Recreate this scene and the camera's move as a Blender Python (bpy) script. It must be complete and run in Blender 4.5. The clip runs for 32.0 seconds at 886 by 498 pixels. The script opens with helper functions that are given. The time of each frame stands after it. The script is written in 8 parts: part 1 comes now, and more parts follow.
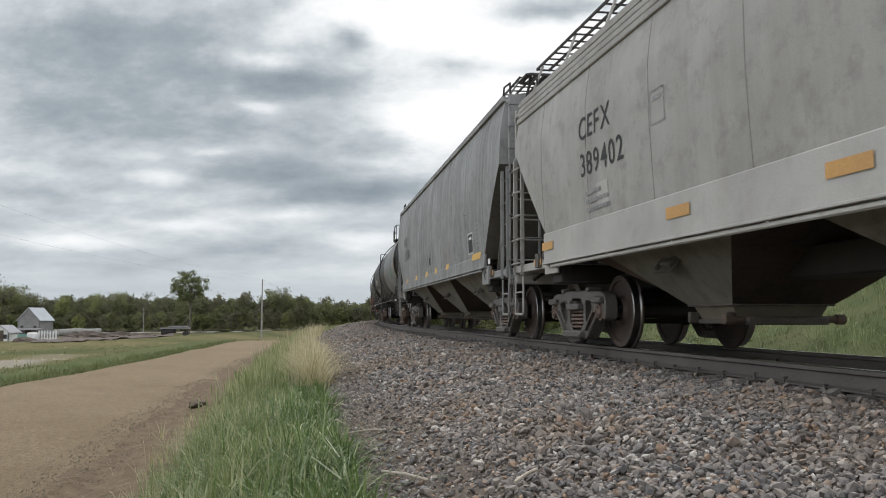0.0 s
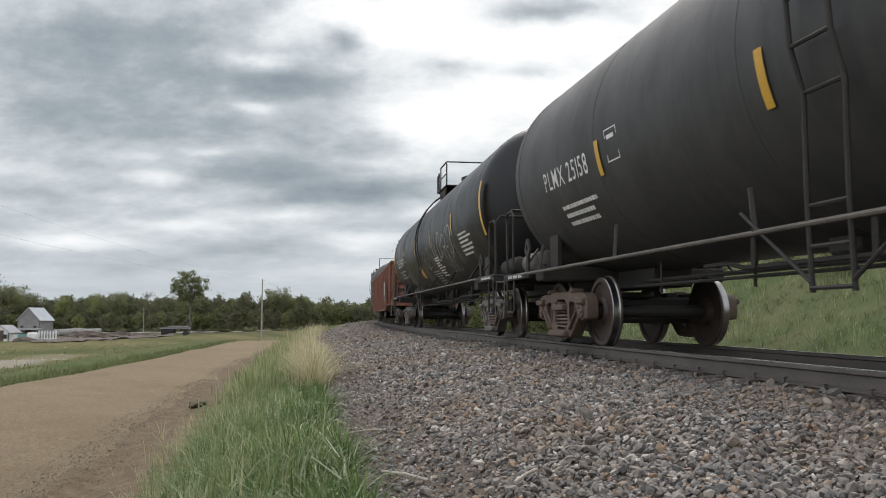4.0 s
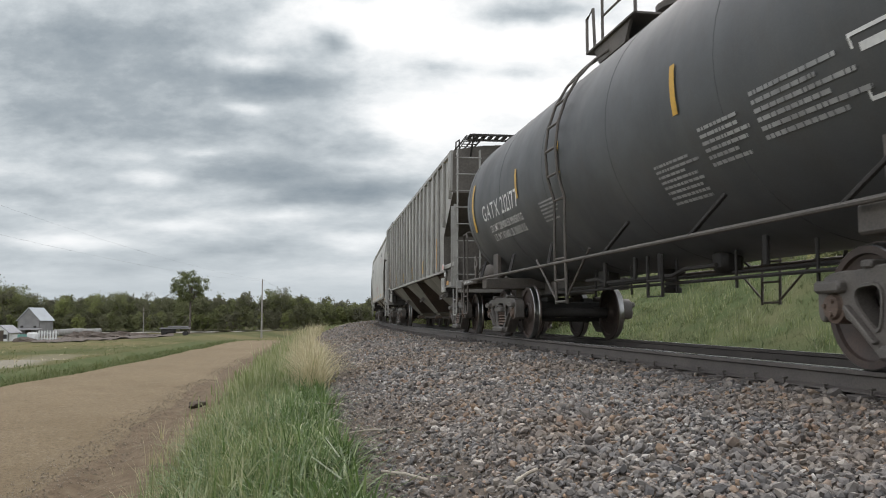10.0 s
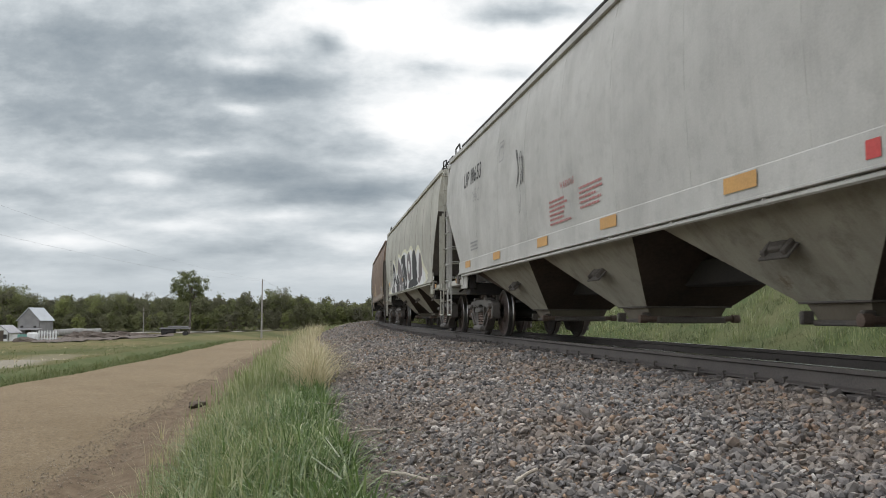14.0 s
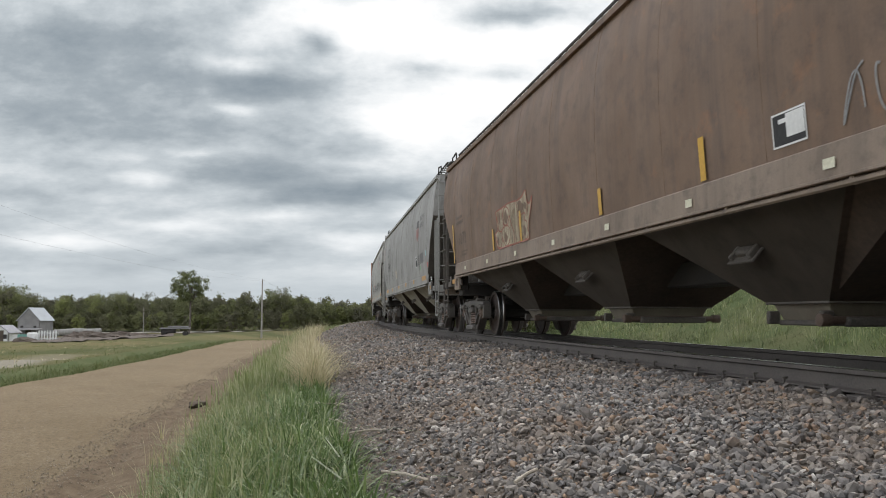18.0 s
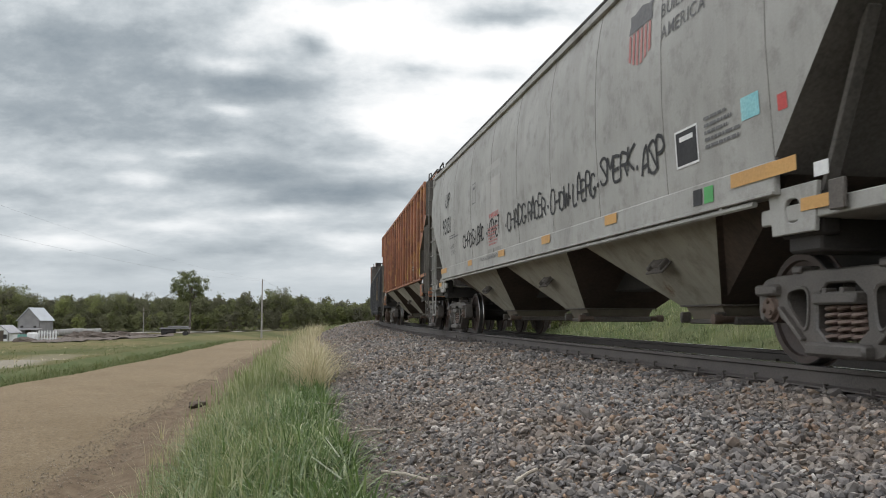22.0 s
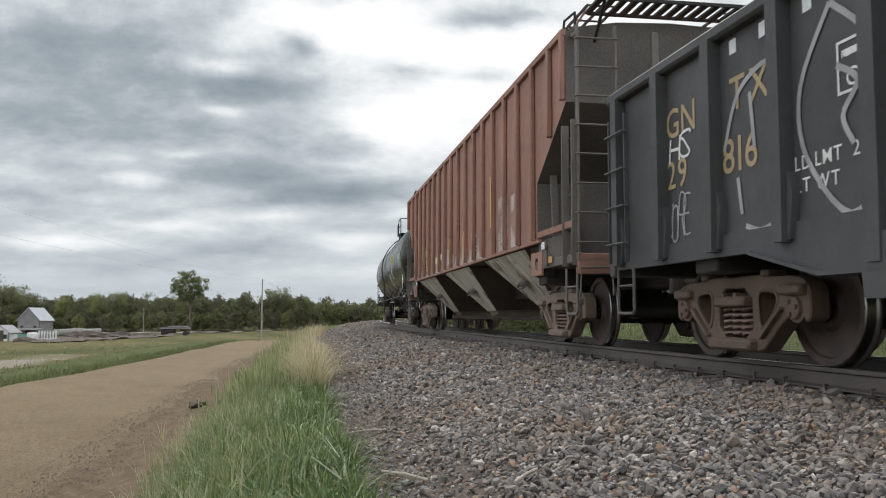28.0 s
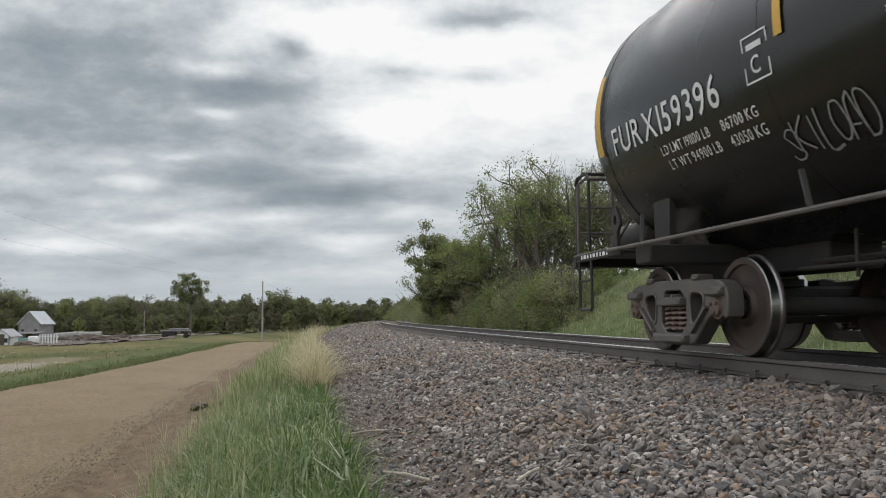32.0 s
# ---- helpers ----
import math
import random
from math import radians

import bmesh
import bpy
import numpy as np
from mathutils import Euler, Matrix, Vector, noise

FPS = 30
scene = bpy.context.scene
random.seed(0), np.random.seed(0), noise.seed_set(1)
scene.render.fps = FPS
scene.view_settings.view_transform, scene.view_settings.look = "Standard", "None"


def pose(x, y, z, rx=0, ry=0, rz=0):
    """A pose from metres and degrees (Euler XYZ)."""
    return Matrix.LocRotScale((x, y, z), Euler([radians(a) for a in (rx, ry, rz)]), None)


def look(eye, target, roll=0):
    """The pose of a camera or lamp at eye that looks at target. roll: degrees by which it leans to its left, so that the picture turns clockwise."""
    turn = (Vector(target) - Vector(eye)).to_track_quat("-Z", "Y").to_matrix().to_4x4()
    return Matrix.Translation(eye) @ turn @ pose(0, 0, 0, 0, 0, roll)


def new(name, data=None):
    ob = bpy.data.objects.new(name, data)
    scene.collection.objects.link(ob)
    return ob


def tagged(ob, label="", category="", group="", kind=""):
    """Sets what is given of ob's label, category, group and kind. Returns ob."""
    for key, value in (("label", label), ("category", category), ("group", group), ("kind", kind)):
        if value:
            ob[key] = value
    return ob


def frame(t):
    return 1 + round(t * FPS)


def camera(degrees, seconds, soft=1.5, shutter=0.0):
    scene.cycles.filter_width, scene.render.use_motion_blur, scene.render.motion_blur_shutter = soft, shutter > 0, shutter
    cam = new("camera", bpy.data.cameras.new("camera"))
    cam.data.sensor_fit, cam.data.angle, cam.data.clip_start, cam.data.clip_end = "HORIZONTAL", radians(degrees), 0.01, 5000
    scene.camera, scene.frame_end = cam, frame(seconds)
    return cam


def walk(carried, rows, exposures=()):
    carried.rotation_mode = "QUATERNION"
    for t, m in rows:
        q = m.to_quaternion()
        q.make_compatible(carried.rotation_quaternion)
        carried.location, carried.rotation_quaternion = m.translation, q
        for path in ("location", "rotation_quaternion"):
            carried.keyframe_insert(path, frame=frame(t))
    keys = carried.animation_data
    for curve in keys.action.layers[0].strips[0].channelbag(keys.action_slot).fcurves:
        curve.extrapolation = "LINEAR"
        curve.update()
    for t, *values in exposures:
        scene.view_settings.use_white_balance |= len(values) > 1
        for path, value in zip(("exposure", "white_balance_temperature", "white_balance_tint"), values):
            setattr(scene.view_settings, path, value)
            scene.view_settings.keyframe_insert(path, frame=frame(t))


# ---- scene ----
import collections

cam = camera(55.33, 32.0, soft=1.0, shutter=0.06)
EYE_H = 0.386          # eye above the rail tops (z = 0)
TILT = 4.565


def eye_pose(roll):
    """Level camera on a low tripod, looking along +y and a little up."""
    return pose(0, 0, EYE_H, 90 + TILT, 0, 0) @ pose(0, 0, 0, 0, 0, roll)


walk(cam, [(0, eye_pose(0.074)), (29.2, eye_pose(0.074)), (29.45, eye_pose(-0.43)), (32, eye_pose(-0.43))],
     [(0, 0.0), (8.2, 0.0), (8.8, -0.13), (9.4, -0.10), (9.9, 0.0), (29.6, 0.0), (31.0, -0.12), (32.0, -0.15)])

# ---- the line of the railway: a curve to the right, in metres ----
PHI, TRACK_D, CURVE = 0.1898, 4.9606, 0.0016
RADIUS = 1 / CURVE
FOOT = (TRACK_D * math.cos(PHI), TRACK_D * math.sin(PHI))
CENTRE = (FOOT[0] + RADIUS * math.cos(PHI), FOOT[1] + RADIUS * math.sin(PHI))
SPEED = 8.986


def on_track(s, o=0.0):
    """World x, y at arc length s along the line and o metres to its right."""
    a = -PHI + s * CURVE
    r = RADIUS - o
    return CENTRE[0] - r * math.cos(a), CENTRE[1] + r * math.sin(a)


def heading(s):
    return -PHI + s * CURVE


def track_coords(x, y):
    """Arc length and offset of a world point (arrays allowed)."""
    dx, dy = x - CENTRE[0], y - CENTRE[1]
    return (np.arctan2(dy, -dx) + PHI) / CURVE, RADIUS - np.hypot(dx, dy)


# ---- world, sun, exposure ----
scene.view_settings.exposure = 0.0
world = bpy.data.worlds.new("overcast")
scene.world = world
world.use_nodes = True
wn, wl = world.node_tree.nodes, world.node_tree.links
wn.clear()
sky = wn.new("ShaderNodeTexSky")
sky.sky_type, sky.sun_disc = "NISHITA", False
sky.sun_elevation, sky.sun_rotation = radians(52), radians(4)
sky.dust_density = 3.0
skyamt = wn.new("ShaderNodeVectorMath")
skyamt.operation = "SCALE"
skyamt.inputs[3].default_value = 0.06
cloudcol = wn.new("ShaderNodeRGB")
cloudcol.outputs[0].default_value = (0.84, 0.845, 0.85, 1)
addw = wn.new("ShaderNodeVectorMath")
addw.operation = "ADD"
bg = wn.new("ShaderNodeBackground")
bg.inputs[1].default_value = 1.36
wo = wn.new("ShaderNodeOutputWorld")
wl.new(sky.outputs[0], skyamt.inputs[0])
wl.new(skyamt.outputs[0], addw.inputs[0])
wl.new(cloudcol.outputs[0], addw.inputs[1])
wl.new(addw.outputs[0], bg.inputs[0])
wl.new(bg.outputs[0], wo.inputs[0])
sun_data = bpy.data.lights.new("sun", "SUN")
sun_data.energy, sun_data.angle, sun_data.color = 1.5, radians(18), (1.0, 0.96, 0.9)
sun = new("sun", sun_data)
sun.matrix_world = look((0, 0, 30), (-30 * math.sin(radians(4)) / math.tan(radians(52)), -30 * math.cos(radians(4)) / math.tan(radians(52)), 0))


# ---- materials ----
def nodes_of(name):
    m = bpy.data.materials.new(name)
    m.use_nodes = True
    nt = m.node_tree
    return m, nt, nt.nodes["Principled BSDF"]


def add(nt, kind, **inputs):
    n = nt.nodes.new(kind)
    for k, v in inputs.items():
        n.inputs[int(k[1:]) if k[0] == "i" and k[1:].isdigit() else k].default_value = v
    return n


def noise_at(nt, vec, scale, detail=4.0, rough=0.55, stretch=None):
    if stretch:
        mp = add(nt, "ShaderNodeMapping")
        mp.inputs["Scale"].default_value = stretch
        nt.links.new(vec, mp.inputs["Vector"])
        vec = mp.outputs[0]
    n = add(nt, "ShaderNodeTexNoise", Scale=scale, Detail=detail, Roughness=rough)
    nt.links.new(vec, n.inputs["Vector"])
    return n.outputs[0]


def ramp(nt, fac, stops):
    r = nt.nodes.new("ShaderNodeValToRGB")
    e = r.color_ramp.elements
    while len(e) < len(stops):
        e.new(0.5)
    for el, (p, c) in zip(e, stops):
        el.position = p
        el.color = (*c, 1) if len(c) == 3 else c
    nt.links.new(fac, r.inputs[0])
    return r.outputs[0]


def mixed(nt, fac, a, b, mode="MIX"):
    n = nt.nodes.new("ShaderNodeMix")
    n.data_type, n.blend_type = "RGBA", mode
    for v, i in ((fac, 0), (a, 6), (b, 7)):
        if hasattr(v, "links"):
            nt.links.new(v, n.inputs[i])
        elif isinstance(v, tuple):
            n.inputs[i].default_value = (*v, 1)
        else:
            n.inputs[i].default_value = v
    return n.outputs[2]


def bumped(nt, bsdf, height, strength, dist=0.01):
    b = add(nt, "ShaderNodeBump", Strength=strength, Distance=dist)
    nt.links.new(height, b.inputs["Height"])
    nt.links.new(b.outputs[0], bsdf.inputs["Normal"])


def shade(c, k):
    return tuple(min(1, v * k) for v in c)


def surface(name, colour, other, rough=0.6, metal=0.0, scale=3.0, fine=40.0, bump=0.15, coord="Object", rim=0.5):
    """A plain surface with two scales of variation."""
    m, nt, b = nodes_of(name)
    tc = nt.nodes.new("ShaderNodeTexCoord").outputs[coord]
    big = noise_at(nt, tc, scale)
    small = noise_at(nt, tc, fine, 3)
    c = mixed(nt, ramp(nt, big, [(0.35, (0, 0, 0)), (0.68, (1, 1, 1))]), colour, other)
    c = mixed(nt, 0.35, c, ramp(nt, small, [(0.3, shade(colour, 0.6)), (0.7, shade(other, 1.3))]), "MIX")
    nt.links.new(c, b.inputs["Base Color"])
    b.inputs["Roughness"].default_value, b.inputs["Metallic"].default_value = rough, metal
    bumped(nt, b, small, bump)
    return m


def car_paint(name, colour, dirt, rust=None, rough=0.55, streak=0.5, rust_amount=0.1, gloss=0.5):
    """Weathered car paint: mottling, run-down streaks, grime and rust spots, in the car's own space."""
    m, nt, b = nodes_of(name)
    b.inputs["Specular IOR Level"].default_value = gloss
    tc = nt.nodes.new("ShaderNodeTexCoord").outputs["Object"]
    blot = noise_at(nt, tc, 0.7, 5, 0.6)
    runs = noise_at(nt, tc, 1.0, 5, 0.65, (1.0, 4.5, 0.22))
    runs2 = noise_at(nt, tc, 1.0, 5, 0.7, (1.0, 6.5, 0.35))
    grain = noise_at(nt, tc, 60, 2)
    c = mixed(nt, ramp(nt, blot, [(0.3, (0, 0, 0)), (0.75, (1, 1, 1))]), shade(colour, 1.14), shade(colour, 0.78))
    f = mixed(nt, 1.0, ramp(nt, runs, [(0.46, (0, 0, 0)), (0.74, (streak,) * 3)]), ramp(nt, runs2, [(0.52, (0, 0, 0)), (0.8, (streak * 0.6,) * 3)]), "ADD")
    c = mixed(nt, f, c, dirt)
    if rust:
        spots = noise_at(nt, tc, 2.2, 8, 0.72)
        lo = 0.72 - rust_amount
        c = mixed(nt, ramp(nt, spots, [(lo, (0, 0, 0)), (lo + 0.09, (0.9, 0.9, 0.9))]), c, rust)
        runr = noise_at(nt, tc, 1.0, 6, 0.7, (1.0, 7.0, 0.12))
        c = mixed(nt, ramp(nt, runr, [(lo, (0, 0, 0)), (lo + 0.16, (0.6, 0.6, 0.6))]), c, shade(rust, 0.8))
    grime = noise_at(nt, tc, 3.4, 9, 0.72)
    c = mixed(nt, ramp(nt, grime, [(0.5, (0, 0, 0)), (0.68, (0.26, 0.26, 0.26) if colour[0] > 0.38 else (0.55, 0.55, 0.55))]), c, shade(dirt, 0.75))
    scuff = noise_at(nt, tc, 1.0, 7, 0.75, (1.0, 2.2, 9.0))
    c = mixed(nt, ramp(nt, scuff, [(0.62, (0, 0, 0)), (0.78, (0.4, 0.4, 0.4))]), c, shade(colour, 1.25))
    c = mixed(nt, 0.14, c, grain, "OVERLAY")
    nt.links.new(c, b.inputs["Base Color"])
    rr = ramp(nt, blot, [(0.3, (rough - 0.08,) * 3), (0.7, (rough + 0.12,) * 3)])
    nt.links.new(rr, b.inputs["Roughness"])
    wave = noise_at(nt, tc, 1.3, 2)
    bumped(nt, b, mixed(nt, 0.12, wave, grain), 0.25, 0.02)
    return m


STEEL = surface("grimy_steel", (0.07, 0.064, 0.058), (0.125, 0.107, 0.09), 0.7, 0.1, 2.5, 50)
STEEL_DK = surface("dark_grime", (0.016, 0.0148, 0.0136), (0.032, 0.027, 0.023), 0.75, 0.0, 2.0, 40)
WHEEL = surface("rusty_wheel", (0.042, 0.033, 0.029), (0.08, 0.055, 0.044), 0.6, 0.2, 4, 60)
TREAD = surface("polished_tread", (0.34, 0.335, 0.325), (0.22, 0.215, 0.21), 0.3, 1.0, 8, 80, 0.05)
RAIL = surface("rail_side", (0.072, 0.063, 0.059), (0.115, 0.10, 0.088), 0.65, 0.2, 2, 60)
RAILTOP = surface("rail_head", (0.5, 0.5, 0.5), (0.38, 0.37, 0.36), 0.25, 1.0, 3, 50, 0.05)
CASTING = surface("cast_side_frame", (0.072, 0.066, 0.06), (0.125, 0.11, 0.096), 0.48, 0.1, 3, 60)
CASTING_RUST = surface("rusty_casting", (0.085, 0.058, 0.044), (0.14, 0.098, 0.074), 0.7, 0.1, 3, 60)
CASTING_TAN = surface("clay_rust_casting", (0.14, 0.105, 0.082), (0.21, 0.16, 0.125), 0.75, 0.1, 3, 60)
SPRING = surface("spring_steel", (0.13, 0.095, 0.08), (0.21, 0.15, 0.12), 0.65, 0.2, 6, 60)
TIE = surface("tie_timber", (0.045, 0.038, 0.033), (0.085, 0.07, 0.06), 0.9, 0, 3, 30, 0.4)
YELLOW = surface("yellow_reflector", (0.62, 0.36, 0.03), (0.5, 0.28, 0.03), 0.45, 0, 3, 40, 0.05)
WHITE = surface("white_lettering", (0.76, 0.76, 0.74), (0.58, 0.58, 0.56), 0.6, 0, 3, 30, 0.05)
BLACKL = surface("black_lettering", (0.02, 0.02, 0.021), (0.035, 0.035, 0.035), 0.75, 0, 3, 30, 0.05)
GREYL = surface("faded_lettering", (0.2, 0.2, 0.2), (0.3, 0.3, 0.29), 0.7, 0, 3, 30, 0.05)
REDL = surface("red_marking", (0.5, 0.045, 0.04), (0.42, 0.06, 0.05), 0.5, 0, 3, 40, 0.05)
GREENL = surface("green_marking", (0.06, 0.38, 0.08), (0.07, 0.3, 0.09), 0.5, 0, 3, 40, 0.05)
CYANL = surface("pale_blue_tag", (0.15, 0.45, 0.5), (0.3, 0.55, 0.55), 0.5, 0, 3, 40, 0.05)
PURPLE = surface("plum_paint", (0.10, 0.082, 0.082), (0.135, 0.112, 0.112), 0.6, 0, 1.5, 40, 0.05)
CREAM = surface("cream_paint", (0.60, 0.57, 0.38), (0.62, 0.61, 0.5), 0.6, 0, 2, 40, 0.05)
TAN = surface("tan_paint", (0.56, 0.31, 0.09), (0.46, 0.26, 0.09), 0.6, 0, 3, 40, 0.05)
SILVER = surface("silver_spray", (0.42, 0.42, 0.41), (0.22, 0.22, 0.22), 0.5, 0.0, 3, 40, 0.05)


# ---- mesh building ----
class Geo:
    """Collects vertices and faces of one mesh."""

    def __init__(self):
        self.v, self.f, self.m, self.sm = [], [], [], []

    def face(self, idx, mat=0, smooth=False):
        self.f.append(idx), self.m.append(mat), self.sm.append(smooth)

    def box(self, c, s, mat=0, bevel=0.008, rot=None):
        """A box with chamfered edges."""
        hx, hy, hz = (abs(a) / 2 for a in s)
        b = min(bevel, hx * 0.45, hy * 0.45, hz * 0.45)
        base, ids = len(self.v), {}
        for sx in (-1, 1):
            for sy in (-1, 1):
                for sz in (-1, 1):
                    for ax in range(3):
                        p = [sx * (hx - b), sy * (hy - b), sz * (hz - b)]
                        p[ax] = (sx * hx, sy * hy, sz * hz)[ax]
                        p = Vector(p)
                        if rot:
                            p = rot @ p
                        ids[sx, sy, sz, ax] = len(self.v)
                        self.v.append((c[0] + p[0], c[1] + p[1], c[2] + p[2]))
        for ax in range(3):
            u, w = (ax + 1) % 3, (ax + 2) % 3
            for sg in (-1, 1):
                loop = []
                for a, d in ((-1, -1), (1, -1), (1, 1), (-1, 1)):
                    k = [0, 0, 0]
                    k[ax], k[u], k[w] = sg, a, d
                    loop.append(ids[(*k, ax)])
                self.face(loop if sg > 0 else loop[::-1], mat)
            for a in (-1, 1):
                for d in (-1, 1):
                    k0, k1 = [0, 0, 0], [0, 0, 0]
                    k0[ax], k1[ax] = -1, 1
                    k0[u] = k1[u] = a
                    k0[w] = k1[w] = d
                    q = [ids[(*k0, u)], ids[(*k1, u)], ids[(*k1, w)], ids[(*k0, w)]]
                    self.face(q if a * d > 0 else q[::-1], mat)
        for sx in (-1, 1):
            for sy in (-1, 1):
                for sz in (-1, 1):
                    q = [ids[sx, sy, sz, i] for i in range(3)]
                    self.face(q if sx * sy * sz > 0 else q[::-1], mat)
        return self

    def bar(self, a, b, w, d, mat=0, bevel=0.006, up=(0, 0, 1)):
        """A rectangular bar from a to b."""
        a, b = Vector(a), Vector(b)
        y = (b - a).normalized()
        x = y.cross(Vector(up))
        if x.length < 1e-4:
            x = y.cross(Vector((1, 0, 0)))
        x.normalize()
        z = x.cross(y)
        r = Matrix((x, y, z)).transposed()
        return self.box((a + b) / 2, (w, (b - a).length, d), mat, bevel, r)

    def tube(self, pts, r, n=8, mat=0, cap=True, smooth=True):
        """A round bar through points."""
        pts = [Vector(p) for p in pts]
        rings, prev = [], None
        for i, p in enumerate(pts):
            d = (pts[min(i + 1, len(pts) - 1)] - pts[max(i - 1, 0)]).normalized()
            if prev is None:
                x = d.cross(Vector((0, 0, 1)))
                if x.length < 1e-3:
                    x = d.cross(Vector((1, 0, 0)))
            else:
                x = prev - d * prev.dot(d)
            x.normalize()
            prev = x
            y = d.cross(x)
            ring = []
            for k in range(n):
                a = 2 * math.pi * k / n
                ring.append(len(self.v))
                q = p + (x * math.cos(a) + y * math.sin(a)) * r
                self.v.append(q[:])
            rings.append(ring)
        for r0, r1 in zip(rings, rings[1:]):
            for k in range(n):
                self.face([r0[k], r0[(k + 1) % n], r1[(k + 1) % n], r1[k]], mat, smooth)
        if cap:
            self.face(rings[0][::-1], mat)
            self.face(rings[-1], mat)
        return self

    def lathe(self, prof, n=32, axis="x", origin=(0, 0, 0), mats=None, smooth=True, close=True):
        """Turns a profile of (along, radius) about an axis."""
        rings = []
        for a, r in prof:
            ring = []
            for k in range(n):
                t = 2 * math.pi * k / n
                c, s = r * math.cos(t), r * math.sin(t)
                p = {"x": (a, c, s), "y": (s, a, c), "z": (c, s, a)}[axis]
                ring.append(len(self.v))
                self.v.append(tuple(p[i] + origin[i] for i in range(3)))
            rings.append(ring)
        for i, (r0, r1) in enumerate(zip(rings, rings[1:])):
            for k in range(n):
                self.face([r0[k], r1[k], r1[(k + 1) % n], r0[(k + 1) % n]], mats[i] if mats else 0, smooth)
        if close:
            self.face(rings[0], mats[0] if mats else 0)
            self.face(rings[-1][::-1], mats[-1] if mats else 0)
        return self

    def prism(self, poly, x0, x1, mat=0):
        """A (y, z) outline, drawn out from x0 to x1."""
        a = [len(self.v) + i for i in range(len(poly))]
        self.v += [(x0, y, z) for y, z in poly]
        b = [len(self.v) + i for i in range(len(poly))]
        self.v += [(x1, y, z) for y, z in poly]
        self.face(a[::-1], mat), self.face(b, mat)
        for i in range(len(poly)):
            j = (i + 1) % len(poly)
            self.face([a[i], a[j], b[j], b[i]], mat)
        return self

    def mesh(self, name, mats, angle=38):
        me = bpy.data.meshes.new(name)
        me.from_pydata(self.v, [], self.f)
        for mt in (mats if isinstance(mats, (list, tuple)) else [mats]):
            me.materials.append(mt)
        me.polygons.foreach_set("material_index", self.m)
        bm = bmesh.new()
        bm.from_mesh(me)
        bmesh.ops.recalc_face_normals(bm, faces=bm.faces)
        bm.to_mesh(me)
        bm.free()
        me.polygons.foreach_set("use_smooth", [True] * len(me.polygons))
        me.set_sharp_from_angle(angle=radians(angle))
        me.update()
        return me


def part(name, geo, mats, parent=None, label="", at=None):
    """One mesh object under a thing or a part. geo: a Geo or a finished mesh."""
    ob = new(name, geo if isinstance(geo, bpy.types.Mesh) else geo.mesh(name, mats))
    if parent:
        ob.parent = parent
    if at is not None:
        ob.matrix_basis = at
    if label:
        ob["label"] = label
    return ob


def thing(name, label, category, group="", m=None):
    ob = new(name)
    ob.empty_display_size = 0.3
    if m is not None:
        ob.matrix_basis = m
    return tagged(ob, label, category, group)


# ---- ground ----
PROFILE_O = [-2000, -260, -120, -75, -32, -16, -13.2, -12.5, -12.2, -9.6, -7.2, -6.9, -6.0, -5.6, -5.1, -4.46, -4.0, -3.4, -2.5, 2.4, 3.4, 4.6, 6.5, 10.5, 16, 30, 2000]
PROFILE_Z = [-4.7, -4.7, -4.7, -4.3, -2.3, -1.55, -1.3, -1.12, -1.17, -1.12, -1.17, -1.13, -0.98, -0.86, -0.74, -0.59, -0.43, -0.28, -0.23, -0.23, -0.42, -0.36, 0.35, 2.3, 3.4, 4.2, 4.5]


DENT = (-3.55, 12.9)      # a hollow in the road bank


def ground_z(x, y):
    """Height of the land: track bed, bank, road and the low fields."""
    s, o = track_coords(x, y)
    z = np.interp(o, PROFILE_O, PROFILE_Z)
    far = np.clip((np.hypot(x, y) - 60) / 200, 0, 1)
    left = np.clip((-o - 4) / 6, 0, 1)
    z = z - left * far * 1.2 * (1 - np.clip((-o - 20) / 60, 0, 1))
    dip = np.clip((np.hypot(x, y) - 52) / 45, 0, 1) + 1.6 * np.clip((np.hypot(x, y) - 95) / 80, 0, 1)
    z = z - dip * np.clip((-o - 5.0) / 1.5, 0, 1) * (1 - np.clip((-o - 14) / 14, 0, 1)) * (y > 0)
    z = z - 0.05 * np.exp(-((o + 6.66) / 0.15) ** 2) * np.clip((26 - np.hypot(x, y)) / 6, 0, 1)
    z = z - 0.10 * np.clip((o + 12.3) / 0.4, 0, 1) * np.clip((-7.05 - o) / 0.4, 0, 1)
    rough = np.clip((o + 7.1) / 0.4, 0, 1) * np.clip((-4.4 - o) / 0.5, 0, 1)
    z = z + rough * (0.022 * np.sin(x * 3.1 + 1.7 * np.sin(y * 1.9)) + 0.016 * np.sin(y * 4.3 + 2 * np.sin(x * 2.7)) + 0.010 * np.sin(x * 9.1 + y * 7.3 + np.sin(y * 5.1)) + 0.007 * np.sin(x * 17 - y * 13))
    z = z - 0.10 * np.exp(-((x - DENT[0]) / 0.5) ** 2 - ((y - DENT[1]) / 0.9) ** 2) + 0.10 * np.exp(-((x - DENT[0]) / 0.5) ** 2 - ((y - DENT[1] - 1.4) / 0.45) ** 2)
    wob = 0.03 * np.sin(x * 0.9 + 1.3 * np.sin(y * 0.5)) + 0.03 * np.sin(y * 1.1 + np.sin(x * 0.7))
    soft = np.clip((np.abs(o) - 12.5) / 4, 0, 1)
    return z + wob * (0.25 + 2.0 * soft)


def road_left(s):
    """Offset of the road's far edge, which draws in along the line."""
    return np.interp(s, [0, 20, 25, 30, 42, 62, 120], [-12.3, -11.4, -10.8, -10.4, -10.0, -9.8, -9.6])


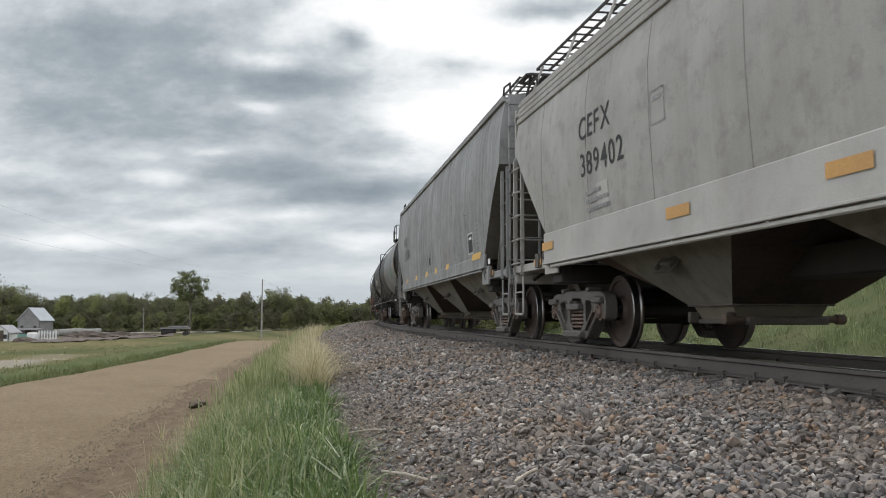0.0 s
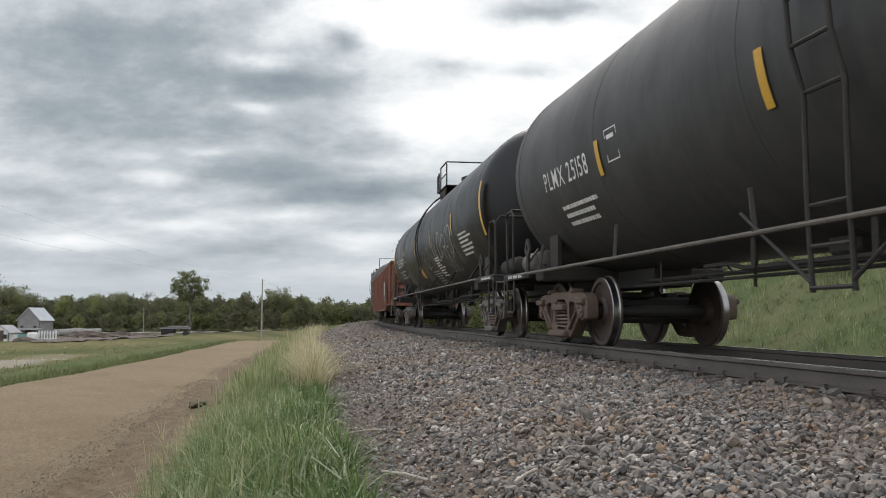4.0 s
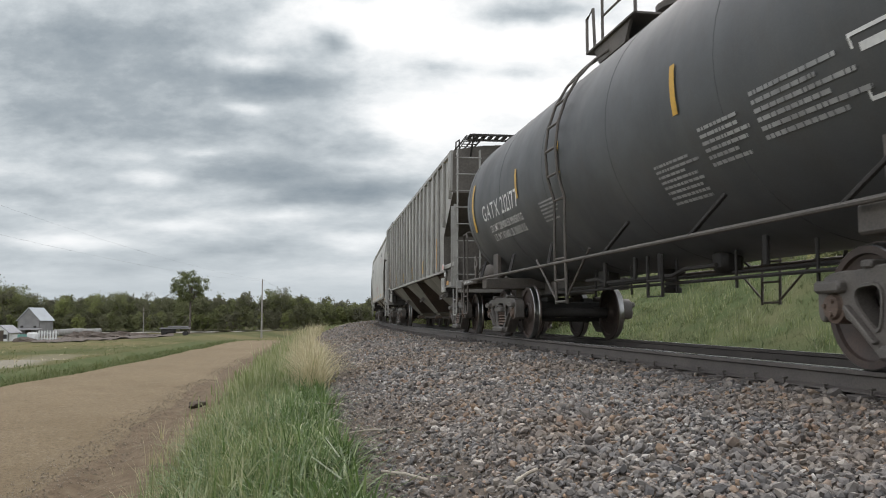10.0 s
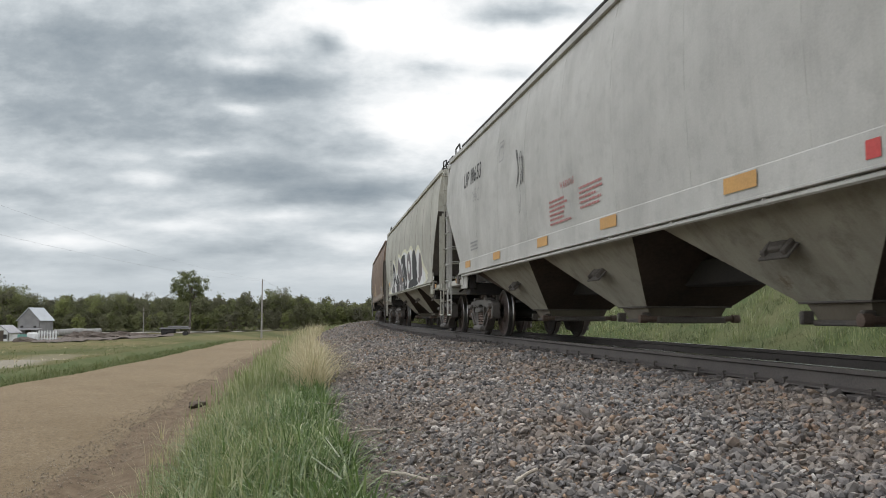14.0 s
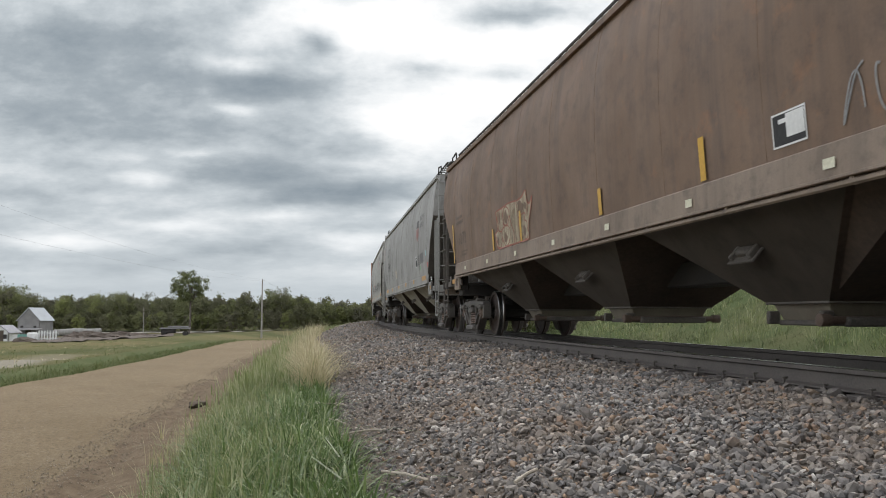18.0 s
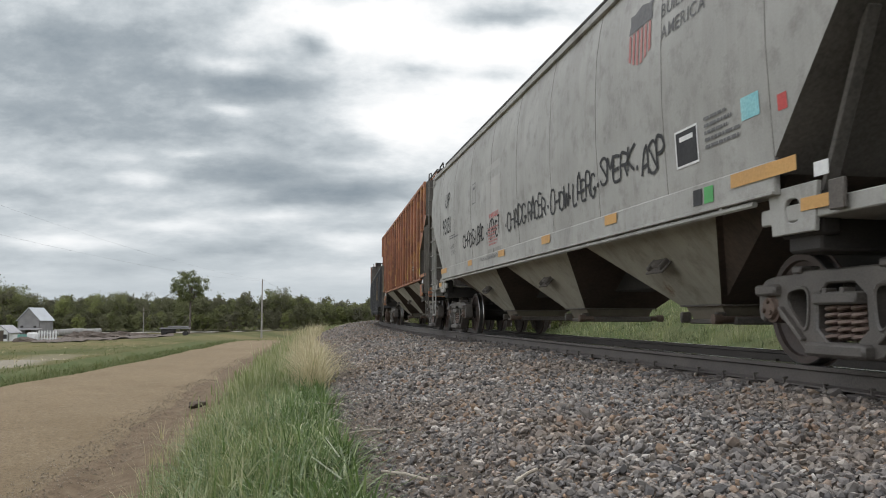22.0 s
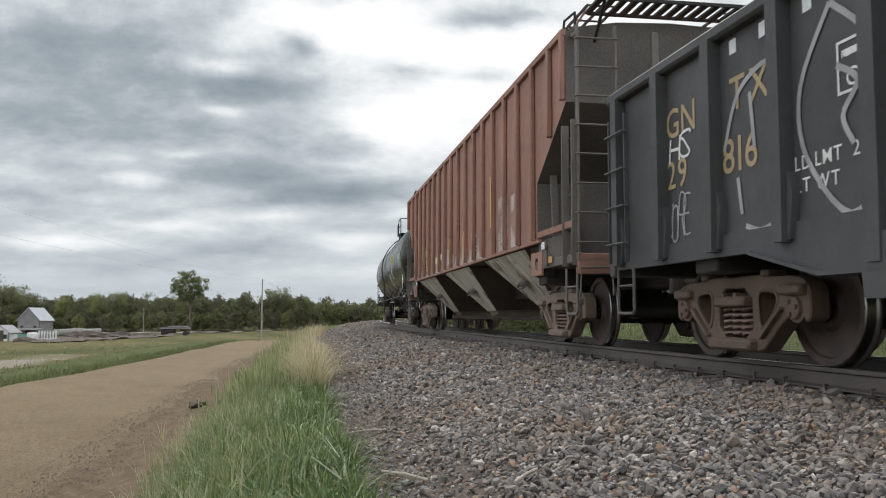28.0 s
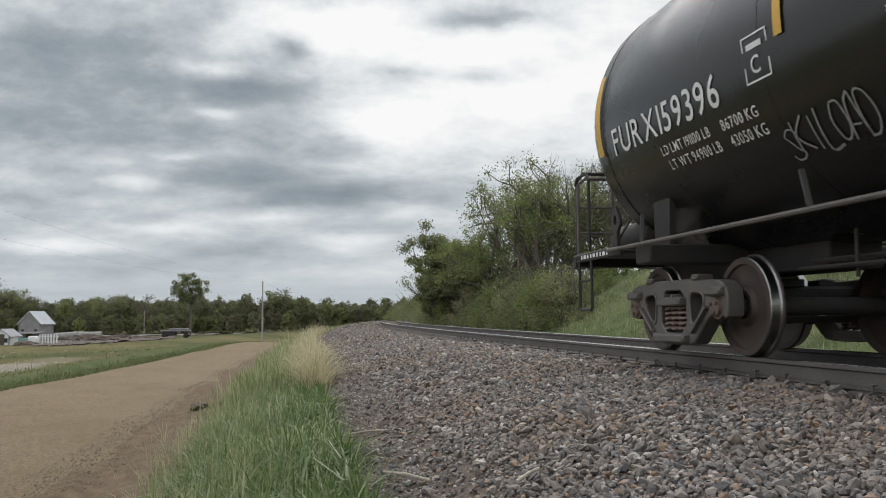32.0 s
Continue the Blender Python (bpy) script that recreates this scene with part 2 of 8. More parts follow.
def gz(x, y):
    return float(ground_z(np.array(x), np.array(y)))


rings = np.concatenate([[0.0], np.geomspace(0.35, 4200, 300)])
angs = np.concatenate([np.linspace(-42, 42, 320), np.linspace(45, 315, 70)])
A, Rr = np.meshgrid(np.radians(angs), rings[1:])
GX, GY = np.sin(A) * Rr, np.cos(A) * Rr
GZ = ground_z(GX, GY)
nr, na = GX.shape
gv = np.concatenate([[[0, 0, gz(0, 0)]], np.stack([GX, GY, GZ], -1).reshape(-1, 3)])
gf = [[1 + i * na + j, 1 + i * na + (j + 1) % na, 1 + (i + 1) * na + (j + 1) % na, 1 + (i + 1) * na + j] for i in range(nr - 1) for j in range(na)]
gf += [[0, 1 + (j + 1) % na, 1 + j] for j in range(na)]
gme = bpy.data.meshes.new("ground")
gme.from_pydata(gv.tolist(), [], gf)
S_, O_ = track_coords(gv[:, 0], gv[:, 1])


def band(a, b, w=0.3):
    return np.clip((O_ - a) / w, 0, 1) * np.clip((b - O_) / w, 0, 1)


masks = np.zeros((len(gv), 4), np.float32)
rw = 0.16 * np.sin(S_ * 0.8) + 0.1 * np.sin(S_ * 2.3)
masks[:, 0] = band(-7.5, -5.45 + rw, 0.3)            # bare bank beside the road
masks[:, 1] = band(-4.75 + 0.1 * rw, -1.5, 0.25) * (S_ < 400) + band(-1.5, 4.2, 0.4)     # stone dust
masks[:, 2] = np.clip((road_left(S_) - 1.6 - O_) / 1.2, 0, 1)          # fields
pale = (band(-18.8 + 0.4 * np.sin(S_ * 0.3), -15.3 + 0.3 * np.sin(S_ * 0.41), 0.7) * np.clip((46 - S_) / 8, 0, 1))
masks[:, 3] = 1
att = gme.color_attributes.new("zones", "FLOAT_COLOR", "POINT")
att.data.foreach_set("color", masks.ravel())
att = gme.attributes.new("gravel", "FLOAT", "POINT")
att.data.foreach_set("value", pale.astype(np.float32))
m, nt, b = nodes_of("ground")
tc = nt.nodes.new("ShaderNodeTexCoord").outputs["Object"]
at_n = nt.nodes.new("ShaderNodeAttribute")
at_n.attribute_name = "zones"
sep = nt.nodes.new("ShaderNodeSeparateColor")
nt.links.new(at_n.outputs[0], sep.inputs[0])
n1, n2, n3 = noise_at(nt, tc, 0.35, 5), noise_at(nt, tc, 6, 6, 0.65), noise_at(nt, tc, 0.03, 4)
grass_c = mixed(nt, ramp(nt, n2, [(0.3, (0, 0, 0)), (0.7, (1, 1, 1))]), (0.05, 0.075, 0.026), (0.08, 0.10, 0.042))
grass_c = mixed(nt, ramp(nt, n1, [(0.45, (0, 0, 0)), (0.65, (0.7, 0.7, 0.7))]), grass_c, (0.12, 0.12, 0.06))
field_c = mixed(nt, ramp(nt, n3, [(0.42, (0, 0, 0)), (0.56, (1, 1, 1))]), (0.06, 0.072, 0.026), (0.135, 0.115, 0.055))
field_c = mixed(nt, ramp(nt, n2, [(0.35, (0, 0, 0)), (0.7, (0.6, 0.6, 0.6))]), field_c, (0.09, 0.088, 0.042))
dirt_c = mixed(nt, ramp(nt, n2, [(0.3, (0, 0, 0)), (0.75, (1, 1, 1))]), (0.085, 0.062, 0.042), (0.20, 0.155, 0.105))
dust_c = mixed(nt, ramp(nt, n2, [(0.3, (0, 0, 0)), (0.75, (1, 1, 1))]), (0.075, 0.063, 0.053), (0.16, 0.135, 0.112))
ga = nt.nodes.new("ShaderNodeAttribute")
ga.attribute_name = "gravel"
gm = nt.nodes.new("ShaderNodeMath")
gm.operation = "MULTIPLY"
nt.links.new(ga.outputs["Fac"], gm.inputs[0]), nt.links.new(ramp(nt, n2, [(0.3, (0.35, 0.35, 0.35)), (0.6, (1, 1, 1))]), gm.inputs[1])
field_c = mixed(nt, gm.outputs[0], field_c, mixed(nt, n1, (0.19, 0.175, 0.14), (0.27, 0.25, 0.215)))
c = mixed(nt, sep.outputs[2], grass_c, field_c)
c = mixed(nt, sep.outputs[0], c, dirt_c)
c = mixed(nt, sep.outputs[1], c, dust_c)
nt.links.new(c, b.inputs["Base Color"])
b.inputs["Roughness"].default_value = 0.95
b.inputs["Specular IOR Level"].default_value = 0.08
bumped(nt, b, mixed(nt, 0.5, n2, noise_at(nt, tc, 38, 5, 0.7)), 0.8, 0.05)
gme.materials.append(m)
gme.polygons.foreach_set("use_smooth", [True] * len(gme.polygons))
ground = tagged(new("ground", gme), "rough grassy ground with a bare dirt bank", "ground", kind="structure")


def strip(name, o_edges, ss, lift, mat, parent=None, bend=None):
    """A ribbon along the line between offsets, laid on the land."""
    v, f = [], []
    for s in ss:
        for o in o_edges:
            x, y = on_track(s, bend(s, o) if bend else o)
            v.append((x, y, gz(x, y) + lift(s, o)))
    n = len(o_edges)
    for i in range(len(ss) - 1):
        for j in range(n - 1):
            f.append([i * n + j, i * n + j + 1, (i + 1) * n + j + 1, (i + 1) * n + j])
    me = bpy.data.meshes.new(name)
    me.from_pydata(v, [], f)
    me.materials.append(mat)
    me.polygons.foreach_set("use_smooth", [True] * len(me.polygons))
    ob = new(name, me)
    if parent:
        ob.parent = parent
    return ob


# gravel road, with wheel ruts
m, nt, b = nodes_of("road_gravel")
tc = nt.nodes.new("ShaderNodeTexCoord").outputs["Object"]
n1, n2, n3 = noise_at(nt, tc, 0.5, 4), noise_at(nt, tc, 26, 6, 0.85), noise_at(nt, tc, 9, 4)
c = mixed(nt, ramp(nt, n1, [(0.35, (0, 0, 0)), (0.7, (1, 1, 1))]), (0.195, 0.15, 0.092), (0.245, 0.192, 0.124))
c = mixed(nt, ramp(nt, n2, [(0.34, (0, 0, 0)), (0.6, (1, 1, 1))]), shade((0.195, 0.15, 0.092), 0.45), c)
c = mixed(nt, ramp(nt, n3, [(0.56, (0, 0, 0)), (0.78, (0.35, 0.35, 0.35))]), c, (0.32, 0.275, 0.215))
nt.links.new(c, b.inputs["Base Color"])
b.inputs["Roughness"].default_value = 0.95
b.inputs["Specular IOR Level"].default_value = 0.15
bumped(nt, b, mixed(nt, 0.35, n2, n3), 0.9, 0.03)
road_o = np.linspace(-12.5, -6.75, 60)
GRIT = np.random.default_rng(3)


def road_bend(s, o):
    return -6.75 + (o + 6.75) * (float(road_left(s)) + 6.75) / -5.75


def road_lift(s, o):
    """Crown, two ruts, ragged edges and loose grit."""
    edge = min(1.0, max(0.0, (o + 12.5) / 0.5), max(0.0, (-6.85 - 0.12 * math.sin(s * 1.1) - 0.05 * math.sin(s * 3.7) - o) / 0.7))
    return 0.13 * edge - 0.02 + 0.016 * math.sin((o + 12.4) * 3.2) + 0.01 * math.sin(s * 0.7 + o) + GRIT.normal() * 0.0045


road_s = np.concatenate([np.arange(-14, 0, 0.8), np.geomspace(1.0, 331, 330) - 1.0])
road = strip("road", road_o, road_s, road_lift, m, bend=road_bend)
tagged(road, "tan gravel country road with faint wheel ruts", "road", kind="structure")

# ---- railway track ----
track = thing("railway_track", "single railway track on a stone bed, curving away", "railway track")
track["kind"] = "structure"
RAIL_PROF = [(-0.036, -0.008), (-0.028, 0.0), (0.028, 0.0), (0.036, -0.008), (0.036, -0.038), (0.009, -0.052), (0.009, -0.145), (0.07, -0.16), (0.07, -0.172), (-0.07, -0.172), (-0.07, -0.16), (-0.009, -0.145), (-0.009, -0.052), (-0.036, -0.038)]
for side in (-1, 1):
    v, f, mi = [], [], []
    ss = np.concatenate([np.arange(-16, 40, 0.8), np.arange(40, 420, 3.0)])
    for s in ss:
        for a, z in RAIL_PROF:
            x, y = on_track(s, side * 0.7525 + a)
            v.append((x, y, z))
    n = len(RAIL_PROF)
    for i in range(len(ss) - 1):
        for j in range(n):
            f.append([i * n + j, i * n + (j + 1) % n, (i + 1) * n + (j + 1) % n, (i + 1) * n + j])
            mi.append(1 if j in (0, 1, 2) else 0)
    me = bpy.data.meshes.new("rail")
    me.from_pydata(v, [], f)
    me.materials.append(RAIL), me.materials.append(RAILTOP)
    me.polygons.foreach_set("material_index", mi)
    part("rail", me, None, track, "dark rusty rail with a bright worn head")
tie_me = Geo().box((0, 0, -0.085), (2.6, 0.23, 0.17), bevel=0.012).mesh("tie", TIE)
plate_me = Geo().box((0, 0, 0), (0.36, 0.19, 0.022), bevel=0.004).mesh("tie_plate", RAIL)
spike_me = Geo().box((0, 0, 0.02), (0.018, 0.018, 0.05)).box((0.008, 0, 0.048), (0.042, 0.032, 0.016)).mesh("spike", STEEL)
for i in range(150):
    s = -6 + 0.52 * i
    x, y = on_track(s)
    rz = -math.degrees(heading(s)) + random.uniform(-0.7, 0.7)
    tie = part("tie", tie_me, None, track, at=pose(x, y, -0.186 + random.uniform(-0.012, 0.0), 0, 0, rz))
    if s < 42:
        for side in (-1, 1):
            part("tie_plate", plate_me, None, tie, at=pose(side * 0.7525, 0, 0.006))
            if s < 22:
                part("spike", spike_me, None, tie, at=pose(side * 0.7525 - 0.085, random.uniform(-0.07, 0.0), 0.01 + random.uniform(0, 0.02)))
                part("spike", spike_me, None, tie, at=pose(side * 0.7525 + 0.085, 0.05, 0.012, 0, 0, 180))

# ---- ballast stones ----
m, nt, b = nodes_of("ballast_stone")
oi = nt.nodes.new("ShaderNodeObjectInfo").outputs["Random"]
gi = nt.nodes.new("ShaderNodeNewGeometry").outputs["Random Per Island"]
tc = nt.nodes.new("ShaderNodeTexCoord").outputs["Object"]
sm = nt.nodes.new("ShaderNodeMath")
sm.operation = "ADD"
nt.links.new(oi, sm.inputs[0]), nt.links.new(gi, sm.inputs[1])
fr = nt.nodes.new("ShaderNodeMath")
fr.operation = "FRACT"
nt.links.new(sm.outputs[0], fr.inputs[0])
stone_c = ramp(nt, fr.outputs[0], [(0.0, (0.075, 0.072, 0.072)), (0.16, (0.15, 0.138, 0.128)), (0.36, (0.235, 0.215, 0.198)), (0.54, (0.30, 0.265, 0.225)), (0.66, (0.105, 0.103, 0.104)), (0.76, (0.25, 0.235, 0.222)), (0.85, (0.33, 0.225, 0.145)), (0.9, (0.25, 0.165, 0.125)), (0.94, (0.56, 0.53, 0.48)), (0.98, (0.45, 0.42, 0.38)), (1.0, (0.27, 0.255, 0.245))])
g1 = noise_at(nt, tc, 45, 4, 0.7)
stone_c = mixed(nt, ramp(nt, noise_at(nt, tc, 0.55, 3), [(0.45, (0, 0, 0)), (0.62, (0.42, 0.42, 0.42))]), stone_c, mixed(nt, fr.outputs[0], (0.13, 0.095, 0.07), (0.40, 0.28, 0.175)))
c = mixed(nt, ramp(nt, g1, [(0.3, (0.5, 0.5, 0.5)), (0.7, (0, 0, 0))]), stone_c, (0.06, 0.055, 0.05))
nt.links.new(c, b.inputs["Base Color"])
b.inputs["Roughness"].default_value = 0.85
bumped(nt, b, g1, 0.4, 0.006)
STONE = m


def stone_shape(rng):
    """An angular broken stone: a cut and jittered low ball."""
    bm = bmesh.new()
    bmesh.ops.create_icosphere(bm, subdivisions=1, radius=0.5)
    for _ in range(7):
        n = Vector(rng.normal(size=3)).normalized()
        d = rng.uniform(0.17, 0.36)
        for v in bm.verts:
            h = v.co.dot(n) - d
            if h > 0:
                v.co -= n * h
    for v in bm.verts:
        v.co += Vector(rng.normal(size=3)) * 0.025
        v.co.x *= 1.3
        v.co.z *= 0.7
    vs = np.array([v.co[:] for v in bm.verts])
    fs = np.array([[v.index for v in f.verts] for f in bm.faces])
    bm.free()
    return vs, fs


rng = np.random.default_rng(7)
SHAPES = [stone_shape(rng) for _ in range(10)]


def scatter_stones(n, s_of, o_of, size, mat=None):
    """Many stones as one mesh."""
    V, F, base = [], [], 0
    for i in range(n):
        s, o = s_of(), o_of()
        x, y = on_track(s, o)
        vs, fs = SHAPES[rng.integers(10)]
        k = size * rng.lognormal(0, 0.27)
        e = Euler(rng.uniform(-3.14, 3.14, 3) * (0.3, 0.3, 1)).to_matrix()
        p = (vs * k) @ np.array(e).T + (x, y, bed_z(x, y, o) + k * rng.uniform(-0.2, 0.5))
        V.append(p), F.append(fs + base)
        base += len(vs)
    V, F = np.concatenate(V), np.concatenate(F)
    me = bpy.data.meshes.new("ballast")
    me.from_pydata(V.tolist(), [], F.tolist())
    me.materials.append(mat or STONE)
    return me


def bed_z(x, y, o):
    return gz(x, y) + 0.105 * min(1, max(0, (-6.85 - o) / 0.5)) * (o > -12.2)


bed = thing("ballast_bed", "grey and brown crushed stone ballast under the rails", "ballast")
bed["kind"] = "structure"


def edge_o():
    """Offsets over the near shoulder, thinning out at its ragged foot."""
    o = rng.uniform(-4.35, -1.25)
    return o if o > -3.95 or rng.random() < 0.2 else rng.uniform(-3.92, -1.3)


def tagged_stuff(name, me, parent):
    ob = part(name, me, None, parent)
    ob["kind"] = "stuff"
    return ob


near = tagged_stuff("stones", scatter_stones(26000, lambda: rng.uniform(1.0, 8.0), edge_o, 0.037), bed)
tagged_stuff("stones", scatter_stones(17000, lambda: rng.uniform(8.0, 20.0), edge_o, 0.046), bed)
tagged_stuff("stones", scatter_stones(9500, lambda: 20 + 28 * rng.random() ** 1.3, edge_o, 0.058), bed)
tagged_stuff("stones", scatter_stones(2600, lambda: 48 + 80 * rng.random() ** 1.5, edge_o, 0.10), bed)
tagged_stuff("stones", scatter_stones(2200, lambda: rng.uniform(0.5, 30.0), lambda: rng.uniform(1.0, 3.2), 0.075), bed)
tagged_stuff("stones", scatter_stones(8000, lambda: 25 * rng.random() ** 1.4, lambda: rng.uniform(-1.75, 1.3), 0.045), bed)
tagged_stuff("stones", scatter_stones(9000, lambda: 1.0 + 11 * rng.random() ** 1.3, lambda: rng.uniform(-4.55, -3.3), 0.022), bed)
tagged_stuff("stones", scatter_stones(4000, lambda: 1.0 + 17 * rng.random() ** 1.3, lambda: rng.uniform(-1.42, -0.84), 0.058), bed)
stone_mes = []
for vs, fs in SHAPES:
    me = bpy.data.meshes.new("stone")
    me.from_pydata(vs.tolist(), [], fs.tolist())
    me.materials.append(STONE)
    stone_mes.append(me)
for i in range(300):
    s, o = rng.uniform(1.6, 5.2), rng.uniform(-4.35, -2.2)
    x, y = on_track(s, o)
    k = 0.044 * rng.lognormal(0, 0.2)
    ob = part("stone", stone_mes[i % 10], None, bed)
    ob.matrix_basis = Matrix.Translation((x, y, gz(x, y) + k * rng.uniform(0.15, 0.4))) @ Euler(rng.uniform(0, 6.28, 3) * (0.12, 0.12, 1)).to_matrix().to_4x4() @ Matrix.Diagonal((k, k, k, 1))


# ---- lettering and markings, laid on a car's side ----
GLYPHS = {}
for ch in "ABCDEFGHIJKLMNOPQRSTUVWXYZ0123456789.-":
    cu = bpy.data.curves.new("letter", "FONT")
    cu.body, cu.resolution_u, cu.offset = ch, 3, 0.006
    GLYPHS[ch] = new("letter", cu)
dg = bpy.context.evaluated_depsgraph_get()
for ch, ob in list(GLYPHS.items()):
    me = bpy.data.meshes.new_from_object(ob.evaluated_get(dg))
    co = np.array([v.co[:2] for v in me.vertices])
    GLYPHS[ch] = (co, [list(p.vertices) for p in me.polygons], co[:, 0].min(), co[:, 0].max())
    bpy.data.objects.remove(ob)
    bpy.data.meshes.remove(me)
CAP = GLYPHS["H"][0][:, 1].max()
MARK_Y, MARK_LIFT = {}, {}      # each car's datum for its markings


def spot(car, y, z, lift):
    return SIDE[car](y + MARK_Y.get(car, 0), z, lift + MARK_LIFT.get(car, 0))


def sheet_wrap(car, y0, y1, mat):
    """A dull dusty coat round the tank between y0 and y1."""
    g = Geo()
    for k in range(81):
        a = radians(-75 + 330 * k / 80)
        for y in (y0, y1):
            g.v.append((-1.538 * math.cos(a), y, 2.53 + 1.538 * math.sin(a)))
    for k in range(80):
        g.face([2 * k, 2 * k + 1, 2 * k + 3, 2 * k + 2])
    part("dusty_jacket", g, mat, car, "dull dusty grey jacket")


def flat_side(prof):
    """Side surface given as (z, half width) levels; near side is -x."""
    zs, xs = [p[0] for p in prof], [p[1] for p in prof]
    return lambda y, z, lift: (-float(np.interp(z, zs, xs)) - lift, y, z)


def hopper_side(prof, foot=1.27):
    """The same with the side sill standing proud at its foot."""
    base = flat_side(prof)

    def at(y, z, lift):
        x = base(y, z, lift)
        return (min(x[0], -1.487 - lift), y, z) if foot < z < 1.53 else x
    return at


def tank_side(r, zc):
    """Side of a lying cylinder, at true heights."""
    def at(y, z, lift):
        a = math.asin(max(-0.98, min(0.98, (z - zc) / r)))
        return (-(r + lift) * math.cos(a), y, zc + (r + lift) * math.sin(a))
    return at


def lettering(car, words, y, z, high, mat, wide=1.0, lift=0.006, label=""):
    """Words on the near side, beginning at y and running towards the front; z is their foot."""
    pen = 0.0
    k = high / CAP
    for ch in words:
        if ch == " ":
            pen += 0.38 * high
            continue
        g = Geo()
        co, fs, a, b = GLYPHS[ch]
        base = len(g.v)
        for cx, cy in co:
            g.v.append(spot(car, y - pen - (cx - a) * k * wide, z + cy * k, lift))
        for f in fs:
            g.face([base + i for i in f])
        part("letter" if ch.isalpha() else "digit" if ch.isdigit() else "dot", g, mat, car, label)
        pen += (b - a) * k * wide + 0.2 * high


def patch(car, y, z, w, h, mat, name="marking", label="", lift=0.004, rows=4):
    """A flat panel, plate or sticker on the side; (y, z) is its rear lower corner."""
    g = Geo()
    for i in range(rows + 1):
        for yy in (y, y - w):
            g.v.append(spot(car, yy, z + h * i / rows, lift))
    for i in range(rows):
        g.face([2 * i, 2 * i + 1, 2 * i + 3, 2 * i + 2])
    return part(name, g, mat, car, label)


def frame_mark(car, y, z, w, h, mat, line=0.015, name="marking"):
    """An empty frame with two short bars of small print in it."""
    g = Geo()

    def quad(y0, z0, ww, hh):
        b = len(g.v)
        for yy, zz in ((y0, z0), (y0 - ww, z0), (y0 - ww, z0 + hh), (y0, z0 + hh)):
            g.v.append(spot(car, yy, zz, 0.006))
        g.face([b, b + 1, b + 2, b + 3])
    quad(y, z, w, line), quad(y, z + h - line, w, line)
    quad(y, z + line, line, h - 2 * line), quad(y - w + line, z + line, line, h - 2 * line)
    quad(y - w * 0.2, z + h * 0.68, w * 0.6, h * 0.13)
    return part(name, g, mat, car)


def small_print(car, y, z, w, h, lines, mat, seed=1):
    """Rows of print too small to read: short bars."""
    r = random.Random(seed)
    g = Geo()
    lines = int(lines * 1.6 + 0.5)
    lh = h / lines
    for i in range(lines):
        x, end = 0.0, w * r.uniform(0.6, 1.0)
        while x < end:
            ww = min(r.uniform(0.03, 0.12), end - x)
            b = len(g.v)
            for yy, zz in ((x, 0), (x + ww, 0), (x + ww, 0.48), (x, 0.48)):
                g.v.append(spot(car, y - yy, z + h - (i + 1) * lh + zz * lh, 0.0095))
            g.face([b, b + 1, b + 2, b + 3])
            x += ww + 0.014
    return part("small_print", g, mat, car)


def ribbon(g, car, pts, wide, lift=0.007):
    """A sprayed line along points (y, z)."""
    sm = []
    p = [pts[0]] + list(pts) + [pts[-1]]
    for i in range(1, len(p) - 2):
        for k in range(5):
            t = k / 5
            q = [0.5 * (2 * p[i][d] + (p[i + 1][d] - p[i - 1][d]) * t + (2 * p[i - 1][d] - 5 * p[i][d] + 4 * p[i + 1][d] - p[i + 2][d]) * t * t + (3 * p[i][d] - p[i - 1][d] - 3 * p[i + 1][d] + p[i + 2][d]) * t ** 3) for d in (0, 1)]
            sm.append(q)
    sm.append(pts[-1])
    base = len(g.v)
    for i, q in enumerate(sm):
        a, b = sm[max(i - 1, 0)], sm[min(i + 1, len(sm) - 1)]
        d = Vector((b[0] - a[0], b[1] - a[1]))
        d = d.normalized() if d.length > 1e-6 else Vector((1, 0))
        for sg in (-1, 1):
            g.v.append(spot(car, q[0] - d.y * wide / 2 * sg, q[1] + d.x * wide / 2 * sg, lift))
    for i in range(len(sm) - 1):
        k = base + 2 * i
        g.face([k, k + 1, k + 3, k + 2])


# pen strokes of hand-sprayed capitals on a 4 by 6 grid: points as two digits, strokes split by bars
STROKES = {"A": "00 15 26 36 40|12 32", "B": "00 06 26 35 34 23 03|23 42 41 30 00", "C": "45 36 16 04 02 10 30 41", "D": "00 06 26 44 42 20 00", "E": "46 06 00 40|03 33", "G": "45 36 16 04 02 10 30 42 22",
           "H": "00 06|40 46|03 43", "I": "20 26", "J": "46 41 30 10 01", "K": "00 06|46 03 40", "L": "06 00 40", "M": "00 06 23 46 40", "N": "00 06 40 46", "O": "16 04 02 10 30 42 44 36 16", "P": "00 06 36 45 44 33 03",
           "R": "00 06 36 45 44 33 03|23 40", "S": "45 36 16 05 14 32 41 30 10 01", "T": "06 46|26 20", "U": "06 01 10 30 41 46", "V": "06 20 46", "W": "06 10 24 30 46", "X": "06 40|46 00", "Z": "06 46 00 40", "3": "05 16 36 45 34 23 34 42 30 10 01"}


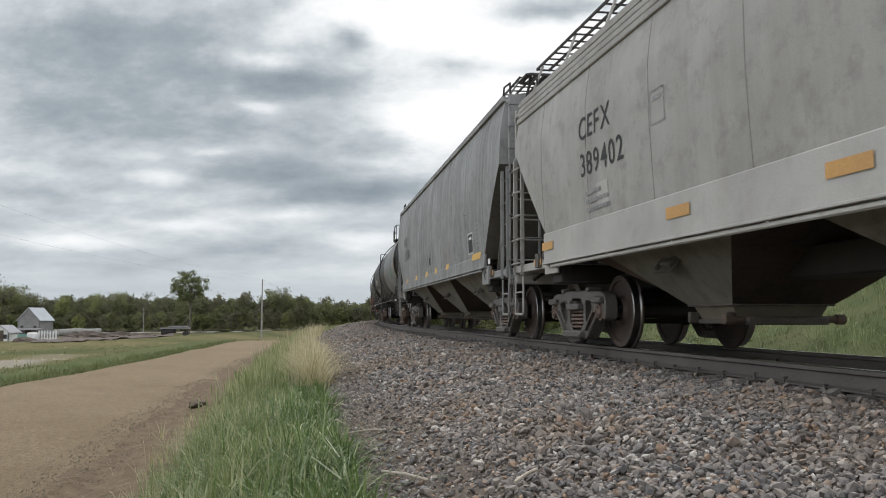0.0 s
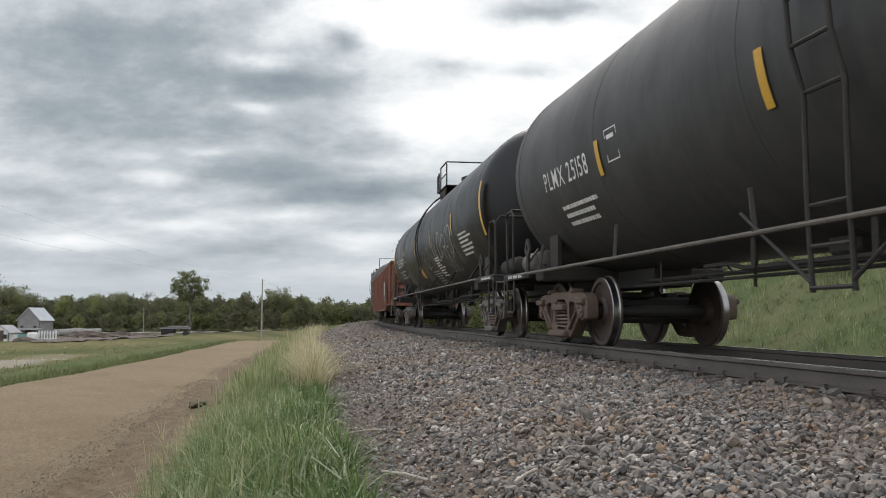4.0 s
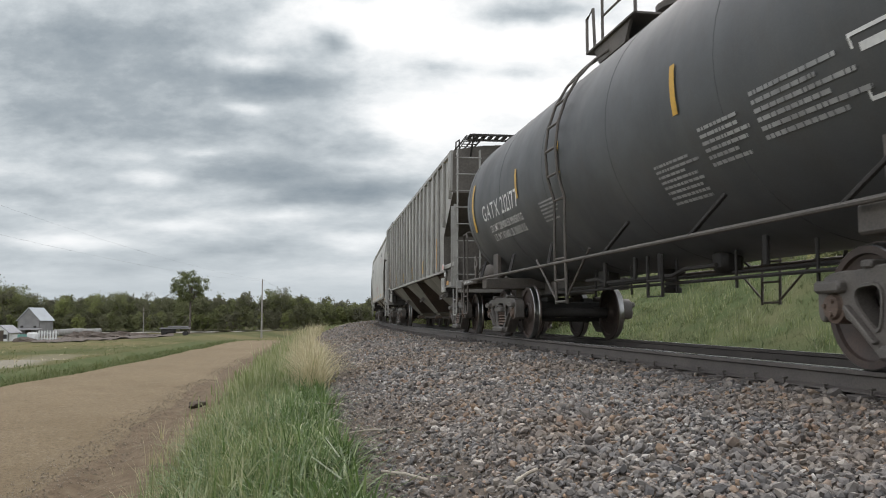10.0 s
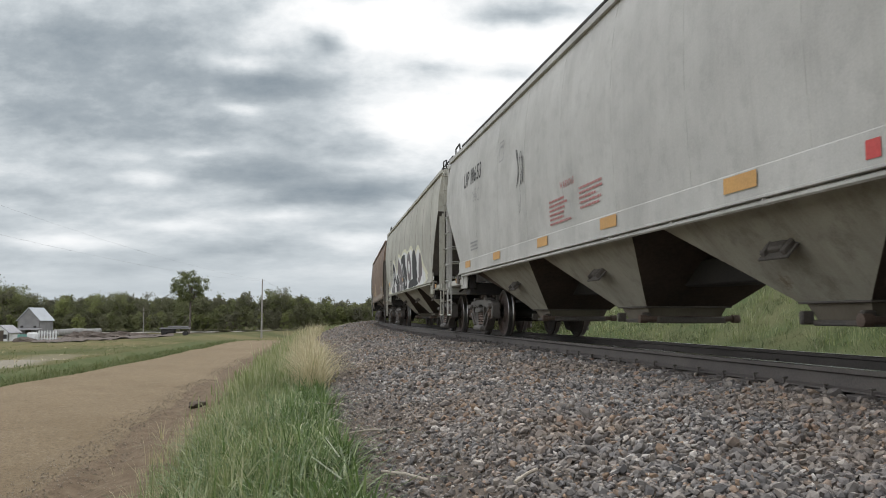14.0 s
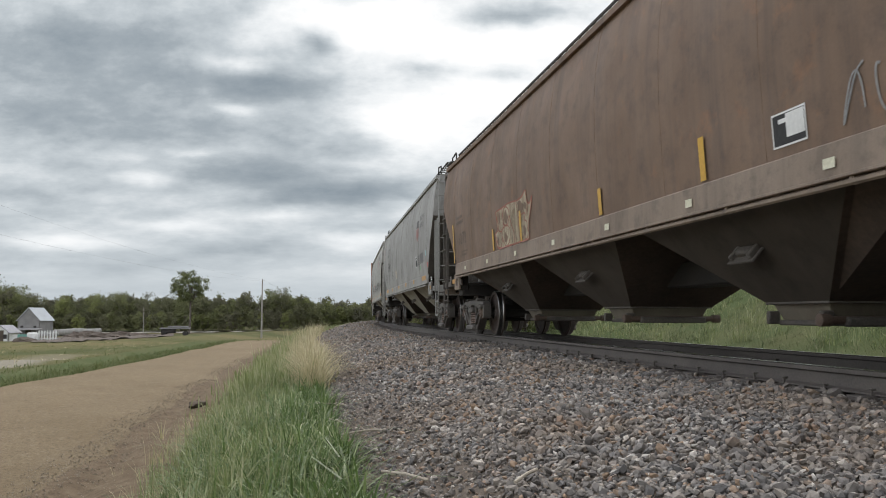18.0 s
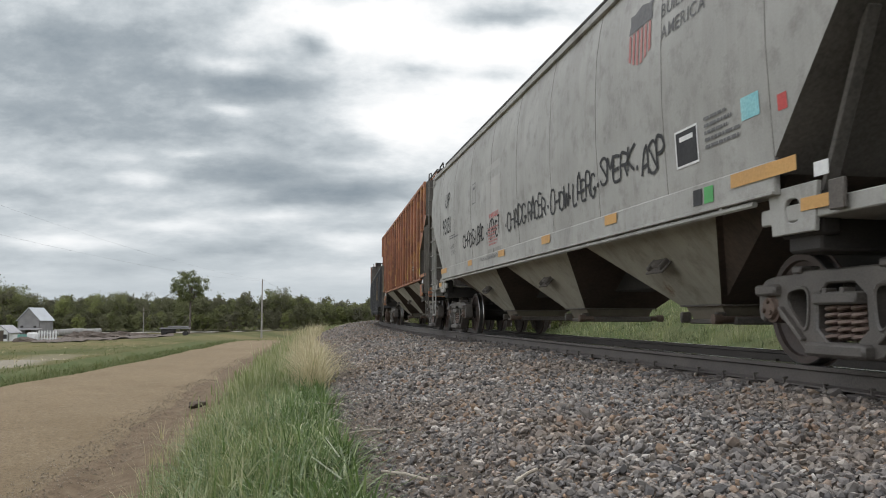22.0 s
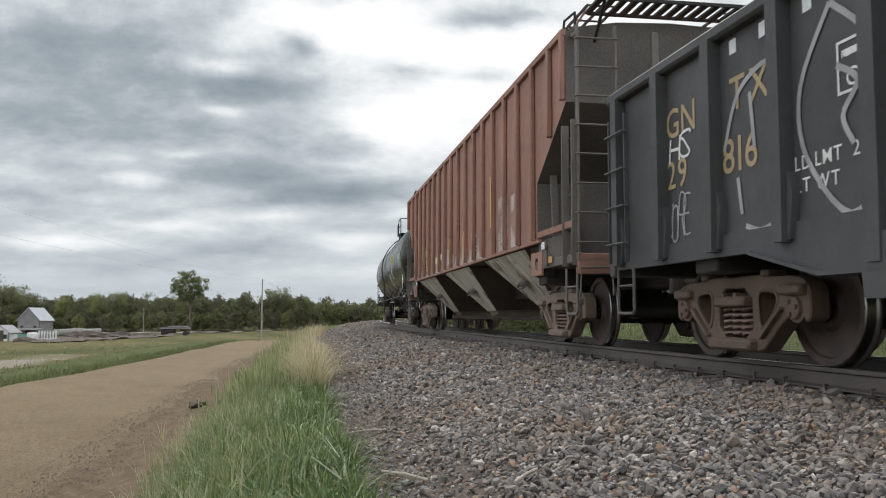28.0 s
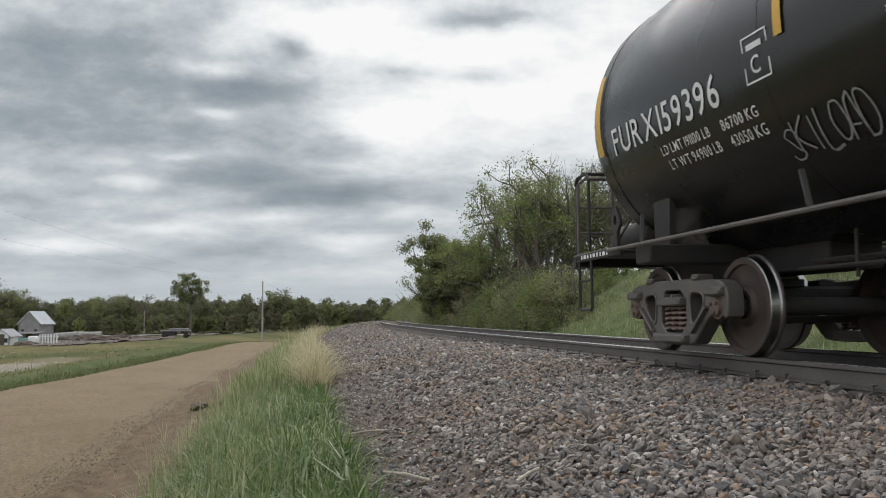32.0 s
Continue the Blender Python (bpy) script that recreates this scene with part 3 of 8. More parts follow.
def tag(car, words, y, z, w, h, mat, seed, wide=0.03, lean=0.12, double=0.0):
    """A hand-sprayed word: each letter a part of one or more pen strokes, uneven and overlapping."""
    r = random.Random(seed)
    cell = w / len(words)
    for i, ch in enumerate(words):
        g = Geo()
        k, dz, tilt = r.uniform(0.85, 1.2), r.uniform(-0.1, 0.1) * h, lean + r.uniform(-0.08, 0.08)
        for stroke in STROKES[ch].split("|"):
            pts = []
            for p in stroke.split():
                u, v = int(p[0]) / 4 + r.uniform(-0.07, 0.07), int(p[1]) / 6 + r.uniform(-0.04, 0.04)
                pts.append((y - i * cell - u * cell * 0.92 - v * h * tilt, z + dz + v * h * k))
            ribbon(g, car, pts, wide * r.uniform(0.85, 1.15), 0.008 + 0.0003 * i)
            if double:
                ribbon(g, car, [(a - double, b - double * 0.6) for a, b in pts], wide * 0.5, 0.0095 + 0.0003 * i)
        part("graffiti_letter", g, mat, car, "sprayed graffiti letter")


def scribble(car, y, z, w, h, letters, mat, seed, wide=0.035, name="graffiti_stroke", label="", lean=0.15):
    """A run of looping sprayed strokes that spell nothing, each a part."""
    r = random.Random(seed)
    cell = w / letters
    for i in range(letters):
        fu, fv = r.choice(((1, 2), (2, 1), (1, 3), (1.5, 1), (2, 3), (1, 1.5)))
        p, q = r.uniform(0, 6.28), r.uniform(0, 6.28)
        turns, k, sway = r.uniform(0.55, 0.9), r.uniform(0.75, 1.1), r.uniform(-0.25, 0.25)
        pts = []
        for j in range(11):
            a = 6.283 * turns * j / 10
            u = 0.5 + 0.5 * math.sin(fu * a + p) + 0.3 * (j / 10 - 0.5)
            v = k * (0.5 + 0.5 * math.sin(fv * a + q)) + sway * (j / 10 - 0.5)
            pts.append((y - (i + u) * cell - v * h * lean, z + v * h))
        g = Geo()
        ribbon(g, car, pts, wide * r.uniform(0.8, 1.2), 0.008 + 0.0004 * i)
        part(name, g, mat, car, label)


def reflector(car, y, z, w=0.55, h=0.11, mat=None):
    return patch(car, y, z, w, h, mat or YELLOW, "reflector", "yellow reflective strip", 0.01, 1)


def shield(car, y, z, w, h, top, low):
    """A shield-shaped emblem in plain colours: a field above stripes."""
    ob = None
    for k, (a, b2, mt) in enumerate(((0.62, 1.0, top), (0.0, 0.6, low))):
        g = Geo()
        if k == 0:
            pts = [(0.0, a), (1.0, a), (0.94, 0.8), (1.0, 0.95), (0.8, 0.93), (0.5, 1.0), (0.2, 0.93), (0.0, 0.95), (0.06, 0.8)]
            for u, v in pts:
                g.v.append(spot(car, y - u * w, z + v * h, 0.006))
            g.face(list(range(len(pts))))
        else:
            for i in range(6):
                u0 = 0.02 + i * 0.165
                low_l, low_r = 0.25 * abs(u0 - 0.5) ** 1.5, 0.25 * abs(u0 + 0.09 - 0.5) ** 1.5
                bse = len(g.v)
                for u, v in ((u0, low_l * 2), (u0 + 0.09, low_r * 2), (u0 + 0.09, 0.6), (u0, 0.6)):
                    g.v.append(spot(car, y - u * w, z + v * h, 0.006))
                g.face([bse, bse + 1, bse + 2, bse + 3])
        ob = part("emblem", g, mt, car, "shield emblem")
    return ob


# ---- trucks, couplers, brake gear ----
def rounded(poly, times=2):
    """Cuts the corners of a closed outline."""
    for _ in range(times):
        out = []
        for i, p in enumerate(poly):
            q = poly[(i + 1) % len(poly)]
            out.append((0.78 * p[0] + 0.22 * q[0], 0.78 * p[1] + 0.22 * q[1]))
            out.append((0.22 * p[0] + 0.78 * q[0], 0.22 * p[1] + 0.78 * q[1]))
        poly = out
    return poly


def cut_plate(outer, holes, x0, x1, bevel=0.012):
    """A thick plate in the (y, z) plane with an outline and openings."""
    bm = bmesh.new()
    edges = []
    for loop in [outer] + holes:
        vs = [bm.verts.new((x0, y, z)) for y, z in loop]
        edges += [bm.edges.new((vs[i], vs[(i + 1) % len(vs)])) for i in range(len(vs))]
    bmesh.ops.triangle_fill(bm, edges=edges, use_beauty=True)
    ret = bmesh.ops.extrude_face_region(bm, geom=list(bm.faces))
    for v in ret["geom"]:
        if isinstance(v, bmesh.types.BMVert):
            v.co.x = x1
    bmesh.ops.recalc_face_normals(bm, faces=bm.faces)
    rim = [e for e in bm.edges if len(e.link_faces) == 2 and e.calc_face_angle(0) > 1.2 and abs(e.verts[0].co.x - e.verts[1].co.x) < 1e-5]
    bmesh.ops.bevel(bm, geom=rim, offset=bevel, segments=1, affect="EDGES")
    g = Geo()
    bm.verts.index_update()
    g.v = [v.co[:] for v in bm.verts]
    for f in bm.faces:
        g.face([v.index for v in f.verts])
    bm.free()
    return g


def mirror_loop(half):
    return half + [(-y, z) for y, z in reversed(half)]


def side_frame_mesh(mat):
    half = [(0.0, 0.735), (0.45, 0.74), (0.62, 0.71), (0.80, 0.715), (0.98, 0.69), (1.075, 0.60), (1.08, 0.38), (1.01, 0.34), (0.985, 0.38), (0.98, 0.545), (0.80, 0.545), (0.79, 0.38), (0.70, 0.34), (0.50, 0.17), (0.42, 0.10), (0.20, 0.085), (0.0, 0.085)]
    win = [(0.36, 0.615), (0.62, 0.60), (0.665, 0.52), (0.60, 0.42), (0.44, 0.28), (0.385, 0.33)]
    mid = [(-0.285, 0.205), (0.285, 0.205), (0.27, 0.63), (-0.27, 0.63)]
    g = cut_plate(rounded(mirror_loop(half), 1), [rounded(win), rounded([(-y, z) for y, z in win][::-1]), rounded(mid, 1)], -0.085, 0.085)
    # raised rims round the windows, spring seat and pedestal caps
    for loop in (win, [(-y, z) for y, z in win]):
        pts = [(-0.085, y, z) for y, z in rounded(loop)]
        g.tube(pts + [pts[0]], 0.017, 5)
    g.box((-0.04, 0, 0.15), (0.26, 0.68, 0.10), 0, 0.03)
    for sg in (-1, 1):
        g.box((-0.05, sg * 0.89, 0.60), (0.2, 0.30, 0.09), 0, 0.03)
        g.box((-0.02, sg * 0.5, 0.745), (0.18, 0.12, 0.06), 0, 0.02)
        g.bar((-0.095, sg * 0.43, 0.21), (-0.095, sg * 0.73, 0.46), 0.035, 0.075, 0, 0.012, up=(1, 0, 0))
    return g.mesh("side_frame", mat)


def spring_mesh():
    g = Geo()
    for y in (-0.15, 0.0, 0.15):
        pts = [(-0.02 + 0.062 * math.cos(a), y + 0.062 * math.sin(a), 0.22 + 0.255 * a / (2 * math.pi * 5)) for a in np.linspace(0, 2 * math.pi * 5, 61)]
        g.tube(pts, 0.016, 5)
    return g.mesh("spring", SPRING)


def wedge_mesh(mat):
    g = Geo()
    g.box((0, 0, 0.52), (0.30, 0.5, 0.09), 0, 0.015)
    g.box((-0.1, -0.1, 0.565), (0.1, 0.05, 0.06)), g.box((-0.1, 0.1, 0.565), (0.1, 0.05, 0.06))
    return g.mesh("bolster_end", mat)


def wheel_mesh():
    # along the axle: 0 is the outer rim face, positive inward
    prof = [(0.045, 0.1), (-0.01, 0.115), (-0.012, 0.16), (0.03, 0.19), (0.055, 0.30), (0.03, 0.385), (0.002, 0.395), (0.0, 0.448), (0.008, 0.457), (0.085, 0.461), (0.100, 0.472), (0.108, 0.484), (0.125, 0.484), (0.135, 0.47), (0.135, 0.40), (0.11, 0.38), (0.09, 0.30), (0.09, 0.19), (0.16, 0.15), (0.17, 0.1)]
    mats = [0] * 7 + [1] * 3 + [0] * 9
    return Geo().lathe(prof, 32, "x", mats=mats).mesh("wheel", [WHEEL, TREAD], 30)


AXLE_ME = Geo().lathe([(-1.02, 0.06), (-1.0, 0.075), (-0.85, 0.08), (-0.7, 0.1), (-0.3, 0.085), (0.3, 0.085), (0.7, 0.1), (0.85, 0.08), (1.0, 0.075), (1.02, 0.06)], 14, "x").mesh("axle", STEEL_DK)
CAPG = Geo().lathe([(-0.12, 0.05), (-0.115, 0.085), (-0.085, 0.095), (-0.08, 0.118), (0.05, 0.122), (0.08, 0.1)], 18, "x")
for k in range(3):
    a = k * 2.094
    CAPG.lathe([(-0.137, 0.018), (-0.115, 0.02)], 6, "x", (0, 0.055 * math.cos(a), 0.055 * math.sin(a)))
CAP_ME = CAPG.mesh("bearing_cap", CASTING_RUST)
WHEEL_ME = wheel_mesh()
FRAME_ME = {k: side_frame_mesh(m_) for k, m_ in (("grey", CASTING), ("rust", CASTING_RUST), ("tan", CASTING_TAN))}
END_ME = {k: wedge_mesh(m_) for k, m_ in (("grey", CASTING), ("rust", CASTING_RUST), ("tan", CASTING_TAN))}
SPRING_ME = spring_mesh()
BOLSTER_ME = Geo().box((0, 0, 0.56), (1.9, 0.36, 0.22), bevel=0.03).box((0, 0, 0.70), (0.5, 0.5, 0.08)).box((-0.6, 0, 0.70), (0.18, 0.2, 0.07)).box((0.6, 0, 0.70), (0.18, 0.2, 0.07)).mesh("truck_bolster", STEEL_DK)
g = Geo()
for sg in (-1, 1):
    g.bar((-0.72, sg * 0.36, 0.33), (0.72, sg * 0.36, 0.33), 0.09, 0.07)
    for x in (-0.75, 0.75):
        g.box((x, sg * 0.42, 0.42), (0.09, 0.06, 0.3), 0, 0.02)
    g.bar((0, sg * 0.34, 0.3), (0.1, 0, 0.62), 0.05, 0.05)
BRAKE_ME = g.mesh("brake_beam", STEEL_DK)
AXLES = []
TRAIN = []
SIDE = {}
RIBS = {}


def truck(car, y, centre_at, tone="grey"):
    """Two side frames with springs, bolster, brake beams and two wheelsets."""
    for sg in (-1, 1):
        fr = part("side_frame", FRAME_ME[tone], None, car, at=pose(sg * 1.0, y, 0, 0, 0, 0 if sg < 0 else 180))
        part("spring", SPRING_ME, None, fr)
        part("bolster_end", END_ME[tone], None, fr)
    part("truck_bolster", BOLSTER_ME, None, car, at=pose(0, y, 0))
    part("brake_beam", BRAKE_ME, None, car, at=pose(0, y, 0))
    for dy in (-0.889, 0.889):
        ax = part("axle", AXLE_ME, None, car, at=pose(0, y + dy, 0.457))
        part("wheel", WHEEL_ME, None, ax, "worn steel wheel with a bright tread", pose(-0.82, 0, 0))
        part("wheel", WHEEL_ME, None, ax, "worn steel wheel with a bright tread", pose(0.82, 0, 0, 0, 0, 180))
        part("bearing_cap", CAP_ME, None, ax, at=pose(-1.0, 0, 0))
        part("bearing_cap", CAP_ME, None, ax, at=pose(1.0, 0, 0, 0, 0, 180))
        AXLES.append((ax, y + dy, centre_at + dy))


g = Geo().box((0, 0.3, 0.87), (0.16, 0.7, 0.16), 0, 0.02).box((0, 0.62, 0.87), (0.26, 0.22, 0.28), 0, 0.05).box((0.09, 0.76, 0.87), (0.08, 0.14, 0.24), 0, 0.03).box((0, 0.02, 0.87), (0.5, 0.1, 0.4), 0, 0.02)
COUPLER_ME = g.mesh("coupler", STEEL)
HOSE_ME = Geo().tube([(-0.3, 0.05, 0.82), (-0.3, 0.2, 0.72), (-0.24, 0.4, 0.45), (-0.1, 0.58, 0.38), (0.0, 0.66, 0.46)], 0.025, 7).mesh("air_hose", STEEL_DK)


def ends(car, e, lever=True):
    """Couplers, air hoses and cut levers at both ends."""
    for sg in (-1, 1):
        m_ = pose(0, sg * e, 0, 0, 0, 0 if sg > 0 else 180)
        part("coupler", COUPLER_ME, None, car, at=m_)
        part("air_hose", HOSE_ME, None, car, at=m_)
        gg = Geo().tube([(-1.42, sg * (e + 0.05), 0.62), (-1.42, sg * (e + 0.1), 0.98), (-0.6, sg * (e + 0.12), 1.0), (-0.12, sg * (e + 0.3), 0.98)], 0.015, 6)
        part("cut_lever", gg, STEEL, car)


RUNG_ME = {}


def ladder(car, p0, p1, across, n, mat, r=0.014, stile=(0.05, 0.02), second=None):
    """Two stiles from p0 to p1 and n rungs between them; across: the second stile's offset; second: its own top."""
    p0, p1, ac = Vector(p0), Vector(p1), Vector(across)
    main = part("ladder_stile", Geo().bar(p0, p1, *stile, up=ac.normalized()), mat, car)
    top = p1 + ac
    if second:
        top.z = second
    part("ladder_stile", Geo().bar(p0 + ac, top, *stile, up=ac.normalized()), mat, car)
    key = (round(ac.length, 3), r, mat.name)
    if key not in RUNG_ME:
        ln = ac.length
        RUNG_ME[key] = Geo().tube([(-0.03, 0.0, 0), (-0.02, -0.05, 0), (ln + 0.02, -0.05, 0), (ln + 0.03, 0.0, 0)], r, 6).mesh("rung", mat)
    turn = math.degrees(math.atan2(ac.y, ac.x))
    for i in range(n):
        q = p0.lerp(p1, (i + 0.5) / n)
        part("rung", RUNG_ME[key], None, main, at=Matrix.Translation(q) @ pose(0, 0, 0, 0, 0, turn))
    return main


def stirrup(car, y, w, mat, zt=1.0, zb=0.42, x=-1.42):
    g = Geo().tube([(x, y, zt), (x, y, zb + 0.03), (x, y + 0.03, zb), (x, y + w - 0.03, zb), (x, y + w, zb + 0.03), (x, y + w, zt)], 0.018, 6)
    g.tube([(x, y, (zt + zb) / 2 + 0.05), (x, y + w, (zt + zb) / 2 + 0.05)], 0.014, 6)
    part("stirrup_step", g, mat, car)


SLAT_ME = Geo().box((0, 0, 0), (0.085, 0.55, 0.035), 0, 0.003).mesh("slat", STEEL_DK)


# ---- covered hopper cars ----
def smooth_side(eave):
    """Bulging side of a smooth car, up to its eave: heights and half widths."""
    return [(1.44, 1.46), (1.9, 1.49), (2.4, 1.515), (2.9, 1.515), (eave - 0.55, 1.49), (eave - 0.22, 1.44), (eave, 1.39)]



RIBBED = [(1.44, 1.45), (1.9, 1.45), (2.4, 1.45), (2.75, 1.45), (3.1, 1.45), (3.6, 1.45), (4.05, 1.45)]


def hopper_car(label, front, rear, half, paint, sill, bay, ribbed=False, ends_mat=None, tone="grey", roof_rail=True, rib_n=15, rib_in=7.0, eave=3.92, deep_sill=0.0, chord=False, seam=None, rib_shift=0.0):
    car = thing("covered_hopper", label, "freight car", "cars of the freight train")
    mid, sp = (front + rear) / 2, (rear - front) / 2
    e = half + 0.12                       # end sill
    prof = RIBBED if ribbed else smooth_side(eave)
    zt = prof[-1][0]
    SIDE[car] = flat_side(prof) if ribbed else hopper_side(prof, 1.27 - deep_sill)
    ends_mat = ends_mat or paint
    roof_y = half - 0.25

    def ye(z):
        if ribbed:
            return float(np.interp(z, [2.3, 3.15], [roof_y - 1.4, roof_y]))
        return float(np.interp(z, [1.44, 2.95], [roof_y - 1.5, roof_y]))
    # body shell: levels from sill to roof crown
    zs = sorted({p[0] for p in prof} | {2.3, 3.15, 2.95, 2.0})
    lev = [(z, float(np.interp(z, *zip(*prof))), ye(z)) for z in zs]
    lev += [(zt + 0.04, prof[-1][1] - 0.005, roof_y), (zt + 0.09, prof[-1][1] - 0.08, roof_y), (zt + 0.19, 0.75, roof_y), (zt + 0.22, 0.02, roof_y)]
    g = Geo()
    ny = 28
    idx = []
    for z, x, yy in lev:
        row = []
        for sg in (-1, 1):
            row.append([])
            for k in range(ny + 1):
                row[-1].append(len(g.v))
                g.v.append((sg * x, yy * (2 * k / ny - 1), z))
        idx.append(row)
    for a, b2 in zip(idx, idx[1:]):
        for sd in (0, 1):
            for k in range(ny):
                q = [a[sd][k], a[sd][k + 1], b2[sd][k + 1], b2[sd][k]]
                g.face(q)
        # low end slopes and the underside get the darker colour with shade in it
        for k in (0, ny):
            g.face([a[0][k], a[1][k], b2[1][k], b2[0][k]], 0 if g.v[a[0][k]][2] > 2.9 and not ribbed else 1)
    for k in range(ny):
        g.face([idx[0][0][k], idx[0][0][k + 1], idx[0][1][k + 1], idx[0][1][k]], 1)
        g.face([idx[-1][0][k], idx[-1][0][k + 1], idx[-1][1][k + 1], idx[-1][1][k]])
    part("body", g, [paint, END_SHADE_DIRT], car)
    # eave rail, side sills
    for sg in (-1, 1):
        xt = prof[-1][1]
        part("eave_rail", Geo().bar((sg * (xt + 0.02), -roof_y, zt + 0.02), (sg * (xt + 0.02), roof_y, zt + 0.02), 0.07, 0.09), paint, car)
        if chord:
            for q, dx in ((-0.07, 0.034), (-0.16, 0.05), (-0.25, 0.064)):
                part("roof_chord", Geo().bar((sg * (xt + dx), -roof_y, zt + q), (sg * (xt + dx), roof_y, zt + q), 0.05, 0.08, 0, 0.012), paint, car)
        sy = ye(1.44) + 0.12
        if ribbed:
            gs = Geo().box((sg * 1.44, 0, 1.455), (0.05, 2 * sy, 0.05), 0, 0.01)
        else:
            gs = Geo().box((sg * 1.46, 0, 1.40 - deep_sill / 2), (0.05, 2 * sy, 0.25 + deep_sill), 0, 0.012).box((sg * 1.43, 0, 1.28 - deep_sill), (0.16, 2 * sy, 0.025), 0, 0.005)
        part("side_sill", gs, sill, car)
        if not ribbed:
            gp = Geo().tube([(sg * 1.47, -sy + 0.3, 1.235 - deep_sill), (sg * 1.47, sy - 0.3, 1.235 - deep_sill)], 0.024, 7)
            for k in range(9):
                gp.box((sg * 1.465, -sy + 0.8 + k * (2 * sy - 1.6) / 8, 1.25 - deep_sill), (0.05, 0.05, 0.07))
            part("sill_pipe", gp, sill, car)
    # ribs or weld seams
    inner = roof_y - 1.4
    RIBS[car] = []
    if ribbed:
        for sg in (-1, 1):
            for k in range(rib_n):
                y = rib_shift - rib_in + 2 * rib_in * k / (rib_n - 1)
                RIBS[car].append(y)
                part("rib", Geo().box((sg * 1.485, y, 2.80), (0.075, 0.10, 2.62), 0, 0.022).box((sg * 1.47, y, 1.495), (0.05, 0.12, 0.02), 0, 0.004), paint, car)
            step = 2 * rib_in / (rib_n - 1)
            outer = [rib_in + step * k for k in (1, 2, 3) if rib_in + step * k < roof_y - 0.2] + [roof_y - 0.05]
            for y in [q + rib_shift * (q < roof_y - 0.1) for q in outer] + [rib_shift * (q < roof_y - 0.1) - q for q in outer]:
                z0 = max(1.49, 2.36 + (abs(y) - inner) / 1.4 * 0.85)
                part("rib", Geo().box((sg * 1.485, y, (z0 + 4.11) / 2), (0.075, 0.09, 4.11 - z0), 0, 0.022), paint, car)
    else:
        for k in range(9):
            y = -inner + 2 * inner * k / 8
            gg = Geo()
            for z0, z1 in zip(prof, prof[1:]):
                gg.bar((-z0[1] + 0.012, y, z0[0]), (-z1[1] + 0.012, y, z1[0]), 0.012, 0.03, 0, 0.003, up=(1, 0, 0))
            part("weld_seam", gg, seam or SEAM, car)
    # bays and gates
    for k in (-1, 0, 1):
        yc, hw = k * (4.6 if ribbed else 4.2), 1.5 if ribbed else 1.95
        gb = Geo()
        top = [(sx * 1.40, yc + sy * hw, 1.42) for sx, sy in ((-1, -1), (1, -1), (1, 1), (-1, 1))]
        low = [(sx * 0.56, yc + sy * 0.45, 0.50) for sx, sy in ((-1, -1), (1, -1), (1, 1), (-1, 1))]
        gb.v += top + low
        # end slopes take the dark brown that holds rust and underbody shade
        for i in range(4):
            j = (i + 1) % 4
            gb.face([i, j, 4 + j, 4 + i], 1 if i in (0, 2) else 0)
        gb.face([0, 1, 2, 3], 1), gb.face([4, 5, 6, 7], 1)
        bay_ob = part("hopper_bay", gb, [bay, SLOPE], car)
        part("bay_flange", Geo().box((0, yc, 0.51), (1.16, 0.96, 0.025)), STEEL, bay_ob)
        gg = Geo()
        gg.v += [(sx * 0.53, yc + sy * 0.42, 0.50) for sx, sy in ((-1, -1), (1, -1), (1, 1), (-1, 1))] + [(sx * 0.46, yc + sy * 0.34, 0.33) for sx, sy in ((-1, -1), (1, -1), (1, 1), (-1, 1))]
        for q in range(4):
            gg.face([q, (q + 1) % 4, 4 + (q + 1) % 4, 4 + q])
        gg.face([0, 1, 2, 3]), gg.face([4, 5, 6, 7])
        part("outlet_throat", gg, GATE, bay_ob)
        part("outlet_gate", Geo().box((0, yc - 0.05, 0.335), (1.02, 0.86, 0.05), 0, 0.012).box((0, yc - 0.5, 0.345), (0.9, 0.1, 0.08), 0, 0.015), STEEL, bay_ob)
        part("gate_shaft", Geo().lathe([(-0.68, 0.03), (-0.67, 0.055), (-0.58, 0.055), (-0.57, 0.035), (0.57, 0.035), (0.58, 0.055), (0.67, 0.055), (0.68, 0.03)], 10, "x", (0, yc - 0.47, 0.36)), CASTING_RUST, bay_ob)
        for dy in (-0.4, 0.4):
            part("gate_bracket", Geo().box((-0.55, yc + dy, 0.38), (0.12, 0.06, 0.12), 0, 0.02), STEEL, bay_ob)
        tilt = Matrix.Rotation(radians(43), 3, "Y")
        gv_ = Geo().box((-1.0, yc, 0.96), (0.02, 0.42, 0.3), 0, 0.008, tilt).box((-1.03, yc, 0.95), (0.09, 0.24, 0.1), 0, 0.03, tilt)
        for dy in (-0.15, 0.15):
            gv_.box((-1.03, yc + dy, 0.96), (0.07, 0.05, 0.2), 0, 0.02, tilt)
        part("vibrator_bracket", gv_, STEEL, bay_ob)
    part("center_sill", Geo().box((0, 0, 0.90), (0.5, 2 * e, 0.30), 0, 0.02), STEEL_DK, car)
    for sg in (-1, 1):
        ty = sg * sp
        ge, yt, yb = Geo(), sg * (ye(1.44) + 0.1), sg * ((4.6 if ribbed else 4.2) + 0.5)
        ge.v += [(-1.34, yt, 1.425), (1.34, yt, 1.425), (1.34, yb, 1.425), (-1.34, yb, 1.425), (0.54, yb, 0.56), (-0.54, yb, 0.56)]
        ge.face([0, 1, 2, 3]), ge.face([0, 1, 4, 5]), ge.face([3, 2, 4, 5]), ge.face([0, 3, 5]), ge.face([1, 2, 4])
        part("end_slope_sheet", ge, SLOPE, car)
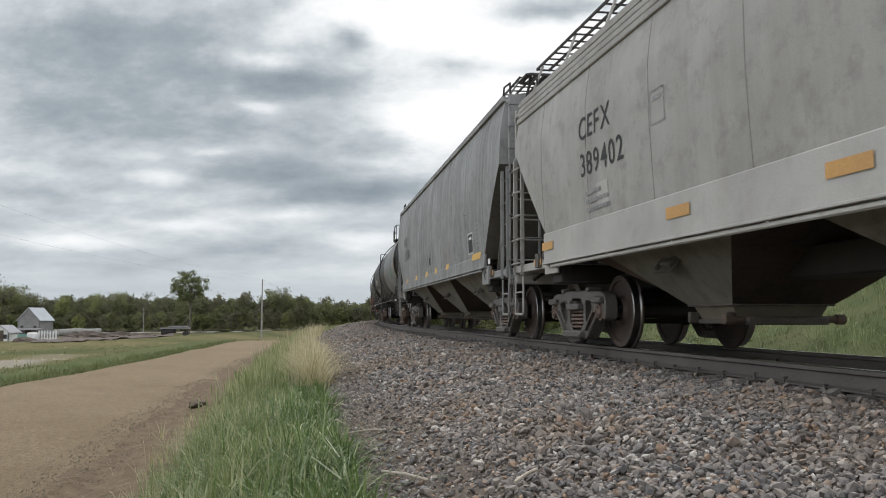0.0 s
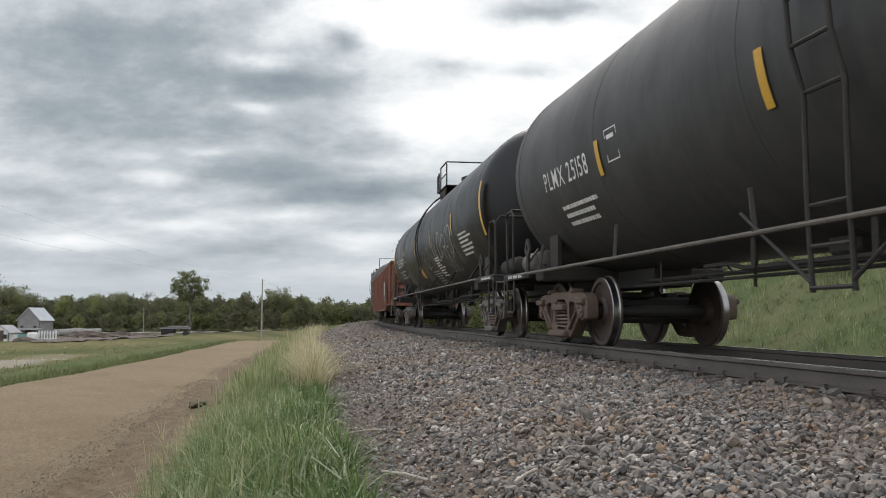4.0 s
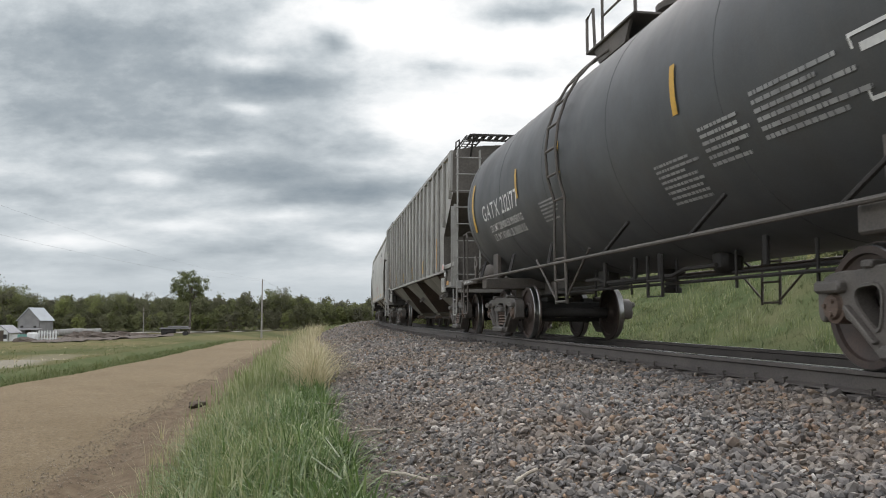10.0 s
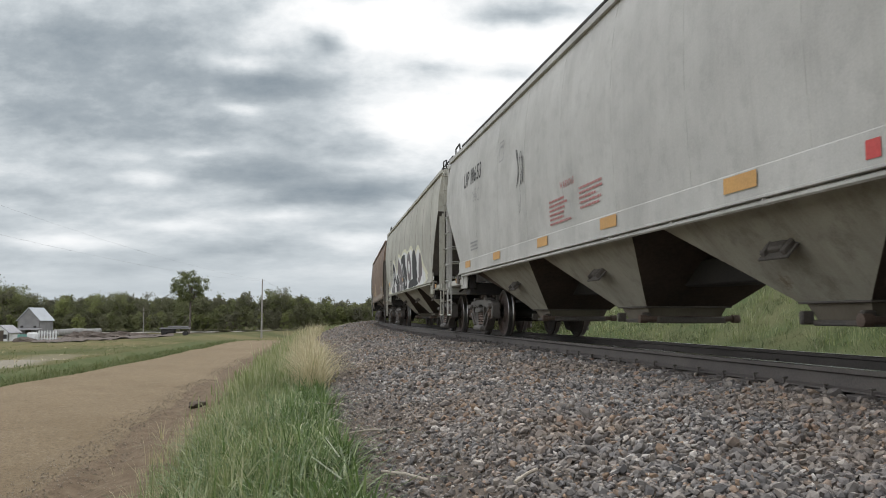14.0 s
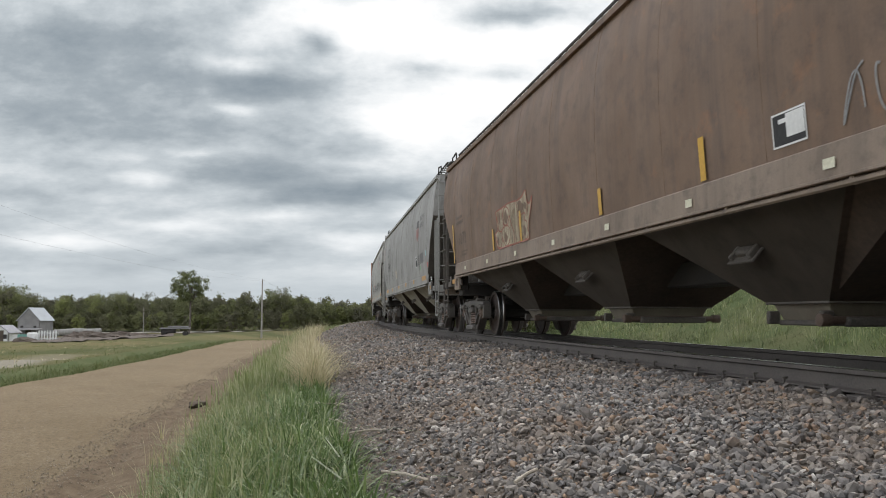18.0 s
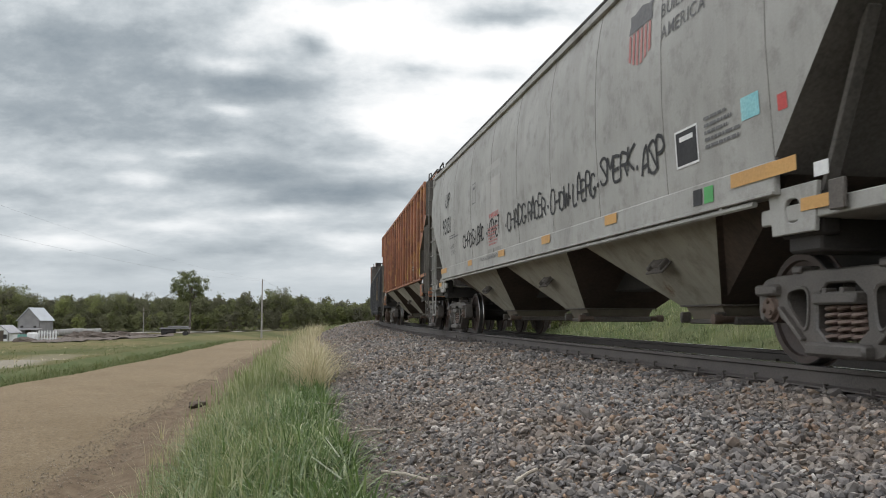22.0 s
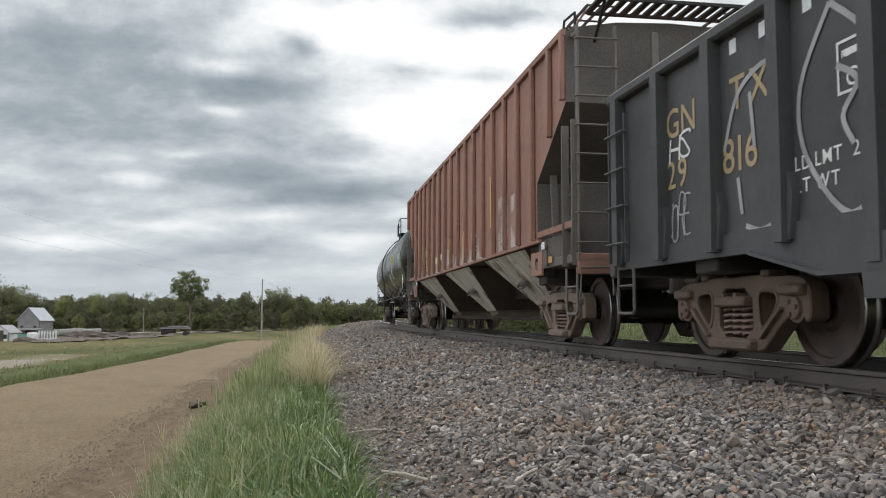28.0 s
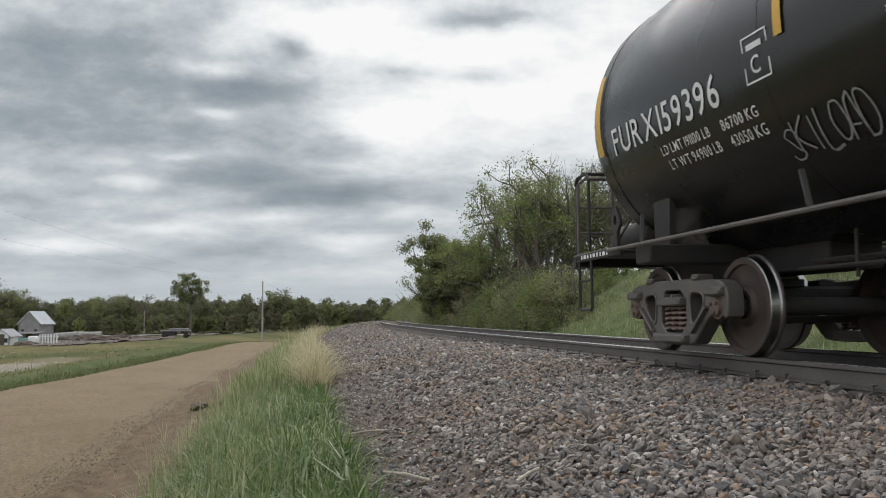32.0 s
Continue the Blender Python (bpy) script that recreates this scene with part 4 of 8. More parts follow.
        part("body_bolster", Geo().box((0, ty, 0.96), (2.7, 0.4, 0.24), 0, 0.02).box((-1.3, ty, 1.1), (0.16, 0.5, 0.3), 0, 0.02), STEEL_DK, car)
        sy = ye(1.44) + 0.12
        # shear plates and end platform
        gpl = Geo().box((0, sg * (sy + e) / 2, 1.09), (2.8, e - sy, 0.06), 0, 0.01)
        for sx in (-1, 1):
            gpl.box((sx * 1.4, sg * (sy + e - 0.3) / 2, 1.12), (0.05, e - sy + 0.3, 0.12), 0, 0.01)
        part("end_platform", gpl, ends_mat, car)
        part("bolster_plate", cut_plate([(ty - 0.26, 0.97), (ty + 0.26, 0.97), (ty + 0.3, 1.31), (ty - 0.3, 1.31)], [rounded([(ty - 0.09, 1.05), (ty + 0.09, 1.05), (ty + 0.09, 1.22), (ty - 0.09, 1.22)])], -1.44, -1.40, 0.006), sill, car)
        part("sticker", Geo().box((-1.443, ty - 0.36, 1.38), (0.006, 0.16, 0.1), 0, 0.001), WHITE, car)
        part("defect_rack", Geo().box((-1.46, ty + 0.55 * sg, 1.18), (0.03, 0.16, 0.2), 0, 0.01), STEEL, car)
        part("end_sill", Geo().box((0, sg * (e - 0.05), 1.04), (2.84, 0.1, 0.26), 0, 0.015), sill, car)
        # corner posts, ladders
        frame_paint = ends_mat if ribbed or ends_mat is STEEL else paint
        wide = (0.10, 0.025) if ribbed else (0.06, 0.03)
        cy_ = sg * (e - 0.06)
        ladder(car, (-1.40, cy_, 1.12), (-1.40, cy_, zt + 0.02), (0.50, 0, 0), 8, frame_paint, stile=wide)
        ladder(car, (1.40, cy_, 1.12), (1.40, cy_, zt + 0.02), (-0.50, 0, 0), 8, frame_paint, stile=wide)
        ladder(car, (-1.43, cy_ - sg * 0.03, 1.02), (-1.43, cy_ - sg * 0.03, 2.86), (0, -sg * 0.40, 0), 5, frame_paint, stile=wide)
        part("grab_bar", Geo().tube([(-0.9, cy_ + sg * 0.04, 2.42), (-0.88, cy_ + sg * 0.09, 2.42), (0.88, cy_ + sg * 0.09, 2.42), (0.9, cy_ + sg * 0.04, 2.42)], 0.014, 6), frame_paint, car)
        part("corner_brace", Geo().bar((-1.40, cy_, zt - 0.1), (-1.36, sg * (roof_y - 0.02), zt - 0.02), 0.05, 0.05), frame_paint, car)
        part("end_post", Geo().box((-0.35, cy_ - sg * 0.03, 2.55), (0.09, 0.07, 2.95), 0, 0.012), frame_paint, car)
        part("end_post", Geo().box((0.35, cy_ - sg * 0.03, 2.55), (0.09, 0.07, 2.95), 0, 0.012), frame_paint, car)
        if ribbed:
            part("end_girt", Geo().box((-1.435, sg * (sy + e - 0.35) / 2, 1.55), (0.03, e - sy + 0.1, 0.09), 0, 0.01), paint, car)
            part("end_skirt", Geo().box((-1.37, sg * (sy + e - 0.4) / 2, 1.27), (0.03, e - sy + 0.2, 0.42), 0, 0.01), END_SHADE_DIRT, car)
            part("end_panel", Geo().box((0, sg * (e - 0.45), 1.62), (2.7, 0.03, 1.0), 0, 0.01), END_SHADE_DIRT, car)
        part("warning_strip", Geo().box((-1.446, sg * (sy + 0.42), 1.16), (0.006, 0.34, 0.09), 0, 0.001), TAN, car)
        stirrup(car, sg * (e - 0.06) - (0.44 if sg > 0 else 0), 0.44, frame_paint)
        for sx in (-1, 1):
            part("end_strut", Geo().bar((sx * 0.55, sg * (e - 0.3), 1.1), (sx * 0.55, sg * (roof_y - 0.05), 3.2), 0.1, 0.06), END_SHADE_DIRT, car)
            part("end_strut", Geo().bar((sx * 1.25, sg * (sy + 0.2), 1.1), (sx * 1.25, sg * (ye(2.4) - 0.02), 2.4), 0.1, 0.05), END_SHADE_DIRT, car)
        # roof platform
        gr = Geo()
        for dy in (-0.25, 0.3):
            gr.bar((-1.1, sg * (roof_y + 0.12 + dy), zt + 0.34), (1.1, sg * (roof_y + 0.12 + dy), zt + 0.34), 0.03, 0.05)
        for sx in (-1, 1):
            gr.bar((sx * 1.05, sg * (roof_y - 0.02), zt - 0.1), (sx * 1.05, sg * (roof_y + 0.4), zt + 0.33), 0.04, 0.03)
            gr.tube([(sx * 1.3, sg * (roof_y - 0.05), zt + 0.05), (sx * 1.3, sg * (roof_y - 0.05), zt + 0.31), (sx * 1.3, sg * (roof_y - 0.5), zt + 0.35), (sx * 1.3, sg * (roof_y - 0.6), zt + 0.09)], 0.018, 6)
        rp = part("roof_platform", gr, STEEL_DK, car)
        for k in range(15):
            part("slat", SLAT_ME, None, rp, at=pose(-1.1 + 2.2 * k / 14, sg * (roof_y + 0.145), zt + 0.34))
    # brake gear on the end platform
    part("air_reservoir", Geo().lathe([(-0.62, 0.05), (-0.6, 0.16), (-0.5, 0.2), (0.5, 0.2), (0.6, 0.16), (0.62, 0.05)], 14, "x", (0, -(e - 0.9), 1.36)), STEEL, car)
    part("brake_valve", Geo().box((-0.5, e - 0.75, 1.3), (0.3, 0.35, 0.32), 0, 0.05), STEEL_DK, car)
    part("brake_pipe", Geo().tube([(-0.5, e - 0.6, 1.2), (-0.9, e - 0.3, 1.15), (-1.2, e - 0.3, 0.95)], 0.025, 6), STEEL_DK, car)
    part("brake_wheel", Geo().lathe([(-0.02, 0.27), (0.02, 0.27), (0.02, 0.24), (-0.02, 0.24), (-0.02, 0.27)], 18, "y", (0.55, -(e + 0.02), 2.6), close=False), STEEL, car)
    # roof hatches and running boards
    rz_ = zt + (0.62 if chord else 0.40)
    part("hatch_cover", Geo().box((0, 0, zt + 0.28), (0.75, 2 * roof_y - 1.2, 0.14), 0, 0.04), ends_mat, car)
    for sx in (-1, 1):
        gr = Geo()
        for dx in (0, 0.2, 0.4):
            gr.bar((sx * (0.74 + dx), -roof_y, rz_), (sx * (0.74 + dx), roof_y, rz_), 0.025, 0.045)
        for k in range(60):
            y = -roof_y + 2 * roof_y * k / 59
            gr.bar((sx * 0.74, y, rz_), (sx * 1.14, y, rz_), 0.03, 0.02, 0, 0.003)
        part("running_board", gr, STEEL_DK, car)
        for k in range(12):
            y = -roof_y + 0.2 + (2 * roof_y - 0.4) * k / 11
            part("board_bracket", Geo().bar((sx * 1.1, y, rz_), (sx * 1.30, y, zt + 0.1), 0.05, 0.03), paint, car)
        if roof_rail:
            part("roof_rail", Geo().tube([(sx * 1.3, -roof_y + 0.3, zt + 0.14), (sx * 1.3, roof_y - 0.3, zt + 0.14)], 0.02, 6), STEEL_DK, car)
    ends(car, e)
    truck(car, -sp, front, tone), truck(car, sp, rear, tone)
    TRAIN.append((car, front, rear))
    return car


# ---- tank cars ----
def tank_car(label, front, rear, half, paint, grime, r=1.53, zc=2.53, ladder_y=0.0, bands=(), dome=True, tone="grey", dome_y=None, drop=0.03):
    car = thing("tank_car", label, "freight car", "cars of the freight train")
    sp = (rear - front) / 2
    SIDE[car] = tank_side(r, zc)
    e = half
    th = half - 0.5                      # tank head ends
    hd = 0.55
    prof = [(-th, 0.02)]
    for k in range(1, 9):
        a = math.pi / 2 * k / 8
        prof.append((-th + hd * (1 - math.cos(a)), r * math.sin(a)))
    prof += [(-th + hd + (2 * th - 2 * hd) * k / 10, r) for k in range(1, 10)]
    prof += [(-y, rr) for y, rr in reversed(prof[:9])]
    part("tank", Geo().lathe(prof, 56, "y", (0, 0, zc)), paint, car)
    for y in bands:
        part("jacket_band", Geo().lathe([(y - 0.05, r - 0.01), (y - 0.05, r + 0.008), (y + 0.05, r + 0.008), (y + 0.05, r - 0.01)], 56, "y", (0, 0, zc), close=False), paint, car)
    for y in np.linspace(-th + hd + 0.2, th - hd - 0.2, 6):
        part("weld_seam", Geo().lathe([(y - 0.02, r - 0.01), (y - 0.012, r + 0.004), (y + 0.012, r + 0.004), (y + 0.02, r - 0.01)], 56, "y", (0, 0, zc), close=False), paint, car)
    # stub sills, bolsters, saddles
    for sg in (-1, 1):
        ty = sg * sp
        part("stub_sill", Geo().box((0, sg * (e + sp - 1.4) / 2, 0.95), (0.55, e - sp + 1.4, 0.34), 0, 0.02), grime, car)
        gb = Geo().box((0, ty, 1.0), (2.8, 0.36, 0.2), 0, 0.02)
        for sx in (-1, 1):
            gb.prism([(ty - 0.16, 1.0), (ty + 0.16, 1.0), (ty + 0.2, 1.75), (ty - 0.2, 1.75)], sx * 1.12, sx * 1.18)
            gb.box((sx * 1.36, ty, 1.08), (0.08, 0.3, 0.12), 0, 0.02)
        part("body_bolster", gb, grime, car)
        # end platform with rails
        gp = Geo().box((0, sg * (e - 0.55), 1.13 - drop), (2.9, 1.1, 0.04), 0, 0.01).box((0, sg * (e - 0.05), 1.08 - drop), (2.9, 0.08, 0.14), 0, 0.01)
        for sx in (-1, 1):
            gp.box((sx * 1.42, sg * (e - 0.75), 1.11 - drop), (0.04, 1.4, 0.1), 0, 0.01)
        part("end_platform", gp, grime, car)
        y0 = sg * (e - 0.04)
        part("end_handrail", Geo().tube([(-1.4, y0, 1.1), (-1.4, y0, 2.05), (-1.32, y0, 2.15), (1.32, y0, 2.15), (1.4, y0, 2.05), (1.4, y0, 1.1)], 0.022, 8), grime, car)
        part("end_handrail", Geo().tube([(-1.42, sg * (e - 0.5), 1.15), (-1.42, sg * (e - 0.5), 2.0), (-1.42, sg * (e - 0.42), 2.08), (-1.42, sg * (e - 0.12), 2.08), (-1.42, y0, 2.0)], 0.018, 6), grime, car)
        stirrup(car, sg * (e - 0.14) - (0.4 if sg > 0 else 0), 0.4, grime, 1.05, 0.45)
        py = sg * (e - 1.3)
        post = part("placard_post", cut_plate([(py - 0.05, 1.12 - drop), (py + 0.05, 1.12 - drop), (py + 0.05, 1.28), (py + 0.13, 1.37), (py + 0.13, 1.41), (py + 0.03, 1.56), (py - 0.03, 1.56), (py - 0.13, 1.41), (py - 0.13, 1.37), (py - 0.05, 1.28)], [rounded([(py - 0.05, 1.37), (py + 0.05, 1.37), (py + 0.03, 1.47), (py - 0.03, 1.47)])], -1.43, -1.39, 0.008), grime, car)
        part("arm", Geo().bar((-1.4, py, 1.2), (-1.2, py + 0.16, 1.42), 0.03, 0.03), STEEL, post)
        for k in range(9):
            part("stencil", Geo().box((-1.449, sg * (e - 0.3) - sg * 0.1 * k, 1.11 - drop), (0.004, 0.04 + 0.03 * (k % 3 == 1), 0.045), 0, 0.001), WHITE, car)
        rr = 0.17
        part("air_reservoir", Geo().lathe([(-0.52, 0.04), (-0.49, 0.7 * rr), (-0.4, rr), (0.4, rr), (0.49, 0.7 * rr), (0.52, 0.04)], 20, "y", (-1.12 if tone == "rust" else -0.9, sg * (e - (0.95 if tone == "rust" else 0.72)), 1.155 - drop + rr)), STEEL if tone == "rust" else grime, car)
    for sx in (-1, 1):
        yh = e - 1.25
        part("side_handrail", Geo().tube([(sx * 1.5, -yh, 1.12 - drop), (sx * 1.5, yh, 1.12 - drop)], 0.022, 8), STEEL, car)
        for k in range(6):
            y = -yh + 0.9 + (2 * yh - 1.8) * k / 5
            yb = y - (0.34 if k < 3 else -0.34)
            part("rail_brace", Geo().bar((sx * 1.5, y, 1.12 - drop), (sx * 1.33, yb, 1.42), 0.045, 0.03), STEEL_DK, car)
        # ladder to the dome, with step and grab struts
        ly = ladder_y
        pts = [((r + 0.09) * math.cos(a), zc + (r + 0.09) * math.sin(a)) for a in np.linspace(radians(-22), radians(72), 9)]
        gl = Geo()
        for dy in (0, 0.44):
            gl.tube([(sx * 1.48, ly + dy, 0.55), (sx * 1.5, ly + dy, 1.2)] + [(sx * x, ly + dy, z) for x, z in pts], 0.02, 6)
        for z in (0.58, 0.86, 1.14):
            gl.tube([(sx * 1.49, ly, z), (sx * 1.49, ly + 0.44, z)], 0.017, 6)
        for x, z in pts[:-1]:
            gl.tube([(sx * x, ly, z), (sx * x, ly + 0.44, z)], 0.017, 6)
        part("tank_ladder", gl, grime, car)
        for dy in (-0.9, 1.3):
            part("ladder_brace", Geo().tube([(sx * 1.49, ly + (0.0 if dy < 0 else 0.44), 0.62), (sx * 1.5, ly + dy, 1.19)], 0.016, 6), grime, car)
    # dome, platform and railing
    ladder_y = ladder_y if dome_y is None else dome_y
    part("manway", Geo().lathe([(zc + r - 0.08, 0.32), (zc + r + 0.2, 0.32), (zc + r + 0.22, 0.4), (zc + r + 0.3, 0.4), (zc + r + 0.36, 0.25), (zc + r + 0.36, 0.02)], 20, "z", (0, ladder_y - 0.5, 0)), grime, car)
    part("safety_valve", Geo().lathe([(zc + r - 0.05, 0.12), (zc + r + 0.3, 0.12), (zc + r + 0.34, 0.06)], 12, "z", (0.1, ladder_y + 0.35, 0)), grime, car)
    gp = Geo()
    py0, py1, pz = ladder_y - 0.95, ladder_y + 0.75, zc + r + 0.0
    for sx in (-1, 1):
        gp.box((sx * 0.72, (py0 + py1) / 2, pz), (0.4, py1 - py0, 0.03), 0, 0.005)
        gp.prism([(py0 + 0.2, pz), (py1 - 0.2, pz), (py1 - 0.4, pz - 0.25), (py0 + 0.4, pz - 0.25)], sx * 0.84, sx * 0.88)
    part("dome_platform", gp, grime, car)
    if dome:
        for sx in (-1, 1):
            x = sx * 0.9
            gr = Geo().tube([(x, py0, pz), (x, py0, pz + 0.58), (x, py0 + 0.08, pz + 0.66), (x, py1 - 0.6, pz + 0.66)], 0.022, 7)
            gr.tube([(x, py1, pz), (x, py1, pz + 0.5), (x, py1 - 0.25, pz + 0.56), (x, py1 - 0.3, pz)], 0.022, 7)
            gr.tube([(x, py0, pz + 0.33), (x, py1 - 0.6, pz + 0.33)], 0.016, 6)
            gr.tube([(x, py1 - 0.6, pz), (x, py1 - 0.6, pz + 0.66)], 0.02, 6)
            part("dome_railing", gr, grime, car)
    part("dome_railing", Geo().tube([(-0.9, py0, pz + 0.66), (0.9, py0, pz + 0.66)], 0.02, 6), grime, car)
    # rods and outlet below
    gd = Geo().tube([(-0.5, -sp + 1.3, 0.78), (-0.5, sp - 1.3, 0.78)], 0.02, 6).tube([(-0.35, -sp + 1.3, 0.85), (-0.35, sp - 1.3, 0.85)], 0.024, 6)
    for k in range(6):
        y = -sp + 2 + (2 * sp - 4) * k / 5
        gd.bar((-0.45, y, 0.68), (-0.45, y, 1.2), 0.04, 0.02)
    part("brake_rod", gd, STEEL_DK, car)
    part("outlet_valve", Geo().lathe([(zc - r + 0.05, 0.22), (0.95, 0.16), (0.9, 0.09), (0.78, 0.09), (0.76, 0.12), (0.7, 0.12)], 14, "z", (0, 0.4, 0)), STEEL_DK, car)
    part("brake_valve", Geo().box((-0.35, -1.7, 0.98), (0.26, 0.3, 0.26), 0, 0.06), STEEL_DK, car)
    part("valve_box", Geo().box((-0.3, 1.9, 1.0), (0.24, 0.4, 0.22), 0, 0.06), STEEL_DK, car)
    for k, (y, zb) in enumerate(((-0.6, 0.82), (0.15, 0.86), (1.2, 0.8), (2.9, 0.84), (-2.9, 0.86))):
        part("hanger", Geo().box((-0.62, y, (zb + 1.15) / 2), (0.04, 0.08, 1.15 - zb), 0, 0.01), STEEL_DK, car)
    part("step", Geo().tube([(-0.8, -1.05, 1.1), (-0.8, -1.05, 0.62), (-0.8, -0.65, 0.62), (-0.8, -0.65, 1.1)], 0.02, 6).tube([(-0.8, -1.05, 0.8), (-0.8, -0.65, 0.8)], 0.016, 6), STEEL_DK, car)
    part("bottom_pipe", Geo().tube([(-0.6, -sp + 3.5, 0.92), (-0.6, -1.2, 0.92), (-0.6, -0.9, 0.86), (-0.6, sp - 4.2, 0.86), (-0.6, sp - 3.9, 0.92), (-0.6, sp - 3.4, 0.92)], 0.025, 7), STEEL_DK, car)
    ends(car, e)
    truck(car, -sp, front, tone), truck(car, sp, rear, tone)
    TRAIN.append((car, front, rear))
    return car


# ---- gondolas ----
def gondola(label, front, rear, half, paint, top=2.68, corrugated=True, ribs=15, tone="grey", notch=False, rib_in=0.7, rib_paint=None, rib_shift=0.0):
    car = thing("gondola", label, "freight car", "cars of the freight train")
    sp = (rear - front) / 2
    e = half
    SIDE[car] = flat_side([(0, 1.40), (5, 1.40)])
    bel = e - 3.6
    corr_me = None
    for sg in (-1, 1):
        gsd = Geo()
        gsd.box((sg * 1.385, 0, (top + 1.0) / 2), (0.03, 2 * e, top - 1.0), 0, 0.004)
        part("side_wall", gsd, paint, car)
        gs = Geo().prism([(-e, 0.88), (-bel - 0.9, 0.88), (-bel, 0.68), (bel, 0.68), (bel + 0.9, 0.88), (e, 0.88), (e, 1.06), (-e, 1.06)], sg * 1.36, sg * 1.43)
        gs.prism([(-bel - 0.85, 0.86), (-bel, 0.66), (bel, 0.66), (bel + 0.85, 0.86), (bel + 0.85, 0.885), (bel, 0.69), (-bel, 0.69), (-bel - 0.85, 0.885)], sg * 1.3, sg * 1.5)
        part("side_sill", gs, paint, car)
        part("top_chord", Geo().box((sg * 1.42, 0, top), (0.16, 2 * e, 0.12), 0, 0.03), rib_paint or paint, car)
        span = 2 * e - rib_in
        for k in range(ribs):
            y = rib_shift - span / 2 + span * k / (ribs - 1)
            inb = abs(y) < bel + 0.4
            z0 = 0.72 if inb else 0.92
            hw = 0.05 if corrugated else 0.07
            gr = Geo().prism([(y - hw + 0.01, z0), (y + hw - 0.01, z0), (y + hw, z0 + 0.45), (y + hw, top - 0.04), (y - hw, top - 0.04), (y - hw, z0 + 0.45)], sg * 1.40, sg * 1.515)
            RIBS.setdefault(car, []).append(y)
            gr.prism([(y - hw - 0.02, z0 + 0.02), (y + hw + 0.02, z0 + 0.02), (y + hw + 0.07, z0 + 0.36), (y + hw + 0.015, z0 + 0.5), (y - hw - 0.015, z0 + 0.5), (y - hw - 0.07, z0 + 0.36)], sg * 1.40, sg * 1.47)
            if not corrugated and inb:
                gr.prism([(y - 0.16, 0.9), (y + 0.16, 0.9), (y + 0.1, 0.5), (y - 0.1, 0.5)], sg * 1.38, sg * 1.5)
            part("rib", gr, rib_paint or paint, car)
            if k < ribs - 1:
                y1 = y + span / (ribs - 1)
                if corrugated:
                    h = (top - 1.44) / 9
                    if corr_me is None:
                        gc, wd = Geo(), y1 - y - 0.18
                        for yy, out in ((0.03, 0), (0.19, 0.075), (wd - 0.19, 0.075), (wd - 0.03, 0)):
                            for zz, oo in ((0.12, 0), (0.36, 1), (0.5, 1), (0.9, 0)):
                                gc.v.append((-1.401 - out * oo, yy, h * zz))
                        for i in range(3):
                            for j in range(3):
                                gc.face([4 * i + j, 4 * i + j + 1, 4 * i + j + 5, 4 * i + j + 4])
                        corr_me = gc.mesh("corrugation", paint)
                    for q in range(9):
                        z = 1.37 + q * h
                        if sg < 0:
                            part("corrugation", corr_me, None, car, at=pose(0, y + 0.09, z))
                        else:
                            part("corrugation", corr_me, None, car, at=pose(0, y1 - 0.09, z, 0, 0, 180))
                elif notch and 2 < k < ribs - 3:
                    # pale plates on the uncut wall, coloured like sky seen through stake holes
                    for d in (0.28, 0.72):
                        part("stake_hole_mark", Geo().box((sg * 1.402, y + (y1 - y) * d, top - 0.16), (0.006, 0.1, 0.12), 0, 0.002), HOLE_LIGHT, car)
    for sg in (-1, 1):
        gen = Geo().box((0, sg * (e - 0.02), (top + 1.0) / 2), (2.79, 0.03, top - 1.0), 0, 0.004)
        part("end_wall", gen, paint, car)
        for q in range(5):
            z = 1.2 + q * (top - 1.3) / 5
            part("end_corrugation", Geo().box((0, sg * (e + 0.025), z + 0.1), (2.6, 0.09, 0.13), 0, 0.035), paint, car)
        for x in (-1.3, -0.45, 0.45, 1.3):
            part("end_post", Geo().box((x, sg * (e + 0.03), (top + 0.95) / 2), (0.1, 0.12, top - 0.95), 0, 0.02), paint, car)
        part("end_cap", Geo().box((0, sg * (e - 0.02), top), (2.98, 0.16, 0.13), 0, 0.03), paint, car)
        part("end_sill", Geo().box((0, sg * (e + 0.02), 0.95), (2.9, 0.16, 0.28), 0, 0.02), paint, car)
        ladder(car, (-1.5, sg * (e - 0.08), 0.95), (-1.5, sg * (e - 0.08), 2.5), (0, -sg * 0.42, 0), 4, paint)
        ladder(car, (-1.2, sg * (e + 0.12), 0.95), (-1.2, sg * (e + 0.12), 2.5), (0.42, 0, 0), 4, paint)
        stirrup(car, sg * (e - 0.08) - (0.4 if sg > 0 else 0), 0.4, STEEL, 0.9, 0.42)
        part("body_bolster", Geo().box((0, sg * sp, 0.86), (2.7, 0.4, 0.2), 0, 0.02), STEEL_DK, car)
    part("floor", Geo().box((0, 0, 1.03), (2.76, 2 * e - 0.06, 0.06)), STEEL_DK, car)
    part("center_sill", Geo().box((0, 0, 0.86), (0.5, 2 * e, 0.28), 0, 0.02), STEEL_DK, car)
    for k in range(9):
        y = -sp + 2.2 + (2 * sp - 4.4) * k / 8
        part("cross_beam", Geo().prism([(y - 0.05, 1.0), (y + 0.05, 1.0), (y + 0.05, 0.72), (y - 0.05, 0.72)], -1.34, 1.34), STEEL_DK, car)
    gd = Geo().tube([(-0.55, -sp + 1.3, 0.6), (-0.55, sp - 1.3, 0.6)], 0.018, 6)
    gd.tube([(-0.6, 2.5, 0.75), (-0.6, 2.5, 0.45), (-0.6, 3.1, 0.42), (-0.6, 3.3, 0.7)], 0.018, 6)
